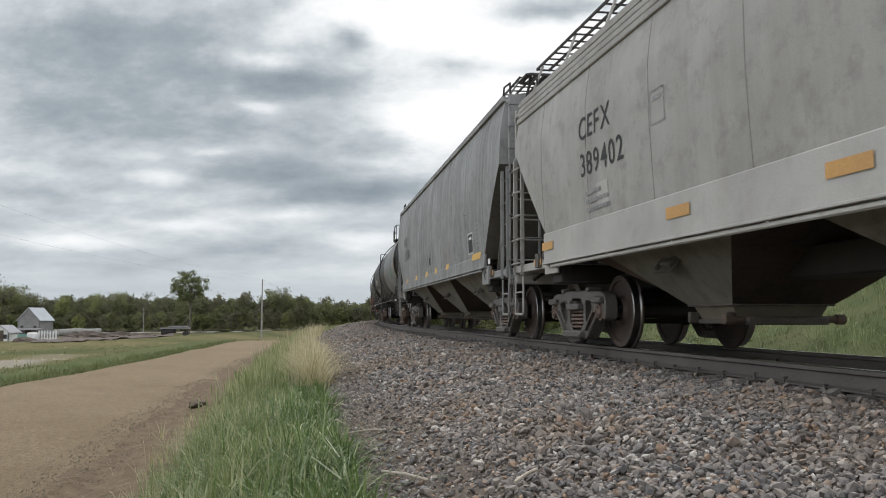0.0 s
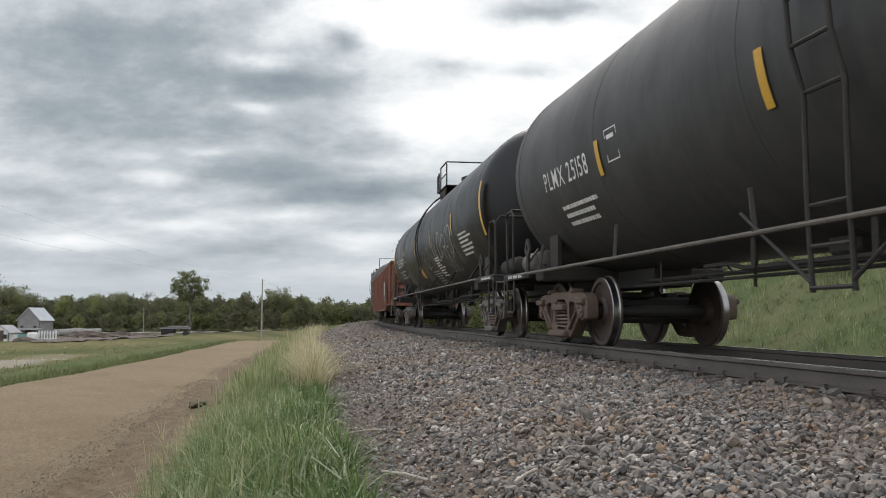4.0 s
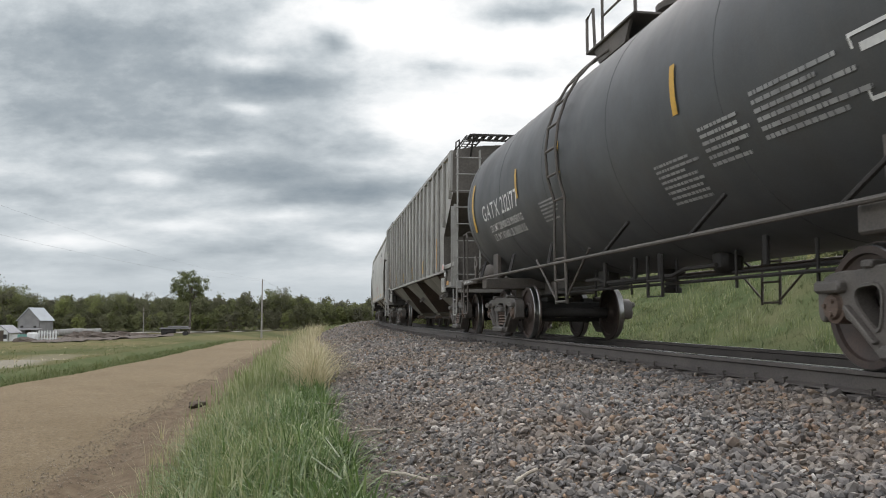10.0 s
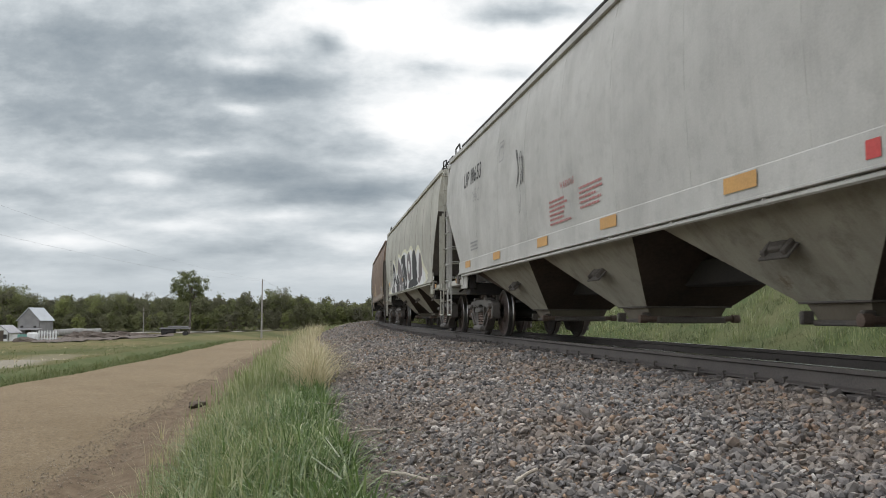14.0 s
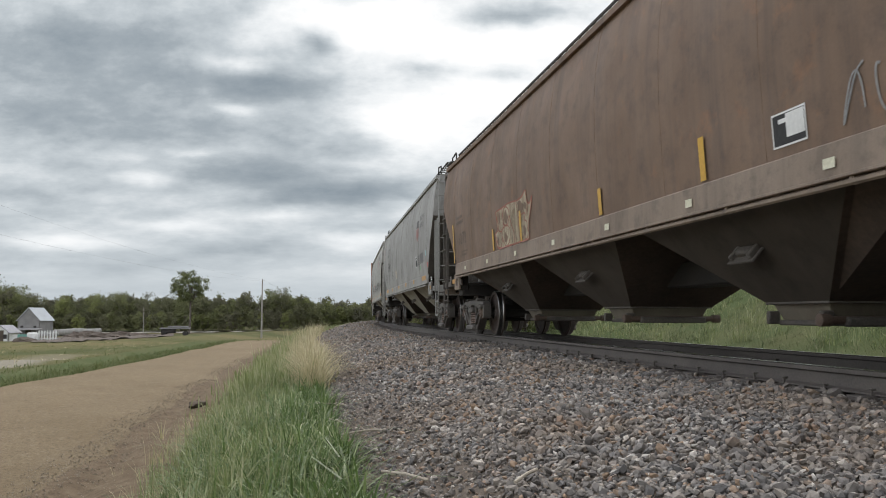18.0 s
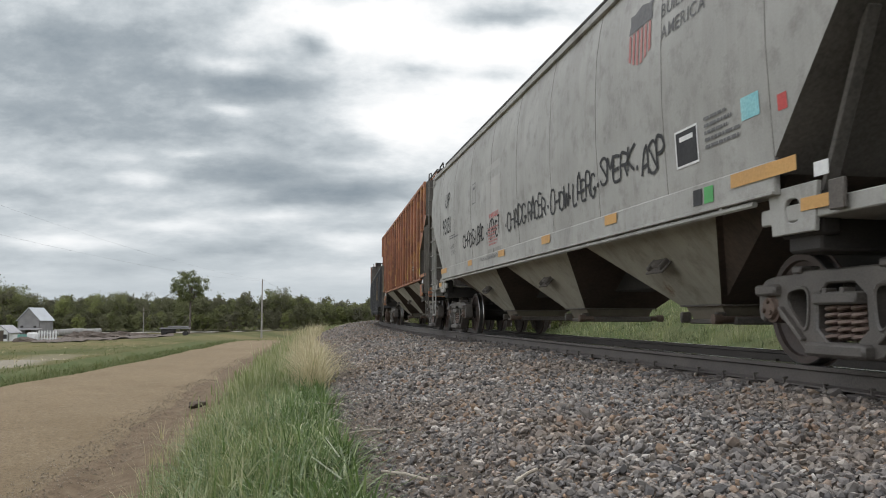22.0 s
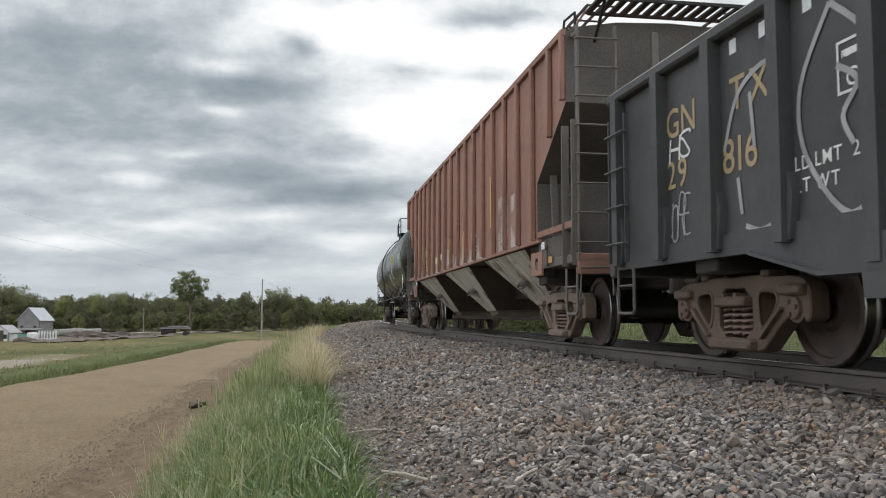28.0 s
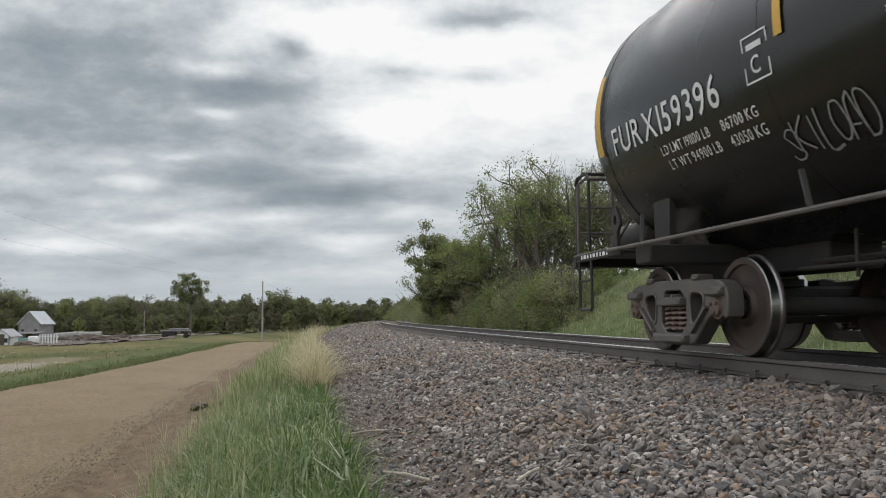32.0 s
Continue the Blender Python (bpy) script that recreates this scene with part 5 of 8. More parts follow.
    part("brake_rod", gd, STEEL_DK, car)
    part("brake_cylinder", Geo().lathe([(-0.4, 0.05), (-0.38, 0.17), (0.3, 0.18), (0.4, 0.06)], 14, "y", (-0.5, 0.6, 0.68)), STEEL_DK, car)
    ends(car, e)
    truck(car, -sp, front, tone), truck(car, sp, rear, tone)
    TRAIN.append((car, front, rear))
    return car


# car ends and undersides: grime, plus the shade between cars painted in
END_SHADE_DIRT = surface("shaded_grimy_end_paint", (0.068, 0.061, 0.052), (0.13, 0.116, 0.10), 0.8, 0, 1.2, 30, 0.2)
SEAM = surface("grimy_seam", (0.12, 0.112, 0.10), (0.2, 0.19, 0.17), 0.7, 0, 2, 30, 0.1)
PLATE = car_paint("dark_brown_plate", (0.105, 0.072, 0.055), (0.055, 0.04, 0.032), (0.17, 0.09, 0.055), 0.65, 0.6, 0.14)
# rust brown with the shade beneath the cars put into the colour
SLOPE = surface("shaded_rusty_slope_sheet", (0.045, 0.033, 0.026), (0.085, 0.06, 0.044), 0.85, 0, 1.5, 20, 0.3)
BAYW = car_paint("white_bay_paint", (0.52, 0.50, 0.43), (0.20, 0.165, 0.12), (0.13, 0.08, 0.05), 0.65, 0.75, 0.2)
LADDER = surface("worn_ladder_steel", (0.165, 0.152, 0.13), (0.095, 0.084, 0.07), 0.65, 0.1, 3, 40)
GATE = surface("tan_gate_castings", (0.20, 0.175, 0.135), (0.11, 0.09, 0.065), 0.75, 0, 2, 30, 0.3)
# sky-pale colour that stands for daylight in the stake holes
HOLE_LIGHT = surface("painted_daylight", (0.7, 0.72, 0.74), (0.66, 0.68, 0.7), 0.7, 0, 3, 30, 0.0)
LTGREY = car_paint("light_grey_paint", (0.320, 0.312, 0.288), (0.20, 0.185, 0.165), (0.22, 0.13, 0.08), 0.55, 0.35, 0.02)
PALE = car_paint("pale_grey_paint", (0.44, 0.43, 0.395), (0.25, 0.235, 0.205), None, 0.5, 0.22)
SILLW = car_paint("white_sill_paint", (0.385, 0.376, 0.35), (0.3, 0.27, 0.23), (0.2, 0.12, 0.07), 0.55, 0.25, 0.03)
PALE2 = car_paint("weathered_pale_paint", (0.33, 0.323, 0.295), (0.18, 0.165, 0.14), (0.2, 0.13, 0.08), 0.5, 0.3, 0.03)
WORN = car_paint("worn_grey_paint", (0.252, 0.255, 0.248), (0.10, 0.098, 0.095), (0.12, 0.085, 0.06), 0.6, 0.75, 0.06)
MIDGREY = car_paint("mid_grey_paint", (0.280, 0.276, 0.259), (0.17, 0.155, 0.135), (0.2, 0.12, 0.07), 0.55, 0.4, 0.03)
BEIGE = car_paint("beige_grey_paint", (0.377, 0.365, 0.307), (0.26, 0.24, 0.19), None, 0.55, 0.3)
BROWN = car_paint("faded_brown_paint", (0.172, 0.108, 0.068), (0.085, 0.060, 0.046), (0.21, 0.112, 0.06), 0.6, 0.6, 0.14)
BROWNS = car_paint("brown_sill_paint", (0.235, 0.18, 0.135), (0.08, 0.06, 0.05), (0.17, 0.095, 0.05), 0.6, 0.4, 0.1)
ORANGE = car_paint("rusty_orange_paint", (0.318, 0.132, 0.072), (0.10, 0.05, 0.038), (0.36, 0.18, 0.07), 0.72, 0.95, 0.2)
REDOX = car_paint("faded_red_paint", (0.29, 0.150, 0.108), (0.19, 0.115, 0.09), (0.40, 0.34, 0.30), 0.7, 0.65, 0.08)
PEEL = car_paint("peeling_white_paint", (0.52, 0.50, 0.46), (0.30, 0.21, 0.17), (0.27, 0.145, 0.11), 0.7, 0.6, 0.27)
GONRED = car_paint("gondola_red_paint", (0.262, 0.102, 0.07), (0.09, 0.054, 0.04), (0.17, 0.092, 0.055), 0.72, 0.75, 0.22)
GONRIB = car_paint("gondola_rib_paint", (0.25, 0.10, 0.07), (0.08, 0.05, 0.038), (0.18, 0.10, 0.06), 0.75, 0.8, 0.2)
GONBLK = car_paint("gondola_black_paint", (0.065, 0.066, 0.068), (0.06, 0.056, 0.05), (0.10, 0.062, 0.04), 0.55, 0.4, 0.03, gloss=0.3)
BLACK = car_paint("tank_black_paint", (0.010, 0.010, 0.011), (0.019, 0.0185, 0.018), None, 0.4, 0.3, gloss=0.32)
BLACK2 = car_paint("glossy_black_paint", (0.007, 0.007, 0.007), (0.0135, 0.013, 0.0127), None, 0.24, 0.25, gloss=0.5)
CHAR = car_paint("charcoal_paint", (0.072, 0.075, 0.077), (0.09, 0.086, 0.08), None, 0.5, 0.4, gloss=0.4)
DULLBLK = car_paint("dull_black_paint", (0.036, 0.036, 0.037), (0.078, 0.075, 0.07), None, 0.55, 0.4, gloss=0.35)
DUST = car_paint("dusty_grey_band", (0.160, 0.162, 0.164), (0.115, 0.115, 0.112), None, 0.5, 0.4)
BAYG = car_paint("grimy_bay_paint", (0.315, 0.295, 0.238), (0.17, 0.145, 0.105), (0.15, 0.09, 0.05), 0.65, 0.55, 0.08)
BAYD = car_paint("grey_bay_paint", (0.18, 0.17, 0.142), (0.085, 0.07, 0.05), None, 0.65, 0.5)
BAYB = car_paint("brown_bay_paint", (0.058, 0.046, 0.035), (0.03, 0.024, 0.018), None, 0.65, 0.5)
BAYL = car_paint("light_bay_paint", (0.34, 0.32, 0.26), (0.17, 0.145, 0.105), (0.14, 0.09, 0.05), 0.6, 0.5, 0.06)
GREEN3 = surface("bright_green_spray", (0.05, 0.30, 0.15), (0.05, 0.25, 0.12), 0.6, 0, 3, 40, 0.05)
FAINT = surface("worn_off_lettering", (0.10, 0.075, 0.058), (0.135, 0.10, 0.075), 0.7, 0, 3, 30, 0.05)
GREYD = surface("dark_faded_lettering", (0.10, 0.10, 0.10), (0.15, 0.148, 0.145), 0.7, 0, 3, 30, 0.05)
RED2 = surface("faded_red_lettering", (0.38, 0.12, 0.11), (0.42, 0.2, 0.18), 0.6, 0, 3, 40, 0.05)
REDL2 = surface("dull_red_paint", (0.22, 0.05, 0.045), (0.26, 0.09, 0.07), 0.6, 0, 3, 40, 0.05)
AGED = car_paint("cracked_cream_paint", (0.47, 0.41, 0.29), (0.16, 0.11, 0.07), (0.2, 0.12, 0.07), 0.7, 0.5, 0.2)
ORED = surface("faded_orange_red_paint", (0.30, 0.095, 0.06), (0.24, 0.09, 0.06), 0.65, 0, 3, 40, 0.05)
SALMON = surface("faded_salmon_paint", (0.50, 0.20, 0.19), (0.46, 0.24, 0.21), 0.65, 0, 3, 40, 0.05)
TAN2 = surface("faded_tan_lettering", (0.42, 0.32, 0.17), (0.34, 0.25, 0.14), 0.6, 0, 4, 40, 0.05)
PINK = surface("faded_pink_paint", (0.46, 0.30, 0.27), (0.45, 0.36, 0.33), 0.6, 0, 2, 40, 0.05)
YELLOW2 = surface("yellow_notice", (0.55, 0.52, 0.06), (0.5, 0.46, 0.06), 0.5, 0, 3, 40, 0.05)


# ---- the train, from its leading car to its last ----
car1 = hopper_car("light grey covered hopper car with smooth sides and white sill", -2.87, 11.03, 8.75, LTGREY, SILLW, BAYD, eave=3.66, deep_sill=0.17, chord=True)
car2 = hopper_car("worn streaky grey covered hopper car with graffiti", 15.1, 28.79, 8.6, WORN, WORN, BAYD, roof_rail=False, eave=4.05)
car3 = tank_car("dull black tank car with a dusty grey middle band", 33.05, 47.65, 9.15, DULLBLK, STEEL_DK, ladder_y=0.3, tone="rust", drop=0.1)
car4 = tank_car("black tank car with silver graffiti", 52.08, 66.93, 9.3, BLACK, STEEL_DK, ladder_y=0.4)
car5 = gondola("faded red gondola with corrugated ribbed sides", 71.44, 89.52, 10.4, GONRED, 2.6, ribs=26, rib_in=1.05, rib_paint=GONRIB, rib_shift=-0.22)
car6 = tank_car("short charcoal tank car with yellow stripes", 94.4, 105.25, 7.4, CHAR, STEEL, ladder_y=0.3)
car7 = hopper_car("light grey covered hopper car with ribbed sides", 109.8, 124.47, 9.2, LTGREY, LTGREY, BAYD, ribbed=True, roof_rail=False, rib_n=16, rib_in=6.85)
car8 = hopper_car("clean pale grey covered hopper car with smooth sides", 129.35, 143.05, 8.75, PALE, PALE, BAYL, seam=PALE)
car9 = hopper_car("beige grey covered hopper car with large black and white graffiti", 147.6, 160.95, 8.6, BEIGE, BEIGE, BAYL)
car10 = hopper_car("faded rusty brown covered hopper car", 165.51, 179.81, 8.7, BROWN, BROWNS, BAYB, eave=3.8, seam=BROWN, ends_mat=STEEL)
car11 = hopper_car("mid grey covered hopper car with smooth sides", 183.97, 198.98, 9.0, MIDGREY, MIDGREY, BAYG)
car12 = hopper_car("pale grey covered hopper car with scrawled black graffiti", 203.03, 217.73, 8.85, PALE2, PALE2, BAYG)
car13 = hopper_car("rusty orange covered hopper car with ribbed sides", 221.74, 236.24, 8.75, ORANGE, ORANGE, BAYG, ribbed=True, roof_rail=False, ends_mat=LADDER, rib_n=16, rib_in=6.85)
car14 = gondola("black gondola with ribbed sides and chalky graffiti", 240.9, 258.42, 10.6, GONBLK, 2.75, False, 22, notch=True, rib_in=0.4, tone="rust")
car15 = hopper_car("faded red covered hopper car with ribbed sides and pale bays", 263.3, 277.09, 8.65, REDOX, REDOX, BAYW, ribbed=True, roof_rail=False, ends_mat=LADDER, tone="tan", rib_n=16, rib_in=6.6, rib_shift=-0.27)
car16 = tank_car("glossy black tank car with yellow stripes, last of the train", 281.47, 295.59, 9.0, BLACK2, STEEL_DK, ladder_y=1.5, dome_y=0.9)

# ---- clouds: a broad sheet overhead that drifts ----
CLOUD_H = 200.0
CLOUD_DRIFT = (-45.0, 18.0)
# banks and breaks: bearing (tangent), elevation (tangent), half widths, brightness
CLOUD_FORMS = [(-0.406, 0.335, 0.178, 0.064, -0.30), (-0.493, 0.265, 0.150, 0.042, -0.16), (-0.194, 0.279, 0.129, 0.021, -0.34), (-0.308, 0.227, 0.204, 0.022, -0.20), (-0.242, 0.305, 0.041, 0.011, 0.3), (-0.099, 0.352, 0.130, 0.036, 0.5),
               (0.079, 0.279, 0.157, 0.092, 0.46), (-0.047, 0.234, 0.054, 0.028, 0.50), (-0.152, 0.333, 0.026, 0.020, -0.50), (-0.013, 0.298, 0.035, 0.016, -0.42), (0.065, 0.296, 0.033, 0.014, -0.36), (0.137, 0.293, 0.048, 0.021, -0.25),
               (-0.125, 0.203, 0.081, 0.014, -0.22), (-0.111, 0.145, 0.101, 0.021, -0.40), (-0.212, 0.172, 0.101, 0.017, -0.26), (-0.217, 0.083, 0.067, 0.011, -0.26), (-0.357, 0.167, 0.042, 0.008, 0.2), (-0.461, 0.148, 0.108, 0.010, -0.12),
               (-0.452, 0.091, 0.087, 0.009, 0.24), (-0.325, 0.109, 0.087, 0.010, 0.2), (-0.124, 0.089, 0.067, 0.010, 0.2), (-0.097, 0.182, 0.047, 0.014, 0.18), (-0.030, 0.128, 0.040, 0.010, 0.25), (0.093, 0.364, 0.089, 0.013, -0.50),
               (-0.371, 0.060, 0.134, 0.010, -0.10), (-0.056, 0.060, 0.134, 0.021, 0.10), (-0.247, 0.252, 0.027, 0.006, 0.30), (-0.294, 0.199, 0.030, 0.007, 0.22), (0.284, 0.314, 0.171, 0.085, 0.30), (-0.178, 0.118, 0.054, 0.008, 0.20)]
cv, cf, cb, cu_ = [], [], [], []
cy = np.geomspace(330, 4800, 220)
for y in cy:
    for k in range(240):
        x = -1.25 * (y + 250) + 2.5 * (y + 250) * k / 239
        cv.append((x, float(y), CLOUD_H))
        u, v = (x + CLOUD_DRIFT[0] / 2) / (y + CLOUD_DRIFT[1] / 2), CLOUD_H / (y + CLOUD_DRIFT[1] / 2)
        w = noise.fractal(Vector((u * 9, v * 22, 0.5)), 1.0, 2.0, 4)
        u2, v2 = u + 0.02 * w, v + 0.008 * noise.fractal(Vector((u * 11, v * 26, 7.5)), 1.0, 2.0, 4)
        b0 = float(np.interp(v, [0.04, 0.1, 0.25, 0.4], [0.48, 0.47, 0.49, 0.55])) + sum(a * math.exp(-((u2 - p) / su) ** 2 - ((v2 - q) / sv) ** 2) for p, q, su, sv, a in CLOUD_FORMS)
        cb.append(b0)
        cu_.append((u, 0.62 * math.log(v + 0.12), 0.0))
for i in range(len(cy) - 1):
    for k in range(239):
        a = i * 240 + k
        cf.append([a, a + 1, a + 241, a + 240])
# the far rim of the layer comes down to the horizon
nrow = len(cy)
for i, z in enumerate((150.0, 100.0, 60.0, 20.0, -60.0)):
    for k in range(240):
        x, y = cv[(nrow - 1) * 240 + k][:2]
        cv.append((x, y + 8 * i, z))
        cb.append(0.44 + 0.05 * noise.fractal(Vector((x / y * 8, z * 0.03, 3.5)), 1.0, 2.0, 3))
        cu_.append((x / y, 0.62 * math.log(max(z, 0) / y + 0.12), 0.0))
    for k in range(239):
        a = (nrow - 1 + i) * 240 + k
        cf.append([a, a + 1, a + 241, a + 240])
cme = bpy.data.meshes.new("cloud_layer")
cme.from_pydata(cv, [], cf)
att = cme.attributes.new("ripple", "FLOAT", "POINT")
att.data.foreach_set("value", [float(np.interp(p[1], [400, 1500, 4800], [0.85, 0.62, 0.25])) for p in cv])
att = cme.attributes.new("billow", "FLOAT_VECTOR", "POINT")
att.data.foreach_set("vector", [c_ for p in cu_ for c_ in p])
att = cme.attributes.new("thickness", "FLOAT", "POINT")
att.data.foreach_set("value", cb)
m = bpy.data.materials.new("cloud")
m.use_nodes = True
nt = m.node_tree
nt.nodes.clear()
em = nt.nodes.new("ShaderNodeEmission")
out = nt.nodes.new("ShaderNodeOutputMaterial")
at_n = nt.nodes.new("ShaderNodeAttribute")
at_n.attribute_name = "thickness"
bl = nt.nodes.new("ShaderNodeAttribute")
bl.attribute_name = "billow"
n1 = noise_at(nt, bl.outputs["Vector"], 12.0, 8, 0.6, (1.0, 1.25, 1))
ad = nt.nodes.new("ShaderNodeMath")
ad.operation = "MULTIPLY_ADD"
cen = nt.nodes.new("ShaderNodeMath")
cen.operation = "SUBTRACT"
cen.inputs[1].default_value = 0.5
nt.links.new(n1, cen.inputs[0])
rip = nt.nodes.new("ShaderNodeAttribute")
rip.attribute_name = "ripple"
nt.links.new(cen.outputs[0], ad.inputs[0])
nt.links.new(rip.outputs["Fac"], ad.inputs[1])
nt.links.new(at_n.outputs["Fac"], ad.inputs[2])
sb = nt.nodes.new("ShaderNodeMath")
sb.operation = "SUBTRACT"
sb.inputs[1].default_value = -0.045
nt.links.new(ad.outputs[0], sb.inputs[0])
c = ramp(nt, sb.outputs[0], [(0.08, (0.27, 0.32, 0.365)), (0.3, (0.38, 0.43, 0.47)), (0.52, (0.58, 0.63, 0.665)), (0.75, (0.86, 0.89, 0.91)), (0.95, (1.05, 1.05, 1.05))])
nt.links.new(c, em.inputs[0])
nt.links.new(em.outputs[0], out.inputs[0])
cme.materials.append(m)
clouds = tagged(new("cloud_layer", cme), "broken grey and white cloud layer", "clouds", kind="structure")


# ---- vegetation ----
def leaf_material(name, stops, rough=0.7, through_light=0.4, attribute=""):
    """Leaves and blades: each its own shade, letting some light through."""
    m, nt, b = nodes_of(name)
    gi = nt.nodes.new("ShaderNodeNewGeometry").outputs["Random Per Island"]
    tc = nt.nodes.new("ShaderNodeTexCoord").outputs["Object"]
    if attribute:
        an = nt.nodes.new("ShaderNodeAttribute")
        an.attribute_name = attribute
        gi = an.outputs["Fac"]
    c = ramp(nt, gi, stops)
    n = noise_at(nt, tc, 0.6, 3)
    c = mixed(nt, ramp(nt, n, [(0.35, (0.35, 0.35, 0.35)), (0.65, (0, 0, 0))]), c, shade(stops[0][1], 0.75))
    nt.links.new(c, b.inputs["Base Color"])
    b.inputs["Roughness"].default_value = rough
    b.inputs["Specular IOR Level"].default_value = 0.25
    tr = nt.nodes.new("ShaderNodeBsdfTranslucent")
    nt.links.new(c, tr.inputs[0])
    mx = nt.nodes.new("ShaderNodeMixShader")
    mx.inputs[0].default_value = through_light
    nt.links.new(b.outputs[0], mx.inputs[1]), nt.links.new(tr.outputs[0], mx.inputs[2])
    nt.links.new(mx.outputs[0], nt.nodes["Material Output"].inputs[0])
    return m


LEAF = leaf_material("spring_leaves", [(0.0, (0.115, 0.13, 0.065)), (0.5, (0.17, 0.19, 0.09)), (1.0, (0.25, 0.265, 0.12))])
LEAF_Y = leaf_material("young_leaves", [(0.0, (0.13, 0.16, 0.06)), (0.5, (0.19, 0.225, 0.08)), (1.0, (0.27, 0.30, 0.11))])
LEAF_FAR = leaf_material("far_leaves", [(0.0, (0.17, 0.17, 0.115)), (0.4, (0.23, 0.24, 0.13)), (0.8, (0.29, 0.30, 0.13)), (1.0, (0.36, 0.36, 0.15))], 0.7, 0.5)
# far leaf tones are lightened, so distance haze sits in the colour
HAZED_WOOD_LEAF = leaf_material("hazed_wood_leaves", [(0.0, (0.16, 0.15, 0.105)), (0.35, (0.19, 0.192, 0.108)), (0.7, (0.22, 0.238, 0.108)), (0.9, (0.285, 0.31, 0.12)), (1.0, (0.37, 0.40, 0.145))], 0.8, 0.5, "tone")
BARK = surface("bark", (0.075, 0.06, 0.05), (0.13, 0.11, 0.095), 0.9, 0, 3, 30, 0.4)
TWIG = leaf_material("bare_twigs", [(0.0, (0.085, 0.07, 0.062)), (1.0, (0.15, 0.125, 0.115))])
BLADE = leaf_material("grass_blade", [(0.0, (0.062, 0.105, 0.030)), (0.5, (0.115, 0.182, 0.056)), (0.85, (0.215, 0.28, 0.115)), (1.0, (0.46, 0.48, 0.29))], 0.4)
BLADE2 = leaf_material("rank_grass_blade", [(0.0, (0.088, 0.112, 0.052)), (0.5, (0.122, 0.15, 0.072)), (0.85, (0.165, 0.185, 0.10)), (1.0, (0.30, 0.30, 0.20))], 0.8)
VERGE = leaf_material("verge_grass_blade", [(0.0, (0.085, 0.11, 0.04)), (0.5, (0.12, 0.145, 0.055)), (1.0, (0.19, 0.19, 0.09))], 0.8)
BLADE_DRY = leaf_material("dry_grass_blade", [(0.0, (0.25, 0.23, 0.12)), (0.4, (0.49, 0.43, 0.27)), (0.8, (0.63, 0.56, 0.39)), (1.0, (0.30, 0.30, 0.15))], 0.7)
BLADE_PALE = leaf_material("pale_grass_blade", [(0.0, (0.13, 0.17, 0.062)), (0.55, (0.24, 0.275, 0.12)), (1.0, (0.47, 0.46, 0.30))], 0.6)


def blades(name, n, s_fn, o_fn, h_fn, width, mat, bend=0.5, lift=0.0, tuft=0, spread=0.05, along=None):
    """Grass as many bent, tapering blades in one mesh; tuft: blades that spring from one root."""
    if tuft:
        k = n // tuft
        S, O = np.repeat(s_fn(k), tuft), np.repeat(o_fn(k), tuft)
        vigour = np.repeat(rng.uniform(0.65, 1.3, k), tuft)
        n = k * tuft
        az = rng.uniform(0, 6.283, n)
        rad = spread * np.abs(rng.normal(0, 1, n))
        S, O, H = S + rad * np.sin(az), O + rad * np.cos(az), h_fn(n) * vigour
    else:
        S, O, H = s_fn(n), o_fn(n), h_fn(n)
        az = rng.uniform(0, 6.283, n)
    if along:
        O = O + along(S)
    a = -PHI + S * CURVE
    X, Y = CENTRE[0] - (RADIUS - O) * np.cos(a), CENTRE[1] + (RADIUS - O) * np.sin(a)
    Z = ground_z(X, Y) - 0.01 + lift
    lean = rng.uniform(0.05, 1.0, n) * bend
    w = width * rng.uniform(0.6, 1.3, n)
    dx, dy = np.cos(az), np.sin(az)
    sx, sy = -dy, dx
    V = np.zeros((n, 7, 3))
    for i, (f, k) in enumerate(((0, 1.0), (0.4, 0.9), (0.75, 0.6))):
        out = lean * H * f ** 1.8
        up = H * f * (1 - 0.25 * lean * f)
        for j, sg in enumerate((-1, 1)):
            V[:, 2 * i + j, 0] = X + dx * out + sg * sx * w * k / 2
            V[:, 2 * i + j, 1] = Y + dy * out + sg * sy * w * k / 2
            V[:, 2 * i + j, 2] = Z + up
    V[:, 6, 0], V[:, 6, 1] = X + dx * lean * H * 1.1, Y + dy * lean * H * 1.1
    V[:, 6, 2] = Z + H * (1 - 0.35 * lean)
    idx = np.arange(n)[:, None] * 7
    F = np.concatenate([idx + [0, 1, 3, 2], idx + [2, 3, 5, 4]]).tolist() + (idx + [4, 5, 6]).tolist()
    me = bpy.data.meshes.new(name)
    me.from_pydata(V.reshape(-1, 3).tolist(), [], F)
    me.materials.append(mat)
    ob = new(name, me)
    return ob


def U(a, b):
    return lambda n: rng.uniform(a, b, n)


def near_s(a, b, p=1.6):
    return lambda n: a + (b - a) * rng.random(n) ** p


def strip_w(n):
    """The lush strip: its edge towards the ballast is ragged."""
    return -5.12 + 0.60 * np.clip(rng.normal(0, 0.5, n), -0.85, 0.95)


LUSH = "lush green grass on the verge between road and ballast"
tagged(blades("grass", 32000, near_s(1.2, 16), strip_w, lambda n: rng.gamma(9, 0.0195, n), 0.0105, BLADE, 1.3, tuft=12), LUSH, "grass", kind="stuff")
tagged(blades("grass", 15000, near_s(1.2, 10), strip_w, lambda n: rng.gamma(12, 0.0165, n), 0.016, BLADE, 1.9, tuft=10, spread=0.06), LUSH, "grass", kind="stuff")
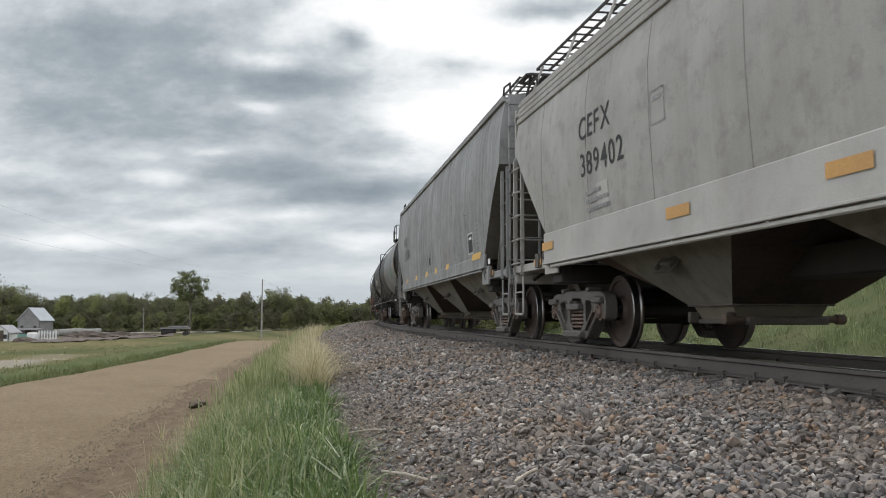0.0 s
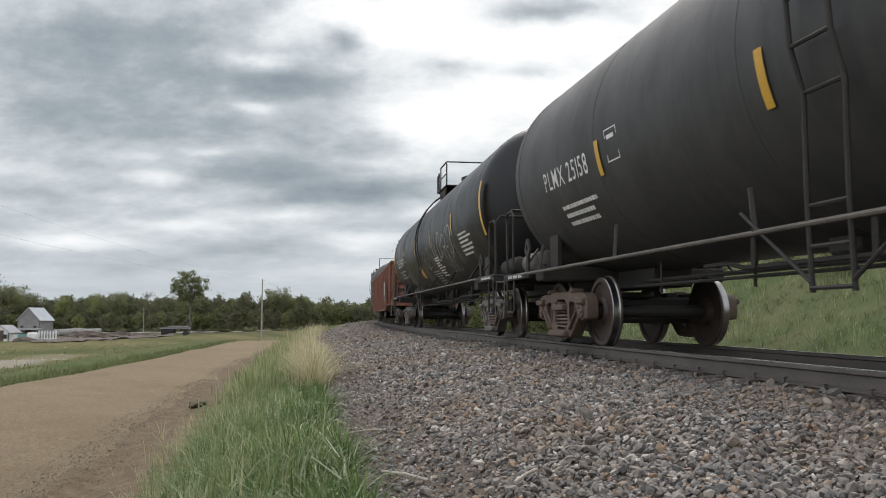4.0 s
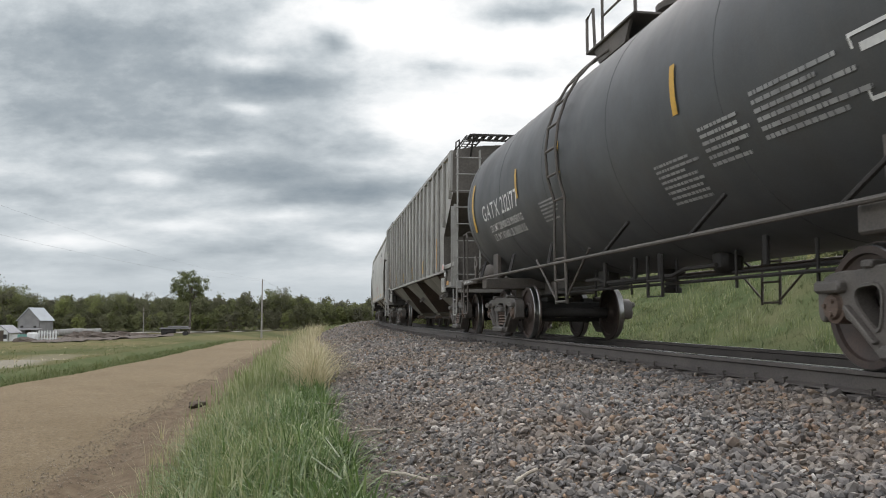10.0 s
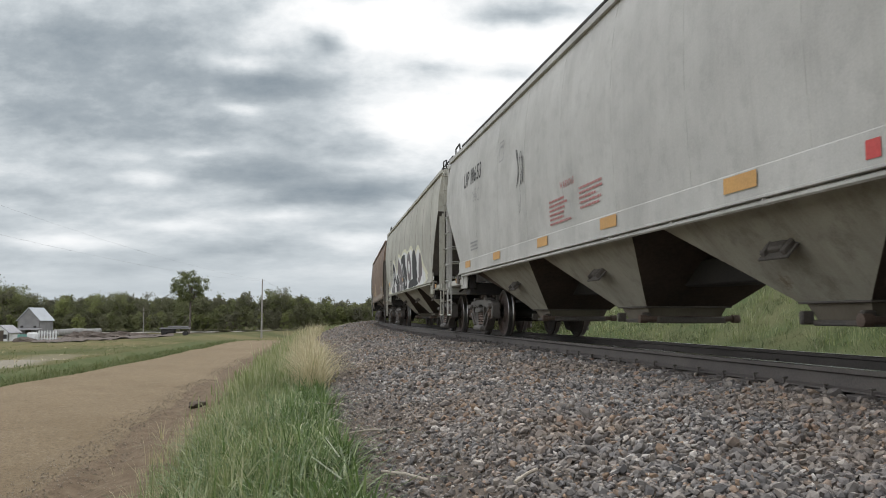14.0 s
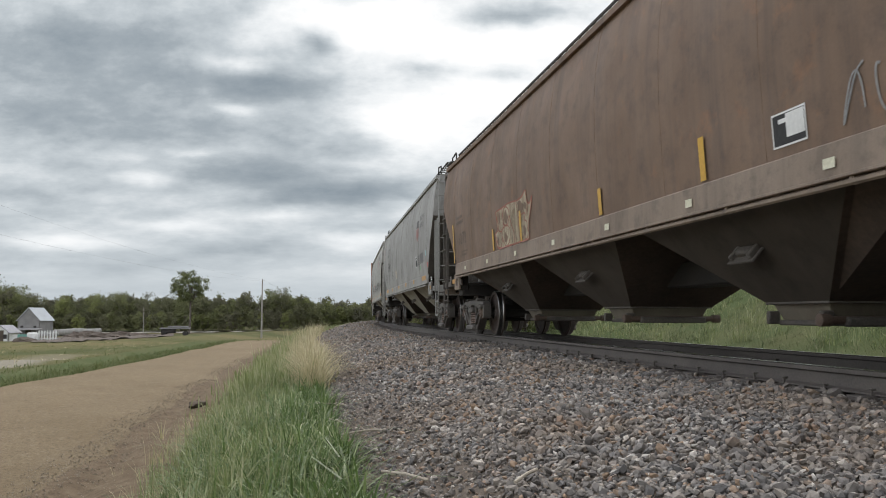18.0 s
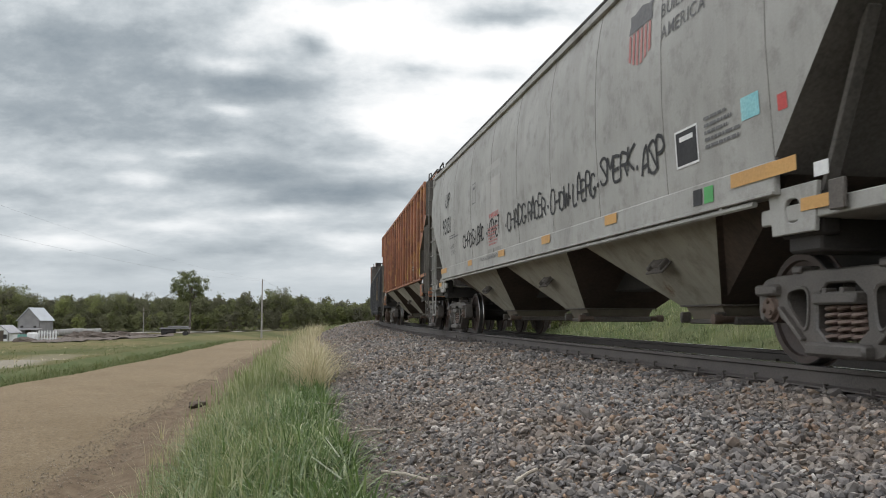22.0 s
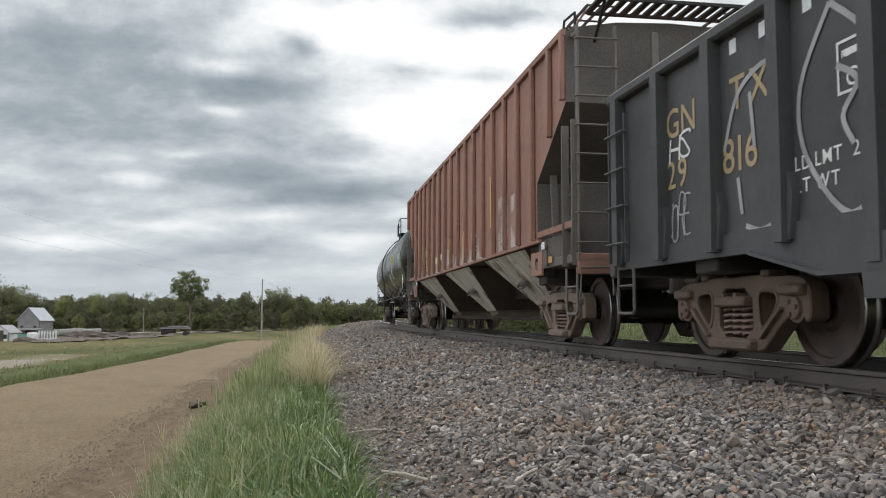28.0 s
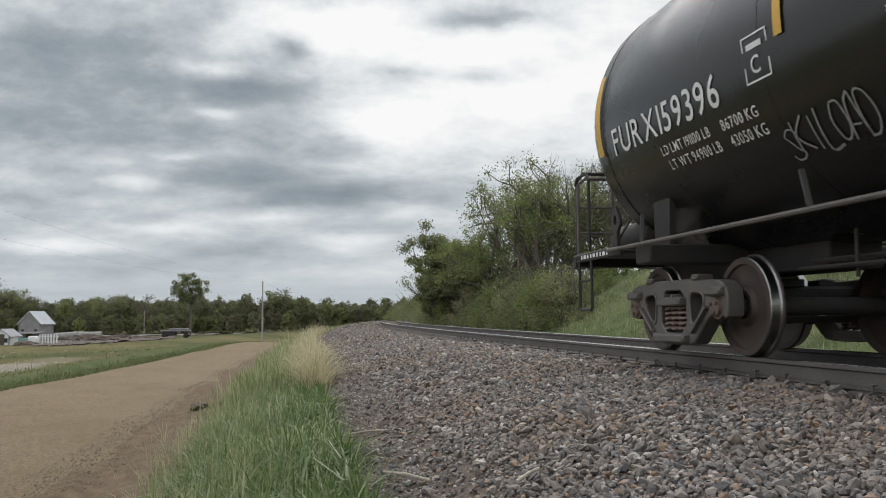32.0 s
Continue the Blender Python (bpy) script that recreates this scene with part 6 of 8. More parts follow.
tagged(blades("grass", 24000, near_s(1.5, 16), lambda n: -5.42 + 0.32 * rng.normal(0, 0.7, n), lambda n: rng.gamma(9, 0.024, n), 0.007, BLADE_PALE, 0.8, tuft=14, along=lambda S: 0.2 * np.clip((9 - S) / 6, 0, 1)), "pale seeding grass along the road bank", "grass", kind="stuff")
tagged(blades("grass", 2600, near_s(19, 60, 1.3), lambda n: -4.85 + 0.28 * rng.normal(0, 0.6, n), lambda n: rng.gamma(14, 0.036, n), 0.010, BLADE_DRY, 0.9, tuft=10), "tall dry straw-coloured grass on the verge", "grass", kind="stuff")
tagged(blades("grass", 4200, near_s(11.5, 20, 1.0), lambda n: -4.6 + 0.13 * rng.normal(0, 0.6, n), lambda n: rng.gamma(12, 0.036, n), 0.011, BLADE_DRY, 1.6, tuft=13, spread=0.08), "tall dry straw-coloured grass on the verge", "grass", kind="stuff")
tagged(blades("grass", 11000, near_s(12, 110, 1.4), lambda n: -5.4 + 0.45 * rng.normal(0, 0.6, n), lambda n: rng.gamma(10, 0.034, n), 0.018, BLADE_PALE, 0.5), "pale seeding grass along the road bank", "grass", kind="stuff")
tagged(blades("grass", 20000, near_s(2, 80, 1.5), lambda n: rng.normal(0, 0.42, n), lambda n: rng.gamma(8, 0.020, n), 0.016, VERGE, 1.5, tuft=8, spread=0.12, along=lambda S: road_left(S) - 0.55), "short green grass beside the gravel road", "grass", kind="stuff")
tagged(blades("grass", 14000, near_s(8, 105, 1.2), lambda n: -12.8 - 34 * rng.random(n) ** 1.4, lambda n: rng.gamma(7, 0.013, n), 0.03, VERGE, 1.6, tuft=7, spread=0.4), "short tufty grass of the field", "grass", kind="stuff")
tagged(blades("grass", 1500, near_s(8, 90, 1.2), lambda n: -14.5 - 18 * rng.random(n) ** 1.3, lambda n: rng.gamma(7, 0.012, n), 0.025, BLADE_DRY, 1.6, tuft=10, spread=0.6), "dry tufts in the field", "grass", kind="stuff")
BANK_GRASS = "rank green grass on the railway bank"
tagged(blades("grass", 52000, near_s(-5, 50, 1.4), lambda n: 3.3 + 7.5 * rng.random(n) ** 1.25, lambda n: rng.gamma(7, 0.02, n), 0.010, BLADE2, 1.8, tuft=13, spread=0.13), BANK_GRASS, "grass", kind="stuff")
tagged(blades("grass", 20000, near_s(-5, 40, 1.4), lambda n: 2.9 + 1.6 * rng.random(n), lambda n: rng.gamma(8, 0.018, n), 0.010, BLADE, 1.6, tuft=16, spread=0.12), "bright short grass at the foot of the bank", "grass", kind="stuff")
tagged(blades("grass", 24000, near_s(-4, 50, 1.3), lambda n: 4.9 + 6 * rng.random(n) ** 1.2, lambda n: rng.gamma(9, 0.03, n), 0.009, BLADE_PALE, 1.0, tuft=18, spread=0.16), "dry stalks among the grass on the bank", "grass", kind="stuff")
tagged(blades("grass", 900, near_s(2, 12, 1.0), lambda n: -5.85 + 0.3 * rng.normal(0, 0.8, n), lambda n: rng.gamma(6, 0.03, n), 0.006, BLADE_DRY, 0.9, tuft=9), "scattered dry stalks on the dirt bank", "grass", kind="stuff")


def leaf_cloud(centres, sizes, per, leaf, rgen, flat=0.8):
    """Small leaf faces round clump centres; returns vertices and faces."""
    V, F = [], []
    n = len(centres) * per
    c = np.repeat(np.array(centres), per, 0) + rgen.normal(size=(n, 3)) * np.repeat(np.array(sizes), per)[:, None] * (0.55, 0.55, 0.55 * flat)
    a, b2 = rgen.normal(size=(n, 3)), rgen.normal(size=(n, 3))
    a /= np.linalg.norm(a, axis=1)[:, None]
    b2 -= a * (a * b2).sum(1)[:, None]
    b2 /= np.linalg.norm(b2, axis=1)[:, None]
    k = leaf * rgen.uniform(0.6, 1.35, (n, 1))
    V = np.stack([c - a * k, c + b2 * k * 0.55, c + a * k, c - b2 * k * 0.55], 1).reshape(-1, 3)
    F = (np.arange(n)[:, None] * 4 + [0, 1, 2, 3])
    return V, F


def at_px(px, depth):
    return (px - 784) / 1495.6 * depth, depth


def grow(g, tips, p, d, length, r, level, rgen, up=0.12):
    """A limb that bends, tapers and forks."""
    pts, q, dd = [p], Vector(p), Vector(d).normalized()
    for k in range(4):
        dd = (dd + Vector(rgen.normal(size=3)) * 0.16 + Vector((0, 0, up))).normalized()
        q = q + dd * length / 4
        pts.append(q.copy())
    seg = len(pts)
    for i in range(seg - 1):
        rr = r * (1 - 0.5 * i / seg)
        g.tube([pts[i], pts[i + 1]], rr, 6 if level < 2 else 4, cap=False)
    if level >= 3:
        tips.append(q[:])
        return
    for k in range(3 if level else 4):
        f = rgen.integers(2, 5) if level else rgen.integers(1, 5)
        nd = (dd + Vector(rgen.normal(size=3)) * (0.75 if level else 0.6)).normalized()
        grow(g, tips, pts[f], nd, length * rgen.uniform(0.55, 0.8), r * 0.55, level + 1, rgen, up)
    tips.append(q[:])


def tree(x, y, height, seed, label, leaf=LEAF, per=26, lsize=0.16, lean=(0, 0), bare=False, spread=0.5, name="tree"):
    rgen = np.random.default_rng(seed)
    t = thing(name, label, "tree", "trees beside the track", pose(x, y, gz(x, y) - 0.1))
    g, tips = Geo(), []
    grow(g, tips, (0, 0, 0), (lean[0], lean[1], 1), height * 0.42, height * 0.022, 0, rgen, 0.12)
    for k in range(3):
        a = rgen.uniform(0, 6.28)
        grow(g, tips, (0, 0, height * 0.12), (math.cos(a) * spread + lean[0], math.sin(a) * spread + lean[1], 0.8), height * 0.34, height * 0.015, 1, rgen, 0.14)
    part("trunk", g, BARK, t)
    if bare:
        gt = Geo()
        for p in tips:
            for k in range(7):
                d = Vector(rgen.normal(size=3)) * 0.35 * height * 0.12 + Vector((0, 0, 0.35))
                gt.tube([p, Vector(p) + d * 0.5 + Vector(rgen.normal(size=3)) * 0.05, Vector(p) + d], 0.008, 3, cap=False)
        part("twig_crown", gt, TWIG, t)["kind"] = "stuff"
    V, F = leaf_cloud(tips, np.full(len(tips), height * 0.055), 16 if bare else per, lsize, rgen)
    me = bpy.data.meshes.new("crown")
    me.from_pydata(V.tolist(), [], F.tolist())
    me.materials.append(leaf)
    part("crown", me, None, t)
    return t


def shrub(x, y, height, wide, seed, label, leaf=LEAF, dens=1.0):
    rgen = np.random.default_rng(seed)
    t = thing("shrub", label, "shrub", "shrubs on the bank", pose(x, y, gz(x, y) - 0.05))
    g = Geo()
    cs = []
    for k in range(7):
        a = rgen.uniform(0, 6.28)
        top = Vector((math.cos(a) * wide * 0.45 * rgen.random(), math.sin(a) * wide * 0.45 * rgen.random(), height * rgen.uniform(0.6, 0.95)))
        g.tube([(0, 0, 0), top * 0.5 + Vector((0.1, 0, 0.1)), top], 0.02, 4, cap=False)
    part("woody_base", g, BARK, t)
    n = int(46 * dens)
    for k in range(n):
        a, rr, zz = rgen.uniform(0, 6.28), wide * 0.5 * math.sqrt(rgen.random()), rgen.random()
        cs.append((math.cos(a) * rr * (1 - 0.5 * zz * zz), math.sin(a) * rr * (1 - 0.5 * zz * zz), height * (0.05 + 0.85 * zz * (1 - 0.45 * (rr / wide * 2) ** 2))))
    V, F = leaf_cloud(cs, np.full(n, 0.15 * height ** 0.7 + 0.05), 95, 0.05, rgen, 1.0)
    me = bpy.data.meshes.new("foliage")
    me.from_pydata(V.tolist(), [], F.tolist())
    me.materials.append(leaf)
    part("foliage", me, None, t)
    return t


for px, d, h, seed, kind in ((806, 58, 7.8, 3, "lean"), (772, 66, 3.4, 15, "bare"), (868, 50, 7.6, 4, "leaf"), (925, 46, 8.8, 5, "leaf"), (968, 44, 8.4, 6, "leaf"), (1010, 46, 9.2, 7, "leaf"), (835, 54, 7.2, 16, "leaf"), (790, 57, 7.4, 17, "dense"), (765, 62, 5.6, 18, "dense"), (815, 54, 6.4, 19, "dense"),
                             (950, 52, 9.2, 11, "leaf"), (1052, 50, 8.0, 8, "bare"), (1090, 47, 7.4, 9, "bare"), (1135, 49, 7.4, 10, "bare"), (1190, 52, 7.0, 12, "bare"), (1000, 55, 8.6, 13, "bare"), (905, 52, 7.4, 14, "bare")):
    x, y = at_px(px, d)
    if kind == "bare":
        tree(x, y, h, seed, "almost bare grey-brown tree on the bank", bare=True, lsize=0.07)
    else:
        tree(x, y, h, seed, "spring tree with small new green leaves", LEAF if seed % 2 else LEAF_Y, 190 if kind == "dense" else 100, 0.075 if kind == "dense" else 0.06, (-0.35, 0) if kind == "lean" else (0, 0))
for k, (px, d, h, w) in enumerate(((700, 118, 2.2, 5), (712, 104, 2.6, 5), (724, 96, 3.0, 5), (738, 84, 3.2, 5), (752, 76, 3.4, 4.5), (768, 70, 3.2, 4), (786, 62, 3.2, 4), (808, 56, 3.0, 3.6), (830, 50, 2.8, 3.2),
                                   (856, 46, 2.6, 3.0), (880, 43, 3.0, 3.0), (905, 41, 2.6, 2.8), (930, 38, 2.9, 2.8), (960, 36, 2.9, 2.8), (990, 35, 2.8, 2.6), (1018, 36, 2.3, 2.4), (868, 52, 3.6, 3.4), (915, 47, 3.6, 3.2), (965, 44, 3.6, 3.2), (1045, 41, 2.4, 2.6), (780, 78, 4.2, 5), (745, 98, 4.0, 6), (1090, 44, 1.6, 2.4))):
    x, y = at_px(px, d)
    shrub(x, y, h, w, 40 + k, ("green leafy shrub on the railway bank", "yellowish green shrub on the railway bank", "dull olive shrub on the railway bank")[k % 3], (LEAF, LEAF_Y, LEAF_FAR)[k % 3])
# scrub on the slope that the cars pass, seen below them
for k, (s, o, h, w) in enumerate(((2.0, 8.6, 1.2, 2.0), (5.5, 9.5, 1.5, 2.6), (-1.5, 9.6, 1.4, 2.4), (9.5, 10.5, 1.3, 2.6), (0.3, 11.2, 1.8, 2.8), (3.8, 11.4, 1.6, 2.8), (7.6, 11.8, 1.7, 3.0), (12.5, 9.4, 1.1, 2.2), (16, 10.6, 1.4, 2.6), (20, 9.6, 1.3, 2.6), (-3.5, 8.4, 1.1, 1.8), (24.5, 10.4, 1.6, 3.0), (29, 9.8, 1.6, 3.0))):
    x, y = on_track(s, o)
    shrub(x, y, h, w, 90 + k, "low olive shrub in the grass of the bank", LEAF_FAR, 0.8)

# lone tree in the valley, and the woods behind
x, y = at_px(337, 215)
lone = thing("tree", "tall lone tree with a dense dark crown", "tree", m=pose(x, y, gz(x, y) - 0.1))
rgen = np.random.default_rng(21)
gt = Geo().tube([(0, 0, 0), (0.2, 0, 4), (0.1, 0, 8), (0.4, 0, 12)], 0.24, 8)
cs = []
for k in range(66):
    a, e2, rr = rgen.uniform(0, 6.28), rgen.uniform(-1, 1), rgen.uniform(0.45, 1.0)
    cs.append((-0.3 + 4.5 * rr * math.cos(a) * math.sqrt(1 - e2 * e2), 4.0 * rr * math.sin(a) * math.sqrt(1 - e2 * e2), 12.4 + 4.3 * rr * e2))
    if k % 6 == 0:
        gt.tube([(0.2, 0, 7 + 0.06 * k), (cs[-1][0] * 0.6, cs[-1][1] * 0.6, cs[-1][2] - 1.5), cs[-1]], 0.1, 5)
part("trunk", gt, BARK, lone)
V, F = leaf_cloud(cs, np.full(len(cs), 0.75), 90, 0.22, rgen, 1.0)
me = bpy.data.meshes.new("crown")
me.from_pydata(V.tolist(), [], F.tolist())
me.materials.append(LEAF)
part("crown", me, None, lone)


def woods(name, label, px0, px1, d0, d1, n, h_of, seed, leaf_size):
    """Far woods: crowns of many leaf faces on thin trunks, one sheet of stuff."""
    rgen = np.random.default_rng(seed)
    Vs, Fs, Ms, base = [], [], [], 0
    for i in range(n):
        px, d = rgen.uniform(px0, px1), rgen.uniform(d0, d1)
        x, y = at_px(px, d)
        z0, h = gz(x, y), h_of(px) * (rgen.uniform(0.72, 1.0) + 0.16 * (rgen.random() < 0.12))
        k = 20
        th = rgen.uniform(0, 6.28, k)
        zz = rgen.random(k) ** 0.7
        rr = h * 0.30 * np.sqrt(rgen.random(k)) * np.sqrt(1.08 - zz ** 2)
        cs = np.stack([x + np.cos(th) * rr, y + np.sin(th) * rr, z0 + h * (0.12 + 0.84 * zz)], 1)
        V, F = leaf_cloud(cs, np.full(k, h * 0.08), 36, leaf_size * rgen.uniform(0.8, 1.2), rgen, 1.0)
        Vs.append(V), Fs.append(F + base), Ms.append(np.full(len(V), rgen.beta(1.6, 1.8)) + 0.12 * np.repeat(rgen.random(len(F)) - 0.5, 4))
        base += len(V)
    me = bpy.data.meshes.new(name)
    me.from_pydata(np.concatenate(Vs).tolist(), [], np.concatenate(Fs).tolist())
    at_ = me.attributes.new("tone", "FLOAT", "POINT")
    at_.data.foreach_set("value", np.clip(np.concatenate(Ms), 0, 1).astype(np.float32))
    me.materials.append(HAZED_WOOD_LEAF)
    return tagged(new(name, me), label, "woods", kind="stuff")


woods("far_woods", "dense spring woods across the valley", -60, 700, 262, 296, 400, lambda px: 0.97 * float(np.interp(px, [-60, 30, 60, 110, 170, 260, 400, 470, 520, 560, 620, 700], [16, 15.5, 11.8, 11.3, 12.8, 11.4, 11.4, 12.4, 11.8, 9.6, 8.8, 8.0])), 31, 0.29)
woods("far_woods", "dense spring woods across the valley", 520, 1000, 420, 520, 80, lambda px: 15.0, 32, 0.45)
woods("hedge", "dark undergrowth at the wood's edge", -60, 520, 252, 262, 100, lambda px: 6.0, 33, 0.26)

# ---- farm in the valley ----
GREYWOOD = surface("weathered_boards", (0.17, 0.165, 0.16), (0.25, 0.24, 0.235), 0.85, 0, 0.7, 12, 0.3)
TIN = surface("pale_tin_roof", (0.5, 0.53, 0.55), (0.4, 0.42, 0.44), 0.4, 0.2, 0.5, 12, 0.1)
WHITEW = surface("white_siding", (0.68, 0.68, 0.66), (0.55, 0.55, 0.53), 0.6, 0, 0.8, 14, 0.1)
GREYROOF = surface("grey_shingles", (0.24, 0.24, 0.25), (0.32, 0.32, 0.33), 0.85, 0, 0.8, 14, 0.2)
BALE = surface("wrapped_hay_bale", (0.30, 0.29, 0.27), (0.19, 0.18, 0.16), 0.5, 0, 1.0, 10, 0.2)
DIRT = surface("dark_earth", (0.055, 0.042, 0.034), (0.10, 0.078, 0.06), 0.95, 0, 0.8, 8, 0.5)
POLE = surface("weathered_pole", (0.33, 0.31, 0.28), (0.24, 0.22, 0.2), 0.85, 0, 1, 20, 0.2)
TEAL = surface("teal_panel", (0.10, 0.25, 0.22), (0.14, 0.3, 0.26), 0.6, 0, 1, 20, 0.1)


def farm_house(name, label, px, d, w, l, eave, ridge, turn, wall, roof, door=True):
    x, y = at_px(px, d)
    t = thing(name, label, "building", m=pose(x, y, gz(x, y) - 0.1, 0, 0, turn))
    g = Geo()
    hw, hl = w / 2, l / 2
    for sg in (-1, 1):
        g.box((sg * (hw - 0.08), 0, eave / 2), (0.16, l, eave), 0, 0.01)
    for sg in (-1, 1):
        v0 = len(g.v)
        y0, y1 = sg * hl, sg * (hl - 0.16)
        for yy in (y0, y1):
            for xx, zz in ((-hw, 0), (hw, 0), (hw, eave), (0, ridge), (-hw, eave)):
                g.v.append((xx, yy, zz))
        g.face([v0, v0 + 1, v0 + 2, v0 + 3, v0 + 4]), g.face([v0 + 9, v0 + 8, v0 + 7, v0 + 6, v0 + 5])
        for i in range(5):
            j = (i + 1) % 5
            g.face([v0 + i, v0 + j, v0 + 5 + j, v0 + 5 + i])
    part("wall", g, wall, t)
    for sg in (-1, 1):
        a, b2 = Vector((0, 0, ridge + 0.06)), Vector((sg * (hw + 0.35), 0, eave - 0.35 * (ridge - eave) / hw + 0.06))
        part("roof", Geo().bar(a, b2, l + 0.5, 0.12, up=(0, 0, 1)), roof, t)
    if door:
        part("door", Geo().box((0, -hl - 0.03, 1.1), (1.4, 0.06, 2.2), 0, 0.01), DIRT, t)
        for xx in (-w * 0.3, w * 0.3):
            part("window", Geo().box((xx, -hl - 0.03, eave * 0.55), (0.7, 0.06, 0.8), 0, 0.01), STEEL_DK, t)
    return t


barn = farm_house("barn", "grey weathered barn with a pale tin roof", 66, 205, 5.5, 5.8, 4.1, 6.9, -6, GREYWOOD, TIN)
part("lean_to", Geo().box((0.6, -4.3, 1.9), (6.6, 2.6, 0.1), 0, 0.02, Matrix.Rotation(radians(9), 3, "X")).box((-2.4, -5.3, 0.85), (0.15, 0.15, 1.7)).box((3.5, -5.3, 0.85), (0.15, 0.15, 1.7)), GREYWOOD, barn)
farm_house("shed", "small white shed with a grey roof", 14, 160, 3.2, 4.2, 1.9, 3.1, 0, WHITEW, GREYROOF)
x, y = at_px(90, 141)
pen = thing("slat_fence", "short white slatted fence by the barn", "fence", m=pose(x, y, gz(x, y), 0, 0, 4))
for k in range(7):
    part("slat", Geo().box((-1.6 + 0.46 * k, 0, 0.9), (0.24, 0.05, 1.8), 0, 0.01), WHITEW, pen)
part("rail", Geo().box((-0.2, 0.05, 0.5), (3.4, 0.05, 0.1)).box((-0.2, 0.05, 1.4), (3.4, 0.05, 0.1)), WHITEW, pen)
x, y = at_px(72, 140)
part("panel", Geo().box((-1.0, 0, 0.85), (1.6, 0.9, 1.3), 0, 0.3), WHITEW, tagged(thing("stock_tank", "white plastic stock tank by the fence", "tank", m=pose(x, y, gz(x, y))), ""))
x, y = at_px(47, 142)
part("panel", Geo().box((0, 0, 0.75), (2.3, 0.08, 0.9), 0, 0.01).box((-1.1, 0, 0.6), (0.1, 0.1, 1.2)).box((1.1, 0, 0.6), (0.1, 0.1, 1.2)), TEAL, thing("gate_panel", "faded teal gate panel by the barn", "gate", m=pose(x, y, gz(x, y))))
bale_me = Geo().lathe([(-0.75, 0.3), (-0.72, 0.75), (-0.6, 0.88), (0.6, 0.88), (0.72, 0.75), (0.75, 0.3)], 14, "x").mesh("bale", BALE)
for k in range(8):
    x, y = at_px(104 + k * 10.4, 205 + k * 0.4)
    ob = part("hay_bale", bale_me, None, None, at=pose(x, y, gz(x, y) + 0.86, 0, 0, 8 + 3 * (k % 3)))
    tagged(ob, "round hay bale wrapped in pale plastic", "hay bale", "row of hay bales")
for k, (px, d, w, h) in enumerate(((140, 168, 5, 1.3), (180, 160, 6, 1.2), (215, 165, 6, 1.2), (245, 158, 5, 0.9), (128, 152, 3, 1.1), (282, 146, 3.0, 0.5), (160, 176, 7, 1.5), (205, 150, 4, 0.7), (48, 139, 3.5, 0.7))):
    x, y = at_px(px, d)
    rgen = np.random.default_rng(60 + k)
    bm = bmesh.new()
    bmesh.ops.create_icosphere(bm, subdivisions=3, radius=1)
    for v in bm.verts:
        q = 1 + 0.35 * noise.noise(v.co * 2.3 + Vector((k * 7, 0, 0)))
        v.co = Vector((v.co.x * w / 2 * q, v.co.y * 1.4 * q, v.co.z * h * q))
    me = bpy.data.meshes.new("dirt_heap")
    bm.to_mesh(me)
    bm.free()
    me.materials.append(DIRT)
    tagged(new("dirt_heap", me), "dark heap of earth in the farmyard", "dirt heap", "heaps in the farmyard").matrix_basis = pose(x, y, gz(x, y))
x, y = at_px(312, 165)
wag = thing("farm_wagon", "low dark farm wagon parked in the field", "wagon", m=pose(x, y, gz(x, y), 0, 0, 6))
part("bed", Geo().box((0, 0, 1.45), (5.6, 2.0, 0.25), 0, 0.04).box((0.6, 0, 1.75), (3.6, 1.8, 0.3), 0, 0.1), GREYWOOD, wag)
part("chassis", Geo().box((-1.2, 0, 0.95), (2.6, 1.6, 0.8), 0, 0.1), STEEL_DK, wag)
for sx in (-2.0, 2.0):
    for sy in (-0.8, 0.8):
        part("wheel", Geo().lathe([(-0.12, 0.1), (-0.12, 0.42), (0.12, 0.42), (0.12, 0.1)], 16, "y", (sx, sy, 0.45)), STEEL_DK, wag)


def pole_thing(px, d, h, label, arm=True, r=0.13):
    x, y = at_px(px, d)
    t = thing("utility_pole", label, "utility pole", "poles along the road", pose(x, y, gz(x, y) - 0.2))
    part("pole", Geo().lathe([(0, r), (h, r * 0.62)], 10, "z"), POLE, t)
    if arm:
        part("crossarm", Geo().box((0, 0.1, h - 0.5), (1.8, 0.1, 0.12)), POLE, t)
        for sx in (-0.8, 0.8):
            part("insulator", Geo().lathe([(h - 0.44, 0.04), (h - 0.36, 0.07), (h - 0.3, 0.03)], 8, "z", (sx, 0.1, 0)), WHITE, t)
    return Vector((x, y, gz(x, y) - 0.2 + h))


top = pole_thing(464.5, 132, 9.4, "grey wooden utility pole in the field", False, 0.15)
pole_thing(256, 165, 6.0, "thin pale pole in the farmyard", False, 0.1)
p2 = pole_thing(568, 290, 11.0, "far wooden utility pole with a crossarm")
p3 = pole_thing(616, 330, 11.0, "far wooden utility pole with a crossarm")
pole_thing(660, 400, 9.0, "far wooden utility pole with a crossarm")
WIRE = surface("wire", (0.05, 0.05, 0.05), (0.09, 0.09, 0.09), 0.6, 0, 1, 10, 0.0)
wires = thing("power_line", "two thin power lines crossing the sky", "power line")
for k, dz in enumerate((0.0, 2.1)):
    a, b2 = top + Vector((0, 0, -0.1 - k * 0.2)), Vector((-33 - 3 * k, 33, 10.5 - dz))
    pts = [a.lerp(b2, i / 16) - Vector((0, 0, 5.0 * (i / 16) * (1 - i / 16))) for i in range(17)]
    part("wire", Geo().tube(pts, 0.0042, 4), WIRE, wires)
a = top
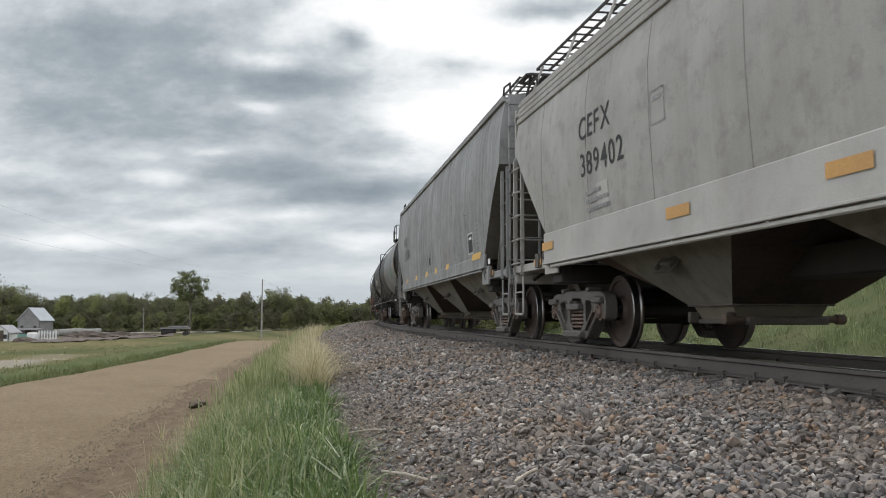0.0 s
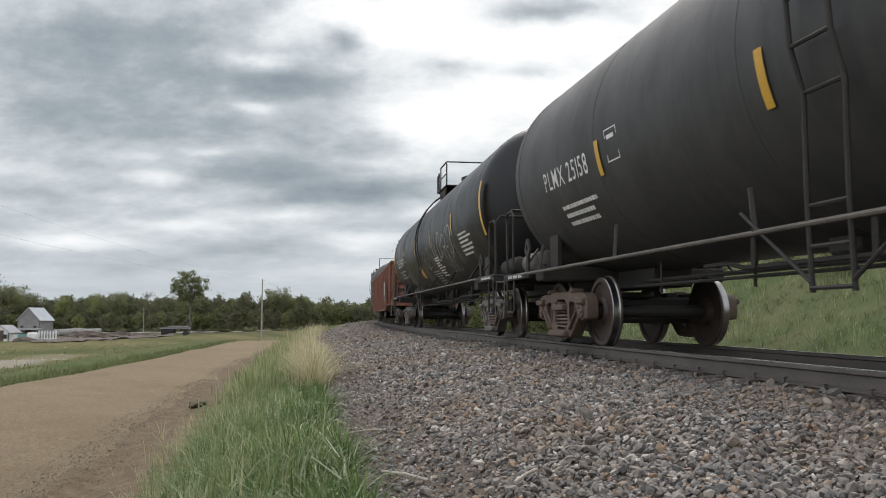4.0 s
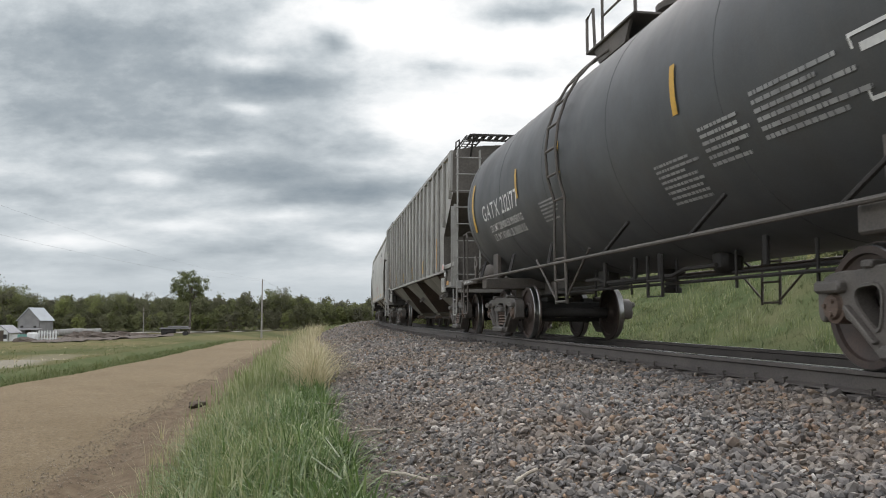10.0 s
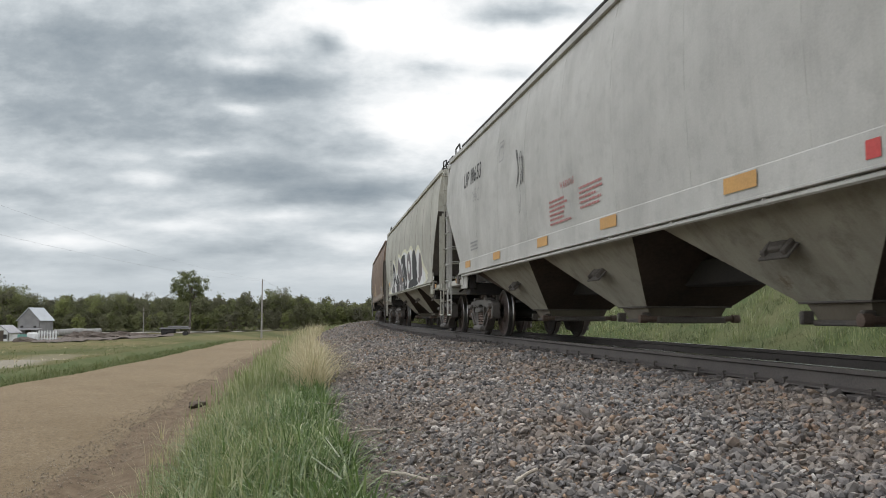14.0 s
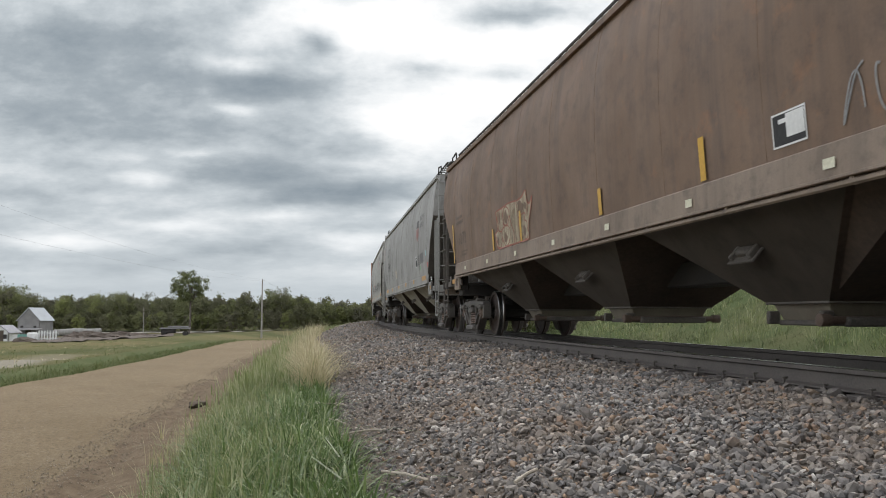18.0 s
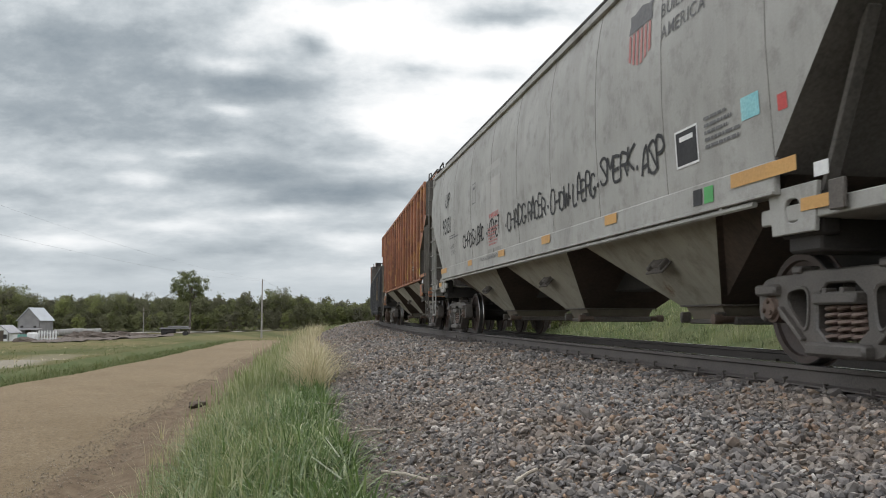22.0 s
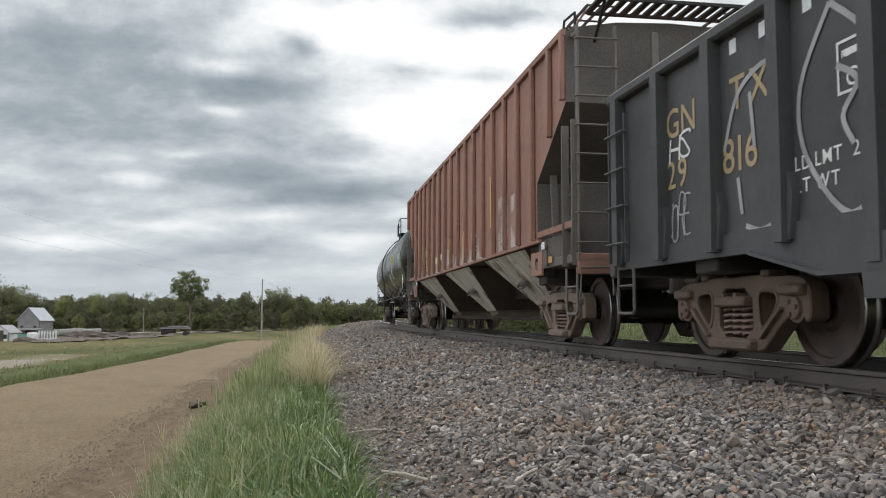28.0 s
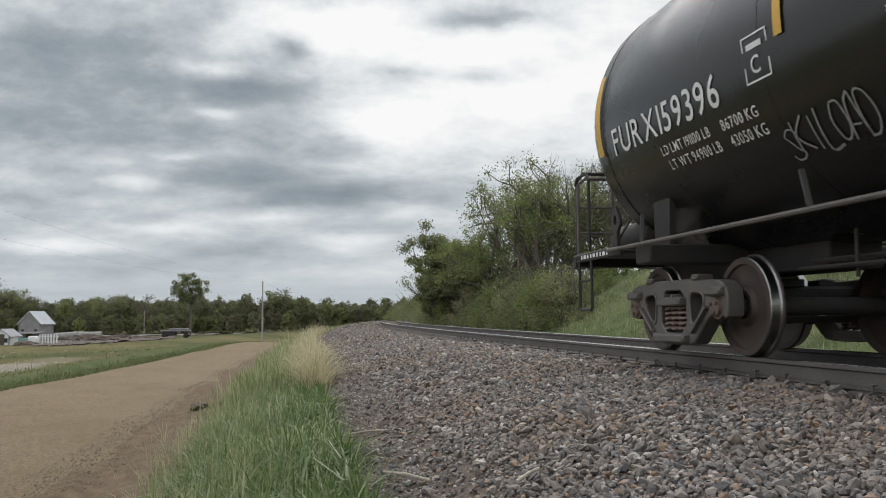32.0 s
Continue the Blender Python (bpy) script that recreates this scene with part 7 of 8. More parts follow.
for b2 in (p2, p3):
    pts = [a.lerp(b2, i / 10) - Vector((0, 0, 6 * (i / 10) * (1 - i / 10))) for i in range(11)]
    part("wire", Geo().tube(pts, 0.012, 4), WIRE, wires)
    a = b2
for px, d, h, mt, lab in ((628, 120, 1.0, YELLOW, "small yellow marker post by the road"), (650, 150, 1.8, WHITE, "small white marker by the track")):
    x, y = at_px(px, d)
    t = thing("marker_post", lab, "marker", m=pose(x, y, gz(x, y)))
    part("post", Geo().box((0, 0, h / 2), (0.08, 0.08, h)), POLE, t)
    part("plate", Geo().box((0, -0.06, h), (0.5, 0.03, 0.5), 0, 0.01), mt, t)
# the pale farm track across the field
m = surface("track_dust", (0.30, 0.27, 0.22), (0.36, 0.33, 0.28), 0.95, 0, 0.5, 10, 0.2)
v, f = [], []
for k in range(40):
    px = 120 + 400 * k / 39
    for d in (234, 256):
        x, y = at_px(px, d)
        v.append((x, y, gz(x, y) + 0.2))
for k in range(39):
    f.append([2 * k, 2 * k + 2, 2 * k + 3, 2 * k + 1])
me = bpy.data.meshes.new("farm_track")
me.from_pydata(v, [], f)
me.materials.append(m)
tagged(new("farm_track", me), "pale dirt track across the far field", "track", kind="structure")

# trodden earth of the farmyard, rutted and heaped
v, f = [], []
for k in range(60):
    px = 60 + 250 * k / 59
    near_d = 110 + 4 * math.sin(k * 0.55) + 0.75 * max(0, k - 26)
    far_d = 186 + 5 * math.sin(k * 0.9)
    for q in range(16):
        d = near_d + (far_d - near_d) * q / 15
        x, y = at_px(px, d)
        heap = max(0.0, noise.fractal(Vector((x * 0.16, y * 0.09, 4.0)), 1.0, 2.0, 4)) * math.sin(math.pi * q / 15)
        v.append((x, y, gz(x, y) + 0.16 + 0.7 * heap))
for k in range(59):
    for q in range(15):
        a = 16 * k + q
        f.append([a, a + 16, a + 17, a + 1])
me = bpy.data.meshes.new("farmyard")
me.from_pydata(v, [], f)
me.materials.append(DIRT)
tagged(new("farmyard", me), "dark trodden earth of the farmyard", "farmyard", kind="structure")
# clods of earth in the hollow of the bank
CLOD = surface("clod_earth", (0.095, 0.07, 0.05), (0.06, 0.045, 0.033), 0.95, 0, 8, 40, 0.6)
for k in range(7):
    bm = bmesh.new()
    bmesh.ops.create_icosphere(bm, subdivisions=2, radius=0.5)
    for q in bm.verts:
        q.co *= 1 + 0.5 * noise.noise(q.co * 3 + Vector((k * 5, 1, 2)))
        q.co.z *= 0.6
    me = bpy.data.meshes.new("clod")
    bm.to_mesh(me)
    bm.free()
    me.materials.append(CLOD)
    x, y = DENT[0] + 0.42 * math.sin(k * 2.1), DENT[1] + 0.9 + 0.25 * math.cos(k * 1.7)
    sc = 0.10 + 0.05 * (k % 3)
    ob = tagged(new("clod", me), "dark clod of earth on the road bank", "clod", "clods on the bank")
    ob.matrix_basis = pose(x, y, gz(x, y) + sc * 0.15, 0, 0, 40 * k) @ Matrix.Diagonal((sc * 1.4, sc, sc, 1))

# sticks on the ballast
STICK = surface("bleached_stick", (0.42, 0.38, 0.31), (0.3, 0.26, 0.2), 0.85, 0, 6, 40, 0.2)
for k, (s, o, ln, az) in enumerate(((3.75, -3.86, 0.24, 60), (4.6, -4.3, 0.3, 150), (6.5, -4.35, 0.35, 20), (3.0, -4.42, 0.2, 100), (9.0, -4.5, 0.4, 170), (7.6, -4.5, 0.3, 130))):
    x, y = on_track(s, o)
    a = radians(az)
    dx, dy = math.cos(a) * ln / 2, math.sin(a) * ln / 2
    z = gz(x, y) + 0.05
    gs = Geo().tube([(x - dx, y - dy, z), (x + dy * 0.06, y, z + 0.02), (x + dx, y + dy, z + 0.02)], 0.008, 6)
    tagged(part("stick", gs, STICK), "bleached dry stick lying on the ballast", "stick", "sticks on the ballast")
TANSTONE = surface("tan_gravel", (0.27, 0.225, 0.165), (0.18, 0.145, 0.105), 0.9, 0, 9, 60, 0.3)
# loose stones and clods along the road's edge
gme2 = scatter_stones(3500, lambda: 1.5 + 30 * rng.random() ** 1.6, lambda: rng.normal(-7.0, 0.25), 0.02, TANSTONE)
tagged(new("windrow", gme2), "low ridge of loose gravel along the edge of the road", "gravel", kind="stuff")
gme2 = scatter_stones(3500, lambda: 1.5 + 26 * rng.random() ** 1.6, lambda: rng.normal(-6.85, 0.42), 0.016, TANSTONE)
tagged(new("roadside_gravel", gme2), "loose gravel along the edge of the road", "gravel", kind="stuff")
gme2 = scatter_stones(1400, lambda: 1.2 + 16 * rng.random() ** 1.4, lambda: rng.normal(-4.55, 0.16), 0.035)
tagged(new("loose_stones", gme2), "small loose stones at the foot of the ballast", "gravel", kind="stuff")
gme2 = scatter_stones(3500, lambda: 1.0 + 20 * rng.random() ** 1.5, lambda: rng.uniform(-10.4, -7.1), 0.012, TANSTONE)
tagged(new("road_grit", gme2), "loose grit scattered over the gravel road", "gravel", kind="stuff")


# ---- markings of each car, on its near side ----
def rib_y(car, y):
    """Rear edge of the rib nearest to y, for a stripe laid on its face."""
    y += MARK_Y.get(car, 0)
    return min(RIBS[car], key=lambda q: abs(q - y)) + 0.045 - MARK_Y.get(car, 0)


def blob(y0, pts, mat, lift, name="graffiti", car=None, label="painted graffiti shape"):
    """A painted area with a curved outline; points are (towards the front, height)."""
    sm, n = [], len(pts)
    for i in range(n):
        p = [pts[(i + d) % n] for d in (-1, 0, 1, 2)]
        for k in range(4):
            t = k / 4
            sm.append([0.5 * (2 * p[1][d] + (p[2][d] - p[0][d]) * t + (2 * p[0][d] - 5 * p[1][d] + 4 * p[2][d] - p[3][d]) * t * t + (3 * p[1][d] - p[0][d] - 3 * p[2][d] + p[3][d]) * t ** 3) for d in (0, 1)])
    car = car or car9
    g = Geo()
    bm = bmesh.new()
    vs = [bm.verts.new((0.0, y0 - q[0], min(max(q[1], 1.275), 3.9))) for q in sm]
    bm.faces.new(vs)
    bmesh.ops.triangulate(bm, faces=bm.faces)
    for z in (1.527, 1.533, 1.9, 2.4):
        bmesh.ops.bisect_plane(bm, geom=bm.verts[:] + bm.edges[:] + bm.faces[:], plane_co=(0, 0, z), plane_no=(0, 0, 1))
    bm.verts.index_update()
    g.v = [SIDE[car](v.co.y, v.co.z, lift) for v in bm.verts]
    for f in bm.faces:
        g.face([v.index for v in f.verts])
    bm.free()
    part(name, g, mat, car, label)


MARK_Y.update({car1: -0.2, car2: -0.23, car3: -0.2, car4: -0.2, car5: -0.18, car6: -0.34, car7: -0.2, car9: -0.1, car12: 0.1, car13: 0.09, car16: 0.31})
# light grey hopper
lettering(car1, "CEFX", 5.75, 2.5, 0.27, BLACKL), lettering(car1, "389402", 5.72, 2.06, 0.27, BLACKL)
small_print(car1, 5.6, 1.62, 0.75, 0.3, 2, GREYL, 1), frame_mark(car1, 3.72, 2.24, 0.32, 0.34, GREYL)
patch(car1, 5.25, 1.66, 0.34, 0.26, SILLW, "sticker")
for y in (1.06, 3.45, 7.35):
    reflector(car1, y, 1.29, 0.47, 0.11, TAN)
# worn grey hopper
lettering(car2, "FURX", 6.36, 2.68, 0.3, GREYD), lettering(car2, "855286", 6.33, 2.22, 0.32, GREYD)
small_print(car2, 6.1, 1.75, 0.9, 0.32, 3, GREYL, 2), small_print(car2, -5.9, 1.72, 0.6, 0.5, 4, GREYL, 3)
patch(car2, -5.19, 1.66, 0.42, 0.34, BLACKL, "sticker", "black inspection panel")
frame_mark(car2, -5.16, 1.62, 0.5, 0.42, WHITE)
for y in (1.25, 3.5, -2.3, -5.58, -0.5, 5.9):
    reflector(car2, y, 1.47, 0.85 if y == -5.58 else 0.42, 0.13, YELLOW if y != 5.9 else TAN)
tag(car2, "BUST", -3.5, 1.6, 1.5, 0.75, GREYD, 5, 0.018), tag(car2, "HAZE", -2.0, 1.66, 1.1, 0.4, RED2, 6, 0.008), scribble(car2, 2.2, 1.7, 1.9, 0.42, 9, GREYD, 7, 0.007), scribble(car2, 2.6, 2.3, 1.6, 0.35, 4, GREYD, 9, 0.006)
scribble(car2, 6.9, 1.7, 0.5, 0.8, 2, GREYD, 8, 0.01), patch(car2, 0.55, 1.75, 0.26, 0.2, BLACKL, "sticker", "", 0.004)
# dusty tank
sheet_wrap(car3, -1.75, -8.18, DUST)
for y, z0, z1 in ((-1.8, 1.95, 2.4), (-4.82, 1.97, 2.42), (1.5, 1.95, 2.4), (4.9, 2.0, 2.4), (-7.98, 1.75, 2.75)):
    patch(car3, y, z0, 0.11 if y > -8 else 0.16, z1 - z0, YELLOW, "stripe", "yellow reflective stripe", 0.014, 12)
lettering(car3, "PLMX 25158", 6.9, 2.1, 0.24, WHITE, 0.85), frame_mark(car3, 4.6, 2.1, 0.34, 0.36, WHITE)
small_print(car3, 6.5, 1.6, 1.6, 0.3, 2, WHITE, 9), frame_mark(car3, -6.94, 1.92, 0.95, 0.66, SILVER, 0.01), small_print(car3, -6.98, 1.95, 0.86, 0.6, 6, SILVER, 10), small_print(car3, -7.02, 1.955, 0.84, 0.6, 6, SILVER, 110)
small_print(car3, -2.1, 1.55, 1.1, 0.42, 5, SILVER, 11), small_print(car3, -5.3, 1.62, 0.9, 0.32, 3, SILVER, 12)
tag(car3, "VEMER", -5.15, 1.98, 1.3, 0.3, GREEN3, 13, 0.034), tag(car3, "BLER", -3.1, 1.84, 1.0, 0.4, GREYL, 14, 0.02, double=0.02)
# black tank with silver writing
for y, z0, z1 in ((1.98, 2.2, 2.68), (5.3, 2.2, 2.68), (8.25, 2.0, 2.9), (-1.4, 2.2, 2.68), (-4.9, 2.2, 2.68), (-8.2, 1.9, 2.9)):
    patch(car4, y, z0, 0.11 if abs(y) < 8 else 0.15, z1 - z0, YELLOW, "stripe", "yellow reflective stripe", 0.014, 12)
lettering(car4, "TILX 291411", 7.38, 2.12, 0.27, WHITE, 0.95), frame_mark(car4, 5.12, 2.2, 0.3, 0.36, WHITE)
small_print(car4, 7.0, 1.72, 1.6, 0.3, 2, SILVER, 15), small_print(car4, -0.2, 1.3, 1.4, 0.36, 4, SILVER, 16), small_print(car4, -1.5, 1.45, 0.9, 0.5, 5, WHITE, 17), small_print(car4, -5.6, 1.7, 1.4, 0.5, 4, WHITE, 18)
tag(car4, "NOISE", 4.2, 1.22, 2.2, 0.45, GREYL, 19, 0.016), tag(car4, "SNUCKRASK", -1.3, 1.86, 3.7, 0.5, SILVER, 20, 0.03, double=0.035), tag(car4, "BUZ", 0.32, 1.76, 0.95, 0.42, SILVER, 21, 0.024)
tag(car4, "BASIC", -3.2, 1.5, 1.1, 0.28, SILVER, 22, 0.022), patch(car4, 2.0, 1.55, 0.5, 0.32, TAN, "sticker", "faded orange patch", 0.007)
scribble(car4, 2.05, 1.55, 0.6, 0.3, 2, YELLOW, 23, 0.02), tag(car4, "HURN", 5.2, 1.3, 0.9, 0.45, SILVER, 24, 0.016, double=0.03)
# red gondola
patch(car5, 8.82, 0.95, 1.44, 1.44, PLATE, "name_panel", "dark brown plate with white lettering", 0.125)
MARK_LIFT[car5] = 0.128
lettering(car5, "CEDX", 8.5, 2.07, 0.2, WHITE, 0.95), lettering(car5, "26564", 8.55, 1.71, 0.23, WHITE, 0.95)
lettering(car5, "LD LMT", 8.76, 1.24, 0.085, WHITE), lettering(car5, "LT WT", 8.75, 1.09, 0.085, WHITE), small_print(car5, 8.2, 1.09, 0.36, 0.28, 2, WHITE, 25)
patch(car5, -8.35, 1.0, 0.85, 0.85, PLATE, "name_panel", "rusty brown plate", 0.125), patch(car5, -8.52, 1.27, 0.5, 0.5, WHITE, "sticker", "worn white sticker", 0.129)
patch(car5, -8.6, 1.32, 0.32, 0.36, GREYL, "sticker", "", 0.132)
MARK_LIFT[car5] = 0.03
for bay, w in ((4, 0.43), (16, 0.43), (12, 0.4), (8, 0.4), (24, 0.5), (0, 0.4)):
    reflector(car5, RIBS[car5][25 - bay] - 0.395 + w / 2 + 0.18, 0.93, w, 0.15)
patch(car5, 6.1, 0.86, 0.22, 0.08, GREYL, "sticker", "scuffed white mark"), lettering(car5, "U", 5.56, 0.87, 0.28, WHITE, 1.0), scribble(car5, 1.0, 0.85, 0.3, 0.35, 1, WHITE, 27, 0.04), scribble(car5, -0.3, 0.85, 0.2, 0.3, 1, WHITE, 28, 0.04)
frame_mark(car5, 0.6, 0.98, 0.4, 0.32, WHITE), small_print(car5, 1.6, 0.86, 0.7, 0.12, 1, WHITE, 29)
MARK_LIFT[car5] = 0.0
# charcoal tank
for y, z0, z1 in ((6.2, 2.0, 2.9), (2.99, 2.22, 2.68), (0.89, 2.22, 2.68), (-2.56, 2.22, 2.68), (-6.6, 1.98, 2.9)):
    patch(car6, y, z0, 0.1 if abs(y) < 6 else 0.14, z1 - z0, YELLOW, "stripe", "yellow reflective stripe", 0.014, 12)
lettering(car6, "GATX 212177", 5.4, 2.12, 0.27, WHITE)
lettering(car6, "LD LMT 218400 LB 99050 KG", 5.1, 1.9, 0.11, WHITE), lettering(car6, "LT WT 67600 LB 30650 KG", 5.05, 1.74, 0.11, WHITE)
for y, z, w, h, n in ((-1.84, 1.5, 0.9, 0.4, 5), (-2.9, 1.7, 0.8, 0.36, 4), (-3.8, 1.75, 1.3, 0.4, 4), (2.0, 1.75, 0.8, 0.3, 4), (-5.4, 2.05, 0.9, 0.45, 6)):
    small_print(car6, y, z, w, h, n, SILVER, 30)
frame_mark(car6, -5.0, 1.75, 0.45, 0.42, WHITE, 0.025)
# ribbed grey hopper
lettering(car7, "89", 5.9, 2.02, 0.34, BLACKL), lettering(car7, "4", 4.3, 2.02, 0.34, BLACKL), lettering(car7, "89", 5.12, 2.02, 0.34, BLACKL), lettering(car7, "U", 5.75, 2.56, 0.34, BLACKL), lettering(car7, "P", 5.0, 2.56, 0.34, BLACKL)
lettering(car7, "LD LMT", 5.9, 1.76, 0.1, GREYD), lettering(car7, "LT WT", 5.9, 1.6, 0.1, GREYD), lettering(car7, "222400", 5.12, 1.8, 0.1, GREYD), lettering(car7, "63600", 5.08, 1.64, 0.1, GREYD)
shield(car7, 0.2, 2.52, 0.5, 0.62, BLACKL, BLACKL)
patch(car7, -4.2, 1.82, 0.24, 0.15, GREENL, "sticker", "green sticker"), patch(car7, -4.5, 1.86, 0.2, 0.15, BLACKL, "sticker"), small_print(car7, -4.2, 1.56, 0.5, 0.22, 4, GREYL, 31)
tag(car7, "HR", -1.62, 1.86, 0.34, 0.22, BLACKL, 32, 0.014), tag(car7, "MAN", -1.62, 1.56, 0.42, 0.24, BLACKL, 33, 0.014)
patch(car7, -3.2, 1.6, 0.4, 0.36, TAN, "sticker", "faded yellow patch"), small_print(car7, -2.5, 1.6, 0.5, 0.5, 5, GREYL, 34), small_print(car7, -0.9, 1.55, 0.5, 0.5, 5, GREYL, 35)
for y, z1 in ((7.4, 2.38), (4.36, 1.95), (-3.93, 1.95), (-1.35, 1.9), (1.75, 1.85), (-7.35, 2.3)):
    patch(car7, rib_y(car7, y), 1.54, 0.09, z1 - 1.54, TAN if z1 > 2 else YELLOW, "stripe", "yellow reflective stripe", 0.079)
patch(car7, -7.2, 1.5, 0.36, 0.12, WHITE, "sticker", "", 0.02), patch(car7, -7.3, 1.51, 0.14, 0.1, REDL, "sticker", "", 0.024)
# clean pale hopper
lettering(car8, "UP 111653", 6.45, 3.0, 0.3, BLACKL, 0.95), frame_mark(car8, 3.4, 3.0, 0.3, 0.34, GREYL)
lettering(car8, "WARNING", 0.1, 2.05, 0.09, RED2, 0.8), small_print(car8, 0.6, 1.62, 0.9, 0.36, 4, RED2, 36), small_print(car8, -0.64, 1.7, 0.9, 0.3, 3, RED2, 37)
small_print(car8, 5.9, 1.68, 0.8, 0.2, 2, GREYL, 38), scribble(car8, 2.35, 2.42, 0.5, 0.55, 3, BLACKL, 39, 0.018), scribble(car8, 2.15, 2.0, 0.08, 0.45, 1, BLACKL, 40, 0.012), scribble(car8, 5.6, 2.6, 0.6, 0.25, 3, GREYL, 41, 0.012)
shield(car8, -4.75, 2.92, 0.55, 0.6, BLACKL, RED2), lettering(car8, "BUILDING", -5.55, 3.26, 0.13, GREYL, 1.05), lettering(car8, "AMERICA", -5.55, 3.04, 0.13, GREYL, 1.05)
for y in (1.2, 3.95, -1.34, -4.17, -6.9, 6.4):
    reflector(car8, y, 1.37, 0.5, 0.13, TAN)
patch(car8, -5.9, 1.34, 0.14, 0.12, REDL, "sticker"), small_print(car8, -6.6, 2.1, 0.8, 0.3, 3, GREYL, 43)
# beige hopper with the large painting
lettering(car9, "ECNX", 5.95, 2.42, 0.22, BLACKL), lettering(car9, "170107", 5.86, 2.0, 0.24, BLACKL)
lettering(car9, "LD LMT 225", 5.78, 1.78, 0.09, GREYD), lettering(car9, "LT WT 60", 5.76, 1.64, 0.09, GREYD)
patch(car9, 6.7, 1.62, 0.45, 0.17, YELLOW, "reflector"), frame_mark(car9, 3.5, 2.28, 0.3, 0.34, BLACKL)


blob(0, [(-y, z) for y, z in ((5.8, 1.28), (5.65, 1.46), (5.1, 1.56), (4.98, 1.99), (4.55, 2.42), (4.08, 2.58), (3.46, 2.36), (3.03, 2.12), (2.67, 2.22), (2.11, 2.65), (1.4, 2.55), (1.05, 2.48), (0.6, 2.62), (-0.3, 2.66), (-1.2, 2.5), (-2.2, 2.62), (-3.2, 2.32), (-4.2, 2.48), (-5.2, 1.9), (-5.5, 1.28))], CREAM, 0.006)
blob(0, [(-y, z) for y, z in ((5.05, 1.27), (4.9, 1.85), (4.48, 2.33), (4.05, 2.47), (3.5, 2.25), (3.0, 1.98), (2.6, 2.1), (2.05, 2.53), (1.3, 2.42), (1.0, 2.38), (0.6, 2.52), (-0.3, 2.55), (-1.2, 2.4), (-2.2, 2.5), (-3.2, 2.2), (-4.2, 2.35), (-5.0, 1.8), (-5.1, 1.27))], WHITE, 0.008)
blob(0, [(-4.98, 1.36), (-4.89, 1.73), (-4.68, 2.09), (-4.42, 2.36), (-4.05, 2.42), (-3.64, 2.24), (-3.45, 2.04), (-3.54, 1.86), (-3.9, 1.68), (-4.24, 1.55), (-4.3, 1.89), (-4.39, 2.12), (-4.63, 1.74), (-4.55, 1.54), (-4.65, 1.33)], BLACKL, 0.011)
blob(0, [(-4.16, 2.15), (-3.9, 2.08), (-3.87, 1.93), (-4.0, 1.82)], WHITE, 0.0135)
blob(0, [(-4.31, 1.54), (-3.85, 1.55), (-3.54, 1.82), (-3.37, 1.88), (-2.65, 1.58), (-2.07, 1.56), (-2.17, 1.29), (-2.86, 1.29), (-3.11, 1.52), (-3.6, 1.7), (-3.88, 1.46), (-3.8, 1.29), (-4.46, 1.29)], BLACKL, 0.0114)
blob(0, [(-2.88, 1.8), (-2.73, 1.91), (-2.41, 1.88), (-2.15, 1.68), (-2.07, 1.56), (-2.7, 1.6)], BLACKL, 0.0118)
blob(0, [(-2.49, 2.05), (-2.35, 2.25), (-2.03, 2.47), (-1.76, 2.37), (-1.2, 2.17), (-0.92, 1.99), (-0.72, 1.78), (-0.61, 1.56), (-1.13, 1.51), (-1.95, 1.55), (-2.02, 1.84), (-2.23, 1.84)], PURPLE, 0.0122)
blob(0, [(-1.72, 1.95), (-1.49, 1.85), (-1.71, 1.8)], WHITE, 0.0135)
blob(0, [(-2.13, 1.29), (-2.02, 1.53), (-1.61, 1.49), (-1.41, 1.29)], PURPLE, 0.0122)
blob(0, [(-1.17, 1.31), (-1.11, 1.51), (-0.67, 1.51), (-0.7, 1.29)], PURPLE, 0.0122)
blob(0, [(-1.01, 2.35), (-0.69, 2.46), (0.26, 2.46), (0.39, 2.11), (0.64, 1.96), (0.74, 1.78), (0.71, 1.64), (0.55, 1.56), (0.28, 1.57), (0.12, 1.71), (-0.03, 1.88), (0.15, 1.57), (-0.21, 1.55), (-0.52, 1.55), (-0.62, 1.64), (-0.77, 1.98)], BLACKL, 0.0122)
blob(0, [(-0.65, 2.15), (-0.48, 2.21), (-0.44, 2.02), (-0.2, 1.78), (-0.18, 1.64), (-0.26, 1.57), (-0.23, 1.73), (-0.49, 1.97)], WHITE, 0.0135)
blob(0, [(-0.39, 1.52), (0.15, 1.56), (0.41, 1.39), (0.65, 1.55), (0.8, 1.48), (0.79, 1.35), (0.49, 1.3), (-0.13, 1.29), (-0.35, 1.3)], BLACKL, 0.0126)
patch(car9, 1.06, 1.62, 0.26, 0.1, TAN, "sticker", "orange reflector", 0.014)
blob(0, [(0.95, 1.9), (1.1, 2.35), (1.7, 2.45), (2.1, 2.1), (1.9, 1.6), (1.2, 1.55)], PURPLE, 0.0122)
blob(0, [(1.25, 2.0), (1.5, 2.2), (1.75, 1.95), (1.5, 1.75)], WHITE, 0.0135)
blob(0, [(1.3, 1.32), (1.6, 1.5), (2.4, 1.55), (2.7, 1.32), (2.0, 1.29)], BLACKL, 0.0126)
blob(0, [(2.4, 1.6), (2.6, 2.3), (3.2, 2.4), (3.7, 2.0), (3.4, 1.6), (4.0, 1.35), (2.7, 1.32)], BLACKL, 0.0122)
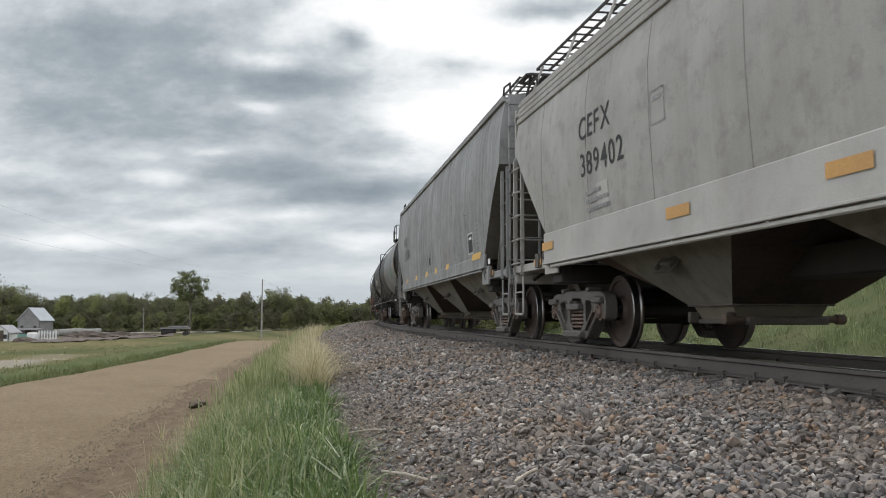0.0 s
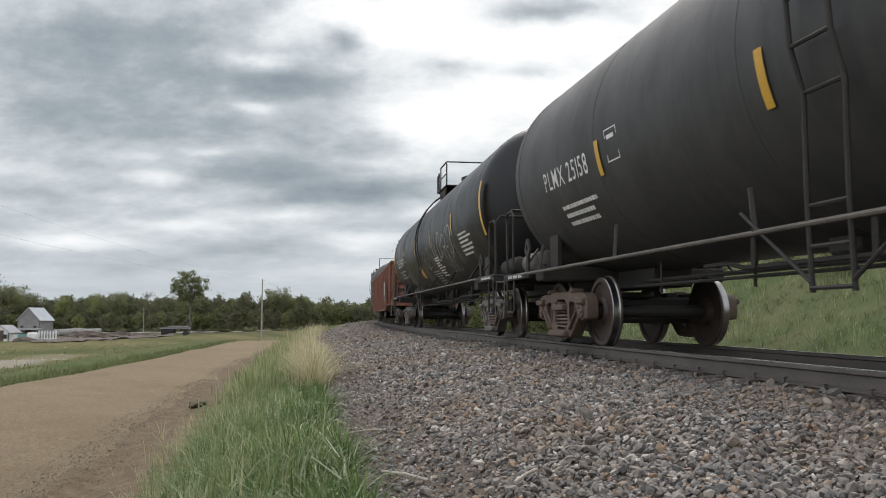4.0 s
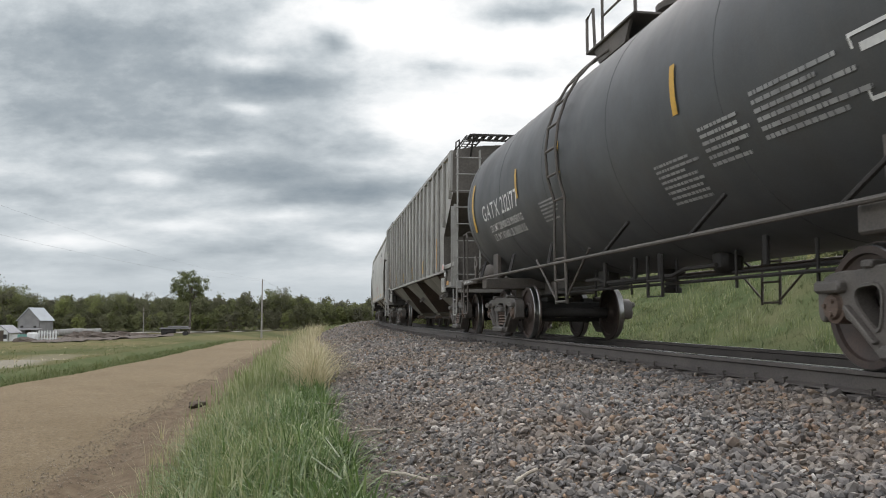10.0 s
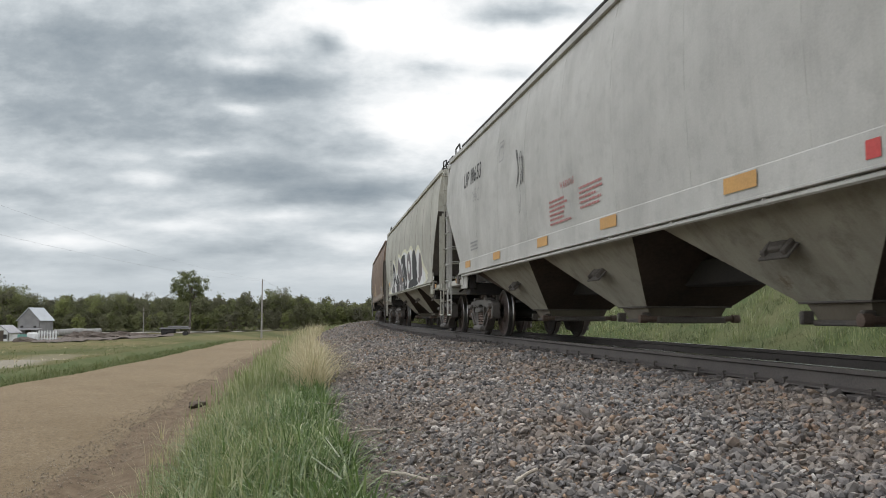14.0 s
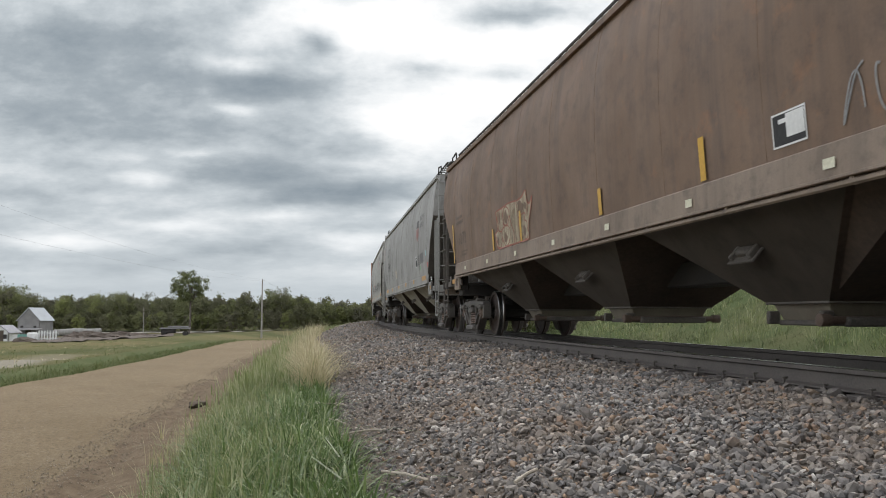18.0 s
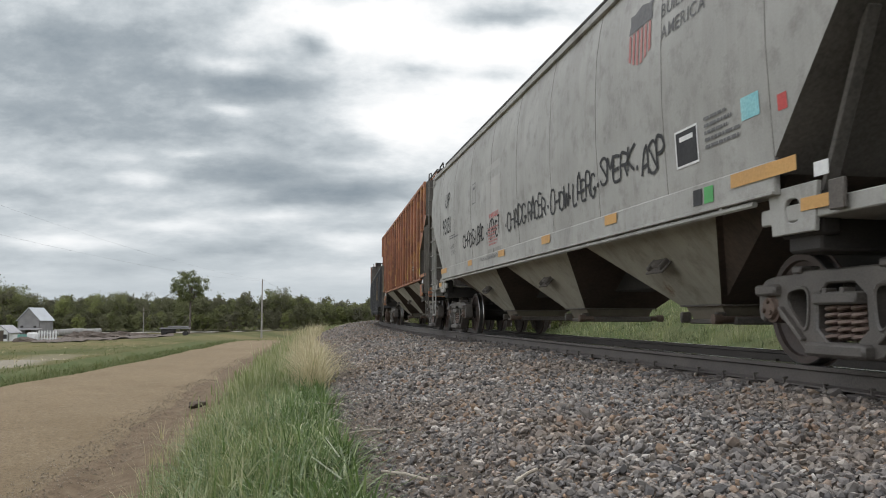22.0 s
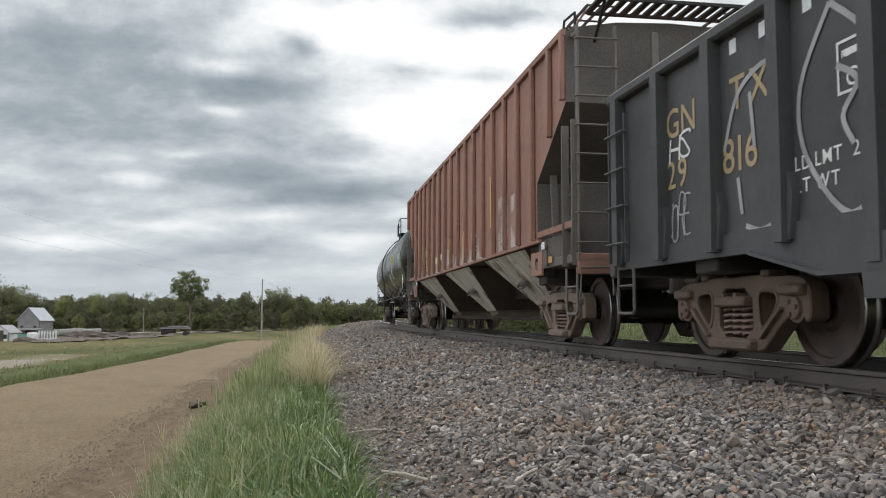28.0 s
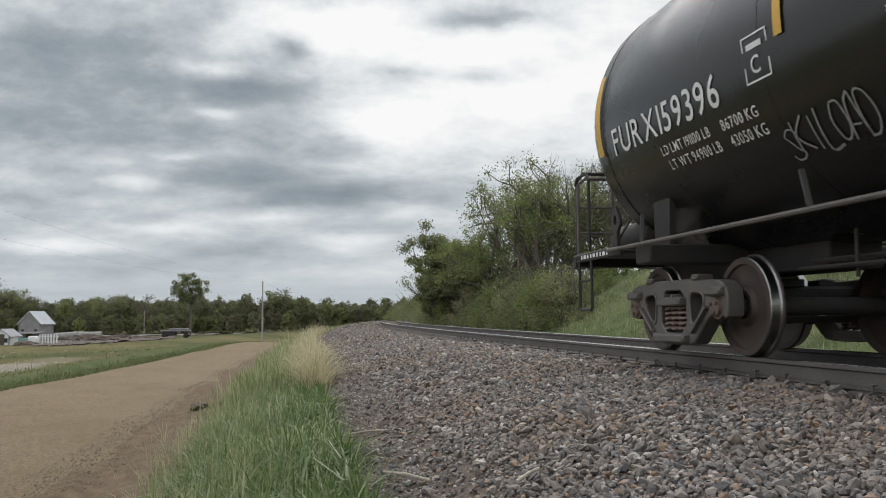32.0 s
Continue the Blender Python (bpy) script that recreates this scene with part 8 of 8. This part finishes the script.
blob(0, [(4.0, 1.45), (4.3, 2.1), (4.7, 2.2), (4.95, 1.8), (4.6, 1.4)], PURPLE, 0.0122)
# faded brown hopper
lettering(car10, "6272", 6.6, 1.9, 0.24, FAINT), small_print(car10, 6.85, 2.34, 0.9, 0.22, 1, FAINT, 44), small_print(car10, 6.3, 1.65, 0.8, 0.14, 1, FAINT, 45)
for y, z1 in ((7.2, 2.38), (3.5, 1.92), (1.65, 2.02), (-4.28, 1.92), (-7.3, 2.2), (-1.8, 1.85)):
    patch(car10, y, 1.545, 0.1, z1 - 1.545, YELLOW, "stripe", "yellow painted stripe", 0.0165)
for k in range(7):
    patch(car10, 6.0 - k * 2.0, 1.35, 0.13, 0.07, CREAM, "reflector", "", 0.01, 1)
patch(car10, -5.4, 1.6, 0.42, 0.25, BLACKL, "sticker", "black and white inspection panel"), patch(car10, -5.58, 1.66, 0.22, 0.17, WHITE, "sticker", "", 0.007), frame_mark(car10, -5.4, 1.6, 0.42, 0.25, WHITE, 0.014)
TAG = [(3.3 - (3.3 - y) * 0.52, 1.545 + (z - 1.545) * 0.87) for y, z in [(3.3, 1.86), (2.95, 1.9), (2.8, 1.98), (2.95, 2.14), (3.05, 2.28), (2.3, 2.3), (1.3, 2.33), (0.38, 2.3), (-0.2, 2.32), (-0.65, 2.4), (-0.75, 2.22), (-1.0, 2.15), (-1.3, 2.24), (-1.05, 2.0), (-0.75, 1.76), (-0.75, 1.55), (0.3, 1.545), (1.5, 1.545), (2.85, 1.545), (3.15, 1.66)]]
blob(0, [(-y, z) for y, z in TAG], AGED, 0.006, "graffiti", car10, "cracked cream graffiti letters")
for y, z, w, h in ((1.75, 2.1, 0.2, 0.1), (0.0, 2.16, 0.3, 0.1), (2.6, 2.15, 0.12, 0.08), (2.95, 1.72, 0.13, 0.07), (1.9, 1.72, 0.2, 0.07), (-0.35, 1.72, 0.14, 0.08), (-0.55, 2.14, 0.12, 0.06)):
    y, z, w = 3.3 - (3.3 - y) * 0.52, 1.545 + (z - 1.545) * 0.87, w * 0.55
    blob(0, [(w * math.cos(a) * (1 + 0.3 * math.sin(3 * a + y)) - y, z + h * math.sin(a) * (1 + 0.25 * math.cos(2 * a + y))) for a in (0, 0.8, 1.6, 2.4, 3.1, 3.9, 4.7, 5.5)], BROWN, 0.0074, "graffiti_gap", car10, "")
for k, line in enumerate(([], [(3.05, 2.26), (2.9, 1.95), (2.5, 1.86), (2.15, 1.95), (2.2, 2.3)], [(3.2, 1.82), (2.95, 1.6), (2.6, 1.56), (2.35, 1.7), (2.4, 1.9)], [(2.35, 1.75), (2.1, 1.6), (1.8, 1.55), (1.4, 1.66), (1.35, 1.86), (1.8, 1.95), (2.2, 1.9)],
                          [(2.15, 2.0), (1.75, 1.93), (1.4, 2.02), (1.35, 2.2), (1.75, 2.29), (2.1, 2.2), (2.1, 2.0)], [(1.3, 2.1), (1.1, 1.9), (0.9, 1.8), (0.85, 1.56)], [(0.5, 2.28), (0.3, 2.1), (0.25, 1.8), (0.2, 1.56)], [(0.3, 1.98), (-0.2, 2.02), (-0.55, 2.0), (-0.4, 1.9), (-0.65, 1.85), (-0.66, 1.6), (-0.3, 1.56)], [(-0.66, 2.36), (-0.8, 2.15), (-0.7, 1.95)])):
    g = Geo()
    line = [(3.3 - (3.3 - y) * 0.52, 1.545 + (z - 1.545) * 0.87) for y, z in line] or TAG + TAG[:1]
    ribbon(g, car10, line, 0.022 if k else 0.028, 0.0085 + 0.0004 * k)
    part("graffiti_outline", g, ORED, car10, "faded red outline")
scribble(car10, 3.1, 1.58, 1.65, 0.55, 12, BROWN, 77, 0.007, "graffiti_crack"), scribble(car10, -6.2, 1.6, 1.4, 0.35, 5, GREYL, 49, 0.015)
# mid grey hopper
lettering(car11, "UP", 5.9, 2.86, 0.34, BLACKL), lettering(car11, "92941", 5.9, 2.24, 0.36, BLACKL, 0.95)
lettering(car11, "LD LMT 225700", 5.75, 2.02, 0.1, GREYD), lettering(car11, "LT WT 60300", 5.72, 1.86, 0.1, GREYD)
frame_mark(car11, 4.2, 2.64, 0.28, 0.34, GREYD), tag(car11, "NEZT", 6.9, 1.86, 0.72, 0.22, BLACKL, 50, 0.016)
patch(car11, 2.4, 1.8, 0.6, 0.3, PALE, "sticker"), frame_mark(car11, 2.4, 1.8, 0.6, 0.3, TAN2, 0.012), lettering(car11, "WARNING", 2.34, 2.0, 0.06, TAN2), small_print(car11, 2.34, 1.83, 0.5, 0.14, 3, TAN2, 51)
small_print(car11, 3.95, 1.9, 0.7, 0.26, 3, GREYD, 52), blob(0, [(-8.2, 3.1), (-8.3, 3.6), (-7.9, 3.5), (-7.6, 3.55), (-7.75, 3.25), (-7.6, 3.0), (-7.9, 2.85)], PINK, 0.003, "faded_patch", car11, "faded pink overspray")
shield(car11, -4.95, 2.6, 0.6, 0.62, GREYD, RED2), lettering(car11, "BUILDING", -5.85, 3.14, 0.13, GREYD, 1.05), lettering(car11, "AMERICA", -5.85, 2.92, 0.13, GREYD, 1.05)
patch(car11, -4.65, 1.86, 0.36, 0.28, BLACKL, "sticker", "black inspection panel"), frame_mark(car11, -4.63, 1.84, 0.4, 0.32, WHITE, 0.02)
small_print(car11, -5.2, 1.88, 0.55, 0.3, 3, GREYD, 54), patch(car11, -5.8, 1.9, 0.75, 0.28, GREYD, "faded_patch", "dark buffed-out patch", 0.003)
patch(car11, -7.0, 2.05, 0.15, 0.14, CYANL, "sticker", "pale blue sticker"), patch(car11, -7.3, 1.72, 0.22, 0.12, REDL, "sticker"), patch(car11, -5.65, 1.72, 0.14, 0.12, GREENL, "sticker")
for y, w in ((6.75, 0.95), (3.96, 0.42), (-6.21, 0.86), (-3.91, 0.34), (1.2, 0.42), (-1.4, 0.4)):
    reflector(car11, y, 1.385, w, 0.12, TAN)
# pale hopper with scrawls
lettering(car12, "UP", 6.4, 2.88, 0.33, BLACKL), lettering(car12, "93131", 6.72, 2.28, 0.36, BLACKL, 0.95)
small_print(car12, 5.9, 2.12, 1.1, 0.1, 1, GREYD, 55), lettering(car12, "LD LMT", 5.85, 1.9, 0.09, GREYD), lettering(car12, "LT WT", 5.8, 1.76, 0.09, GREYD), frame_mark(car12, 3.3, 2.58, 0.32, 0.4, GREYD)
patch(car12, 2.1, 1.6, 1.1, 1.5, SILLW, "faded_patch", "lighter repainted panel", 0.003), lettering(car12, "WARNING", 1.9, 2.12, 0.1, REDL), small_print(car12, 2.0, 1.66, 0.8, 0.34, 4, RED2, 56)
for k, (word, y, w) in enumerate((("CHADS", 4.35, 1.15), ("LBAC", 3.08, 0.7), ("HORNET", 2.03, 0.93), ("CHADG", 0.58, 1.16), ("RACER", -0.69, 0.92), ("CHOW", -1.83, 0.81), ("LAERG", -2.79, 0.83), ("SMERK", -3.8, 1.0), ("ASP", -4.95, 0.55))):
    tag(car12, word, y, 1.8 if k != 7 else 1.88, w, 0.26, BLACKL, 57 + k, 0.036, 0.1)
    if k:
        patch(car12, y + 0.13, 1.87, 0.05, 0.05, BLACKL, "graffiti_dot", "", 0.006, 1)
lettering(car12, "THIS CAR HAS 3 COMPARTMENTS", 2.75, 1.42, 0.06, GREYD), lettering(car12, "BUILDING", -5.5, 3.22, 0.13, GREYD, 1.05), lettering(car12, "AMERICA", -5.5, 3.0, 0.13, GREYD, 1.05)
shield(car12, -4.7, 2.92, 0.6, 0.62, GREYD, RED2)
patch(car12, -5.75, 1.74, 0.4, 0.3, BLACKL, "sticker", "black inspection panel"), frame_mark(car12, -5.73, 1.72, 0.44, 0.34, WHITE, 0.02), small_print(car12, -6.3, 1.8, 0.6, 0.3, 3, GREYD, 67)
patch(car12, -6.9, 1.9, 0.26, 0.18, CYANL, "sticker", "pale blue sticker"), patch(car12, -7.4, 1.86, 0.12, 0.12, REDL, "sticker"), patch(car12, -6.25, 1.34, 0.16, 0.14, GREENL, "sticker", "green sticker"), patch(car12, -6.05, 1.34, 0.16, 0.14, BLACKL, "sticker")
for y, w in ((1.23, 0.45), (3.87, 0.4), (7.1, 0.75), (-6.71, 0.9), (-3.9, 0.36), (-1.4, 0.4)):
    reflector(car12, y, 1.40, w, 0.11, TAN)
# rusty orange hopper
lettering(car13, "10", 5.95, 2.04, 0.26, PLATE), lettering(car13, "08", 5.12, 2.06, 0.26, PLATE), lettering(car13, "53", 4.32, 2.14, 0.26, PLATE)
small_print(car13, 5.9, 2.5, 0.4, 0.26, 1, PLATE, 68), small_print(car13, 5.1, 2.56, 0.4, 0.26, 1, PLATE, 67), small_print(car13, 5.0, 1.7, 0.5, 0.24, 2, PLATE, 69)
for y, z1 in ((6.85, 2.3), (0.25, 1.92), (3.6, 1.85), (-4.3, 1.9)):
    patch(car13, rib_y(car13, y), 1.54, 0.1, z1 - 1.54, YELLOW, "stripe", "yellow reflective stripe", 0.079)
patch(car13, -7.16, 1.54, 0.1, 0.86, YELLOW, "stripe", "yellow reflective stripe", 0.014, 12)
patch(car13, -4.97, 1.6, 0.42, 0.32, BLACKL, "sticker", "black inspection panel"), frame_mark(car13, -4.95, 1.58, 0.46, 0.36, WHITE, 0.02)
tag(car13, "PAR", 4.5, 1.5, 0.5, 0.2, CREAM, 70, 0.016, 0.2), tag(car13, "BR", 2.72, 1.62, 0.48, 0.56, CREAM, 76, 0.02, 0.05, double=0.05), frame_mark(car13, 2.74, 1.9, 0.5, 0.36, CREAM, 0.018), tag(car13, "BAXR", -1.75, 1.56, 0.5, 0.34, WHITE, 71, 0.014), tag(car13, "NO", -2.55, 1.52, 0.26, 0.14, WHITE, 72, 0.012), tag(car13, "JUST", -6.2, 1.86, 0.62, 0.36, SALMON, 73, 0.02)
patch(car13, -6.86, 1.66, 0.2, 0.13, GREENL, "sticker", "green sticker"), patch(car13, -6.76, 1.54, 0.3, 0.1, WHITE, "sticker"), patch(car13, 6.75, 1.5, 0.42, 0.26, WHITE, "sticker", "white notice sticker"), small_print(car13, 6.7, 1.54, 0.3, 0.18, 4, GREYL, 74)
small_print(car13, -5.1, 2.05, 0.2, 0.12, 1, WHITE, 75)
# black gondola
MARK_LIFT[car14] = 0.0
lettering(car14, "TX", 8.2, 2.06, 0.27, TAN2), lettering(car14, "816", 8.33, 1.56, 0.28, TAN2), lettering(car14, "GN", 9.35, 2.06, 0.27, TAN2), lettering(car14, "29", 9.35, 1.58, 0.26, TAN2)
lettering(car14, "LD LMT", 7.34, 1.42, 0.1, WHITE), lettering(car14, "210", 6.72, 1.42, 0.1, WHITE), lettering(car14, "LT WT", 7.34, 1.26, 0.1, WHITE), lettering(car14, "7", 6.6, 1.26, 0.1, WHITE), frame_mark(car14, 6.85, 1.84, 0.34, 0.36, WHITE, 0.02), lettering(car14, "C", 6.76, 1.88, 0.12, WHITE)
for k, line in enumerate(([(8.3, 1.75), (8.05, 2.2), (7.55, 2.3), (7.4, 1.75), (7.6, 1.6), (7.45, 1.2), (7.75, 1.05), (8.0, 1.1)], [(7.9, 2.15), (7.85, 1.7)], [(8.1, 1.5), (8.05, 1.2)], [(6.9, 2.5), (7.25, 2.0), (7.2, 1.5), (6.75, 1.05), (6.4, 1.4), (6.5, 2.1), (6.9, 2.5)],
                          [(6.85, 2.05), (6.65, 1.9), (6.8, 1.7), (6.7, 1.5)], [(5.5, 2.2), (5.75, 1.7), (5.4, 1.2), (5.1, 1.6), (5.3, 1.8)], [(4.7, 1.3), (4.5, 2.0), (4.2, 1.4), (4.1, 1.9)])):
    g = Geo()
    ribbon(g, car14, line, 0.045, 0.009 + 0.0004 * k)
    part("graffiti_stroke", g, SILVER, car14, "chalky sprayed line")
tag(car14, "NORE", 9.4, 1.12, 0.5, 0.32, SILVER, 81, 0.022), tag(car14, "HS", 9.3, 1.84, 0.42, 0.2, WHITE, 78, 0.03)
for y, z, w, h, n, sd in ((3.4, 1.15, 0.7, 0.6, 3, 79), (-2.0, 1.2, 0.8, 0.6, 3, 82), (-3.4, 1.3, 0.8, 0.5, 2, 83), (0.6, 1.2, 0.8, 0.5, 3, 84)):
    scribble(car14, y, z, w, h, n, SILVER, sd, 0.03)
for k in range(3):
    patch(car14, -4.74 - 0.93 * k, 1.2, 0.74, 1.3, YELLOW, "emblem", "faded yellow painted letter panel", 0.004)
for q in RIBS[car14]:
    if -7.6 < q < -4.6:
        patch(car14, q + 0.072, 1.24, 0.144, 1.24, YELLOW, "emblem", "", 0.1175)
        patch(car14, q + 0.072, 1.78 + 0.1 * math.sin(q * 3), 0.144, 0.3, REDL2, "emblem", "", 0.119)
blob(0, [(4.8, 1.9), (5.2, 2.1), (5.9, 2.15), (6.6, 2.05), (7.1, 2.2), (7.2, 1.85), (6.5, 1.7), (5.9, 1.82), (5.3, 1.66)], REDL2, 0.007, "emblem", car14, "dull red painted shape")
blob(0, [(5.6, 1.3), (6.3, 1.42), (6.5, 1.6), (6.1, 1.66), (5.5, 1.55)], REDL2, 0.007, "emblem", car14, "dull red painted shape")
for k in range(5):
    patch(car14, -8.9, 1.2 + 0.2 * k, 0.3, 0.1, WHITE, "sticker")
patch(car14, -9.15, 1.1, 0.3, 0.2, TAN, "sticker"), patch(car14, -8.0, 1.15, 0.3, 0.7, SILVER, "faded_patch", "chalky white mark")
frame_mark(car14, 5.7, 1.5, 0.4, 0.3, WHITE, 0.05), lettering(car14, "PLATE", 6.8, 2.08, 0.05, WHITE)
# faded red hopper
lettering(car15, "M.", 6.75, 2.1, 0.24, BLACKL), lettering(car15, "P.", 5.95, 2.1, 0.26, BLACKL), lettering(car15, "72", 6.78, 1.7, 0.25, BLACKL), lettering(car15, "31", 6.0, 1.7, 0.27, BLACKL), lettering(car15, "95", 5.24, 1.68, 0.29, BLACKL)
lettering(car15, "LD LMT", 4.5, 1.82, 0.12, WHITE), lettering(car15, "LT WT", 4.47, 1.64, 0.12, WHITE), patch(car15, 4.35, 2.0, 0.55, 0.17, SILLW, "faded_patch"), scribble(car15, 5.0, 2.06, 0.6, 0.25, 4, WHITE, 85, 0.015)
patch(car15, 7.0, 1.54, 0.09, 0.85, YELLOW, "stripe", "worn yellow stripe", 0.014)
for y, z1 in ((3.6, 2.4), (0.6, 2.2), (-1.6, 2.2), (-4.29, 2.5), (2.2, 2.0)):
    patch(car15, rib_y(car15, y), 1.54 if z1 < 2.45 else 1.95, 0.09, z1 - 1.6, YELLOW, "stripe", "worn yellow stripe", 0.079)
patch(car15, -4.5, 1.5, 0.7, 0.92, PEEL, "faded_patch", "bare whitish patch of worn paint"), tag(car15, "KREST", -4.55, 2.02, 0.5, 0.16, GREYD, 86, 0.008), tag(car15, "MOZE", -4.55, 1.8, 0.45, 0.16, GREYD, 84, 0.008), tag(car15, "HUSK", -4.55, 1.6, 0.4, 0.15, GREYD, 83, 0.008), patch(car15, -5.4, 1.5, 0.6, 0.85, PEEL, "faded_patch", "bare whitish patch of worn paint")
for k in range(11):
    flake = random.Random(300 + k)
    hi, y0 = 0.16 + 0.05 * (k % 3) + 0.03 * k, 0.88 * k - 6.27
    rim = [(y0 + 0.78 * q / 13 + flake.uniform(-0.02, 0.02), 1.485 + hi * flake.uniform(0.35, 1.1) * (0.55 + 0.45 * math.sin(q * 0.9 + k))) for q in range(14)]
    blob(0, [(y0, 1.485)] + rim + [(y0 + 0.78, 1.485)], PEEL, 0.003, "faded_patch", car15, "peeling whitish paint")
for y, z, w, h, n in ((-1.1, 1.66, 0.6, 0.42, 6), (-2.1, 1.66, 0.6, 0.4, 6), (0.9, 1.6, 0.4, 0.36, 5), (0.2, 1.6, 0.3, 0.2, 4)):
    small_print(car15, y, z, w, h, n, WHITE, 87)
patch(car15, 2.7, 1.72, 0.4, 0.16, WHITE, "sticker"), patch(car15, 2.0, 1.78, 0.3, 0.14, WHITE, "sticker"), tag(car15, "AIX", -2.1, 2.45, 0.5, 0.4, GREYL, 88, 0.012), tag(car15, "OKI", -3.25, 1.66, 0.4, 0.16, GREYD, 89, 0.007)
# last tank
for y, z0, z1 in ((7.6, 2.15, 3.05), (4.1, 2.38, 2.85), (1.82, 2.34, 2.8), (-1.98, 2.36, 2.82), (-4.81, 2.37, 2.85), (-7.9, 2.2, 3.05)):
    patch(car16, y, z0, 0.1 if abs(y) < 7 else 0.13, z1 - z0, YELLOW, "stripe", "yellow reflective stripe", 0.014, 12)
lettering(car16, "FURX159396", 7.2, 2.1, 0.27, WHITE), frame_mark(car16, 4.55, 2.14, 0.34, 0.36, WHITE), lettering(car16, "C", 4.45, 2.2, 0.13, WHITE)
lettering(car16, "LD LMT 191100 LB", 6.2, 1.91, 0.085, WHITE, 0.95), lettering(car16, "LT WT 94900 LB", 6.15, 1.77, 0.085, WHITE, 0.95), lettering(car16, "86700 KG", 5.08, 1.91, 0.085, WHITE, 0.95), lettering(car16, "43050 KG", 5.04, 1.77, 0.085, WHITE, 0.95)
tag(car16, "SKILOAD", 4.4, 1.56, 1.0, 0.22, GREYL, 90, 0.016)
patch(car16, -3.0, 2.5, 0.85, 0.34, YELLOW2, "sticker", "yellow notice sticker"), small_print(car16, -3.05, 2.54, 0.75, 0.12, 1, BLACKL, 91), small_print(car16, -3.05, 2.7, 0.7, 0.12, 3, BLACKL, 92)
for y, z, w, h, n in ((-1.6, 1.85, 0.8, 0.36, 4), (-1.75, 1.6, 0.8, 0.2, 2), (-3.0, 1.9, 0.6, 0.5, 5), (-2.6, 1.3, 1.1, 0.26, 3), (3.0, 2.1, 0.4, 0.12, 3), (-6.75, 2.15, 1.2, 0.5, 7)):
    small_print(car16, y, z, w, h, n, WHITE, 93)
patch(car16, -8.5, 1.5, 0.1, 0.1, REDL, "sticker")
g = Geo()
for yy, zz in ((-7.7, 1.35), (-7.55, 1.6), (-7.7, 1.85), (-7.85, 1.6)):
    g.v.append((-1.46, yy, zz))
g.v += [(-1.44, yy, zz) for _, yy, zz in list(g.v)]
g.face([0, 1, 2, 3]), g.face([7, 6, 5, 4])
for i in range(4):
    g.face([i, (i + 1) % 4, 4 + (i + 1) % 4, 4 + i])
part("placard", g, WHITE, car16, "white diamond placard")

# rear end of the last car: tall handrail frame, brake wheel and rods
g = Geo().tube([(-1.4, 8.93, 1.1), (-1.4, 8.93, 2.0), (-1.3, 8.93, 2.08), (1.3, 8.93, 2.08), (1.4, 8.93, 2.0), (1.4, 8.93, 1.1)], 0.022, 8)
for z in (1.4, 1.72):
    g.tube([(-1.4, 8.93, z), (-0.95, 8.93, z)], 0.016, 6)
g.tube([(-0.95, 8.93, 1.1), (-0.95, 8.93, 2.08)], 0.02, 6)
part("end_ladder", g, STEEL, car16)
part("brake_wheel", Geo().lathe([(-0.02, 0.28), (0.02, 0.28), (0.02, 0.24), (-0.02, 0.24), (-0.02, 0.28)], 20, "y", (0.3, 9.0, 2.1), close=False), STEEL, car16)
part("brake_rod", Geo().tube([(0.3, 8.96, 1.0), (0.3, 8.96, 2.1)], 0.02, 6), STEEL, car16)


# ---- everything that moves ----
def rolling_pose(front, rear, t):
    """Pose of a car whose two truck centres lie at these chainages at t = 0."""
    a, b2 = on_track(front - SPEED * t), on_track(rear - SPEED * t)
    rz = -math.degrees(math.atan2(b2[0] - a[0], b2[1] - a[1]))
    return pose((a[0] + b2[0]) / 2, (a[1] + b2[1]) / 2, 0, 0, 0, rz)


def motions():
    for car, front, rear in TRAIN:
        walk(car, [(t / 2, rolling_pose(front, rear, t / 2)) for t in range(65)])
    for axle, y, at in AXLES:
        # at: chainage of the axle at t = 0; it is seen turning while it is near
        t0 = max(0.0, math.floor((at - 48) / SPEED * 15) / 15)
        t1 = min(32.0, (at + 4) / SPEED)
        times = [0.0] if t0 > 0.03 else []
        k = 0
        while t0 + k / 15 <= max(t1, t0 + 0.2) and t0 + k / 15 < 31.95:
            times.append(t0 + k / 15)
            k += 1
        times.append(32.0)
        first = times[1] if t0 > 0.03 else times[0]
        rows = []
        for t in times:
            tt = min(max(t, first), times[-2] if t == 32.0 and t1 < 31.9 else t)
            rows.append((t, pose(0, y, 0.457, math.degrees((tt - first) * SPEED / 0.457))))
        walk(axle, rows)
    walk(clouds, [(0, pose(0, 0, 0)), (32, pose(*CLOUD_DRIFT, 0))])


motions()
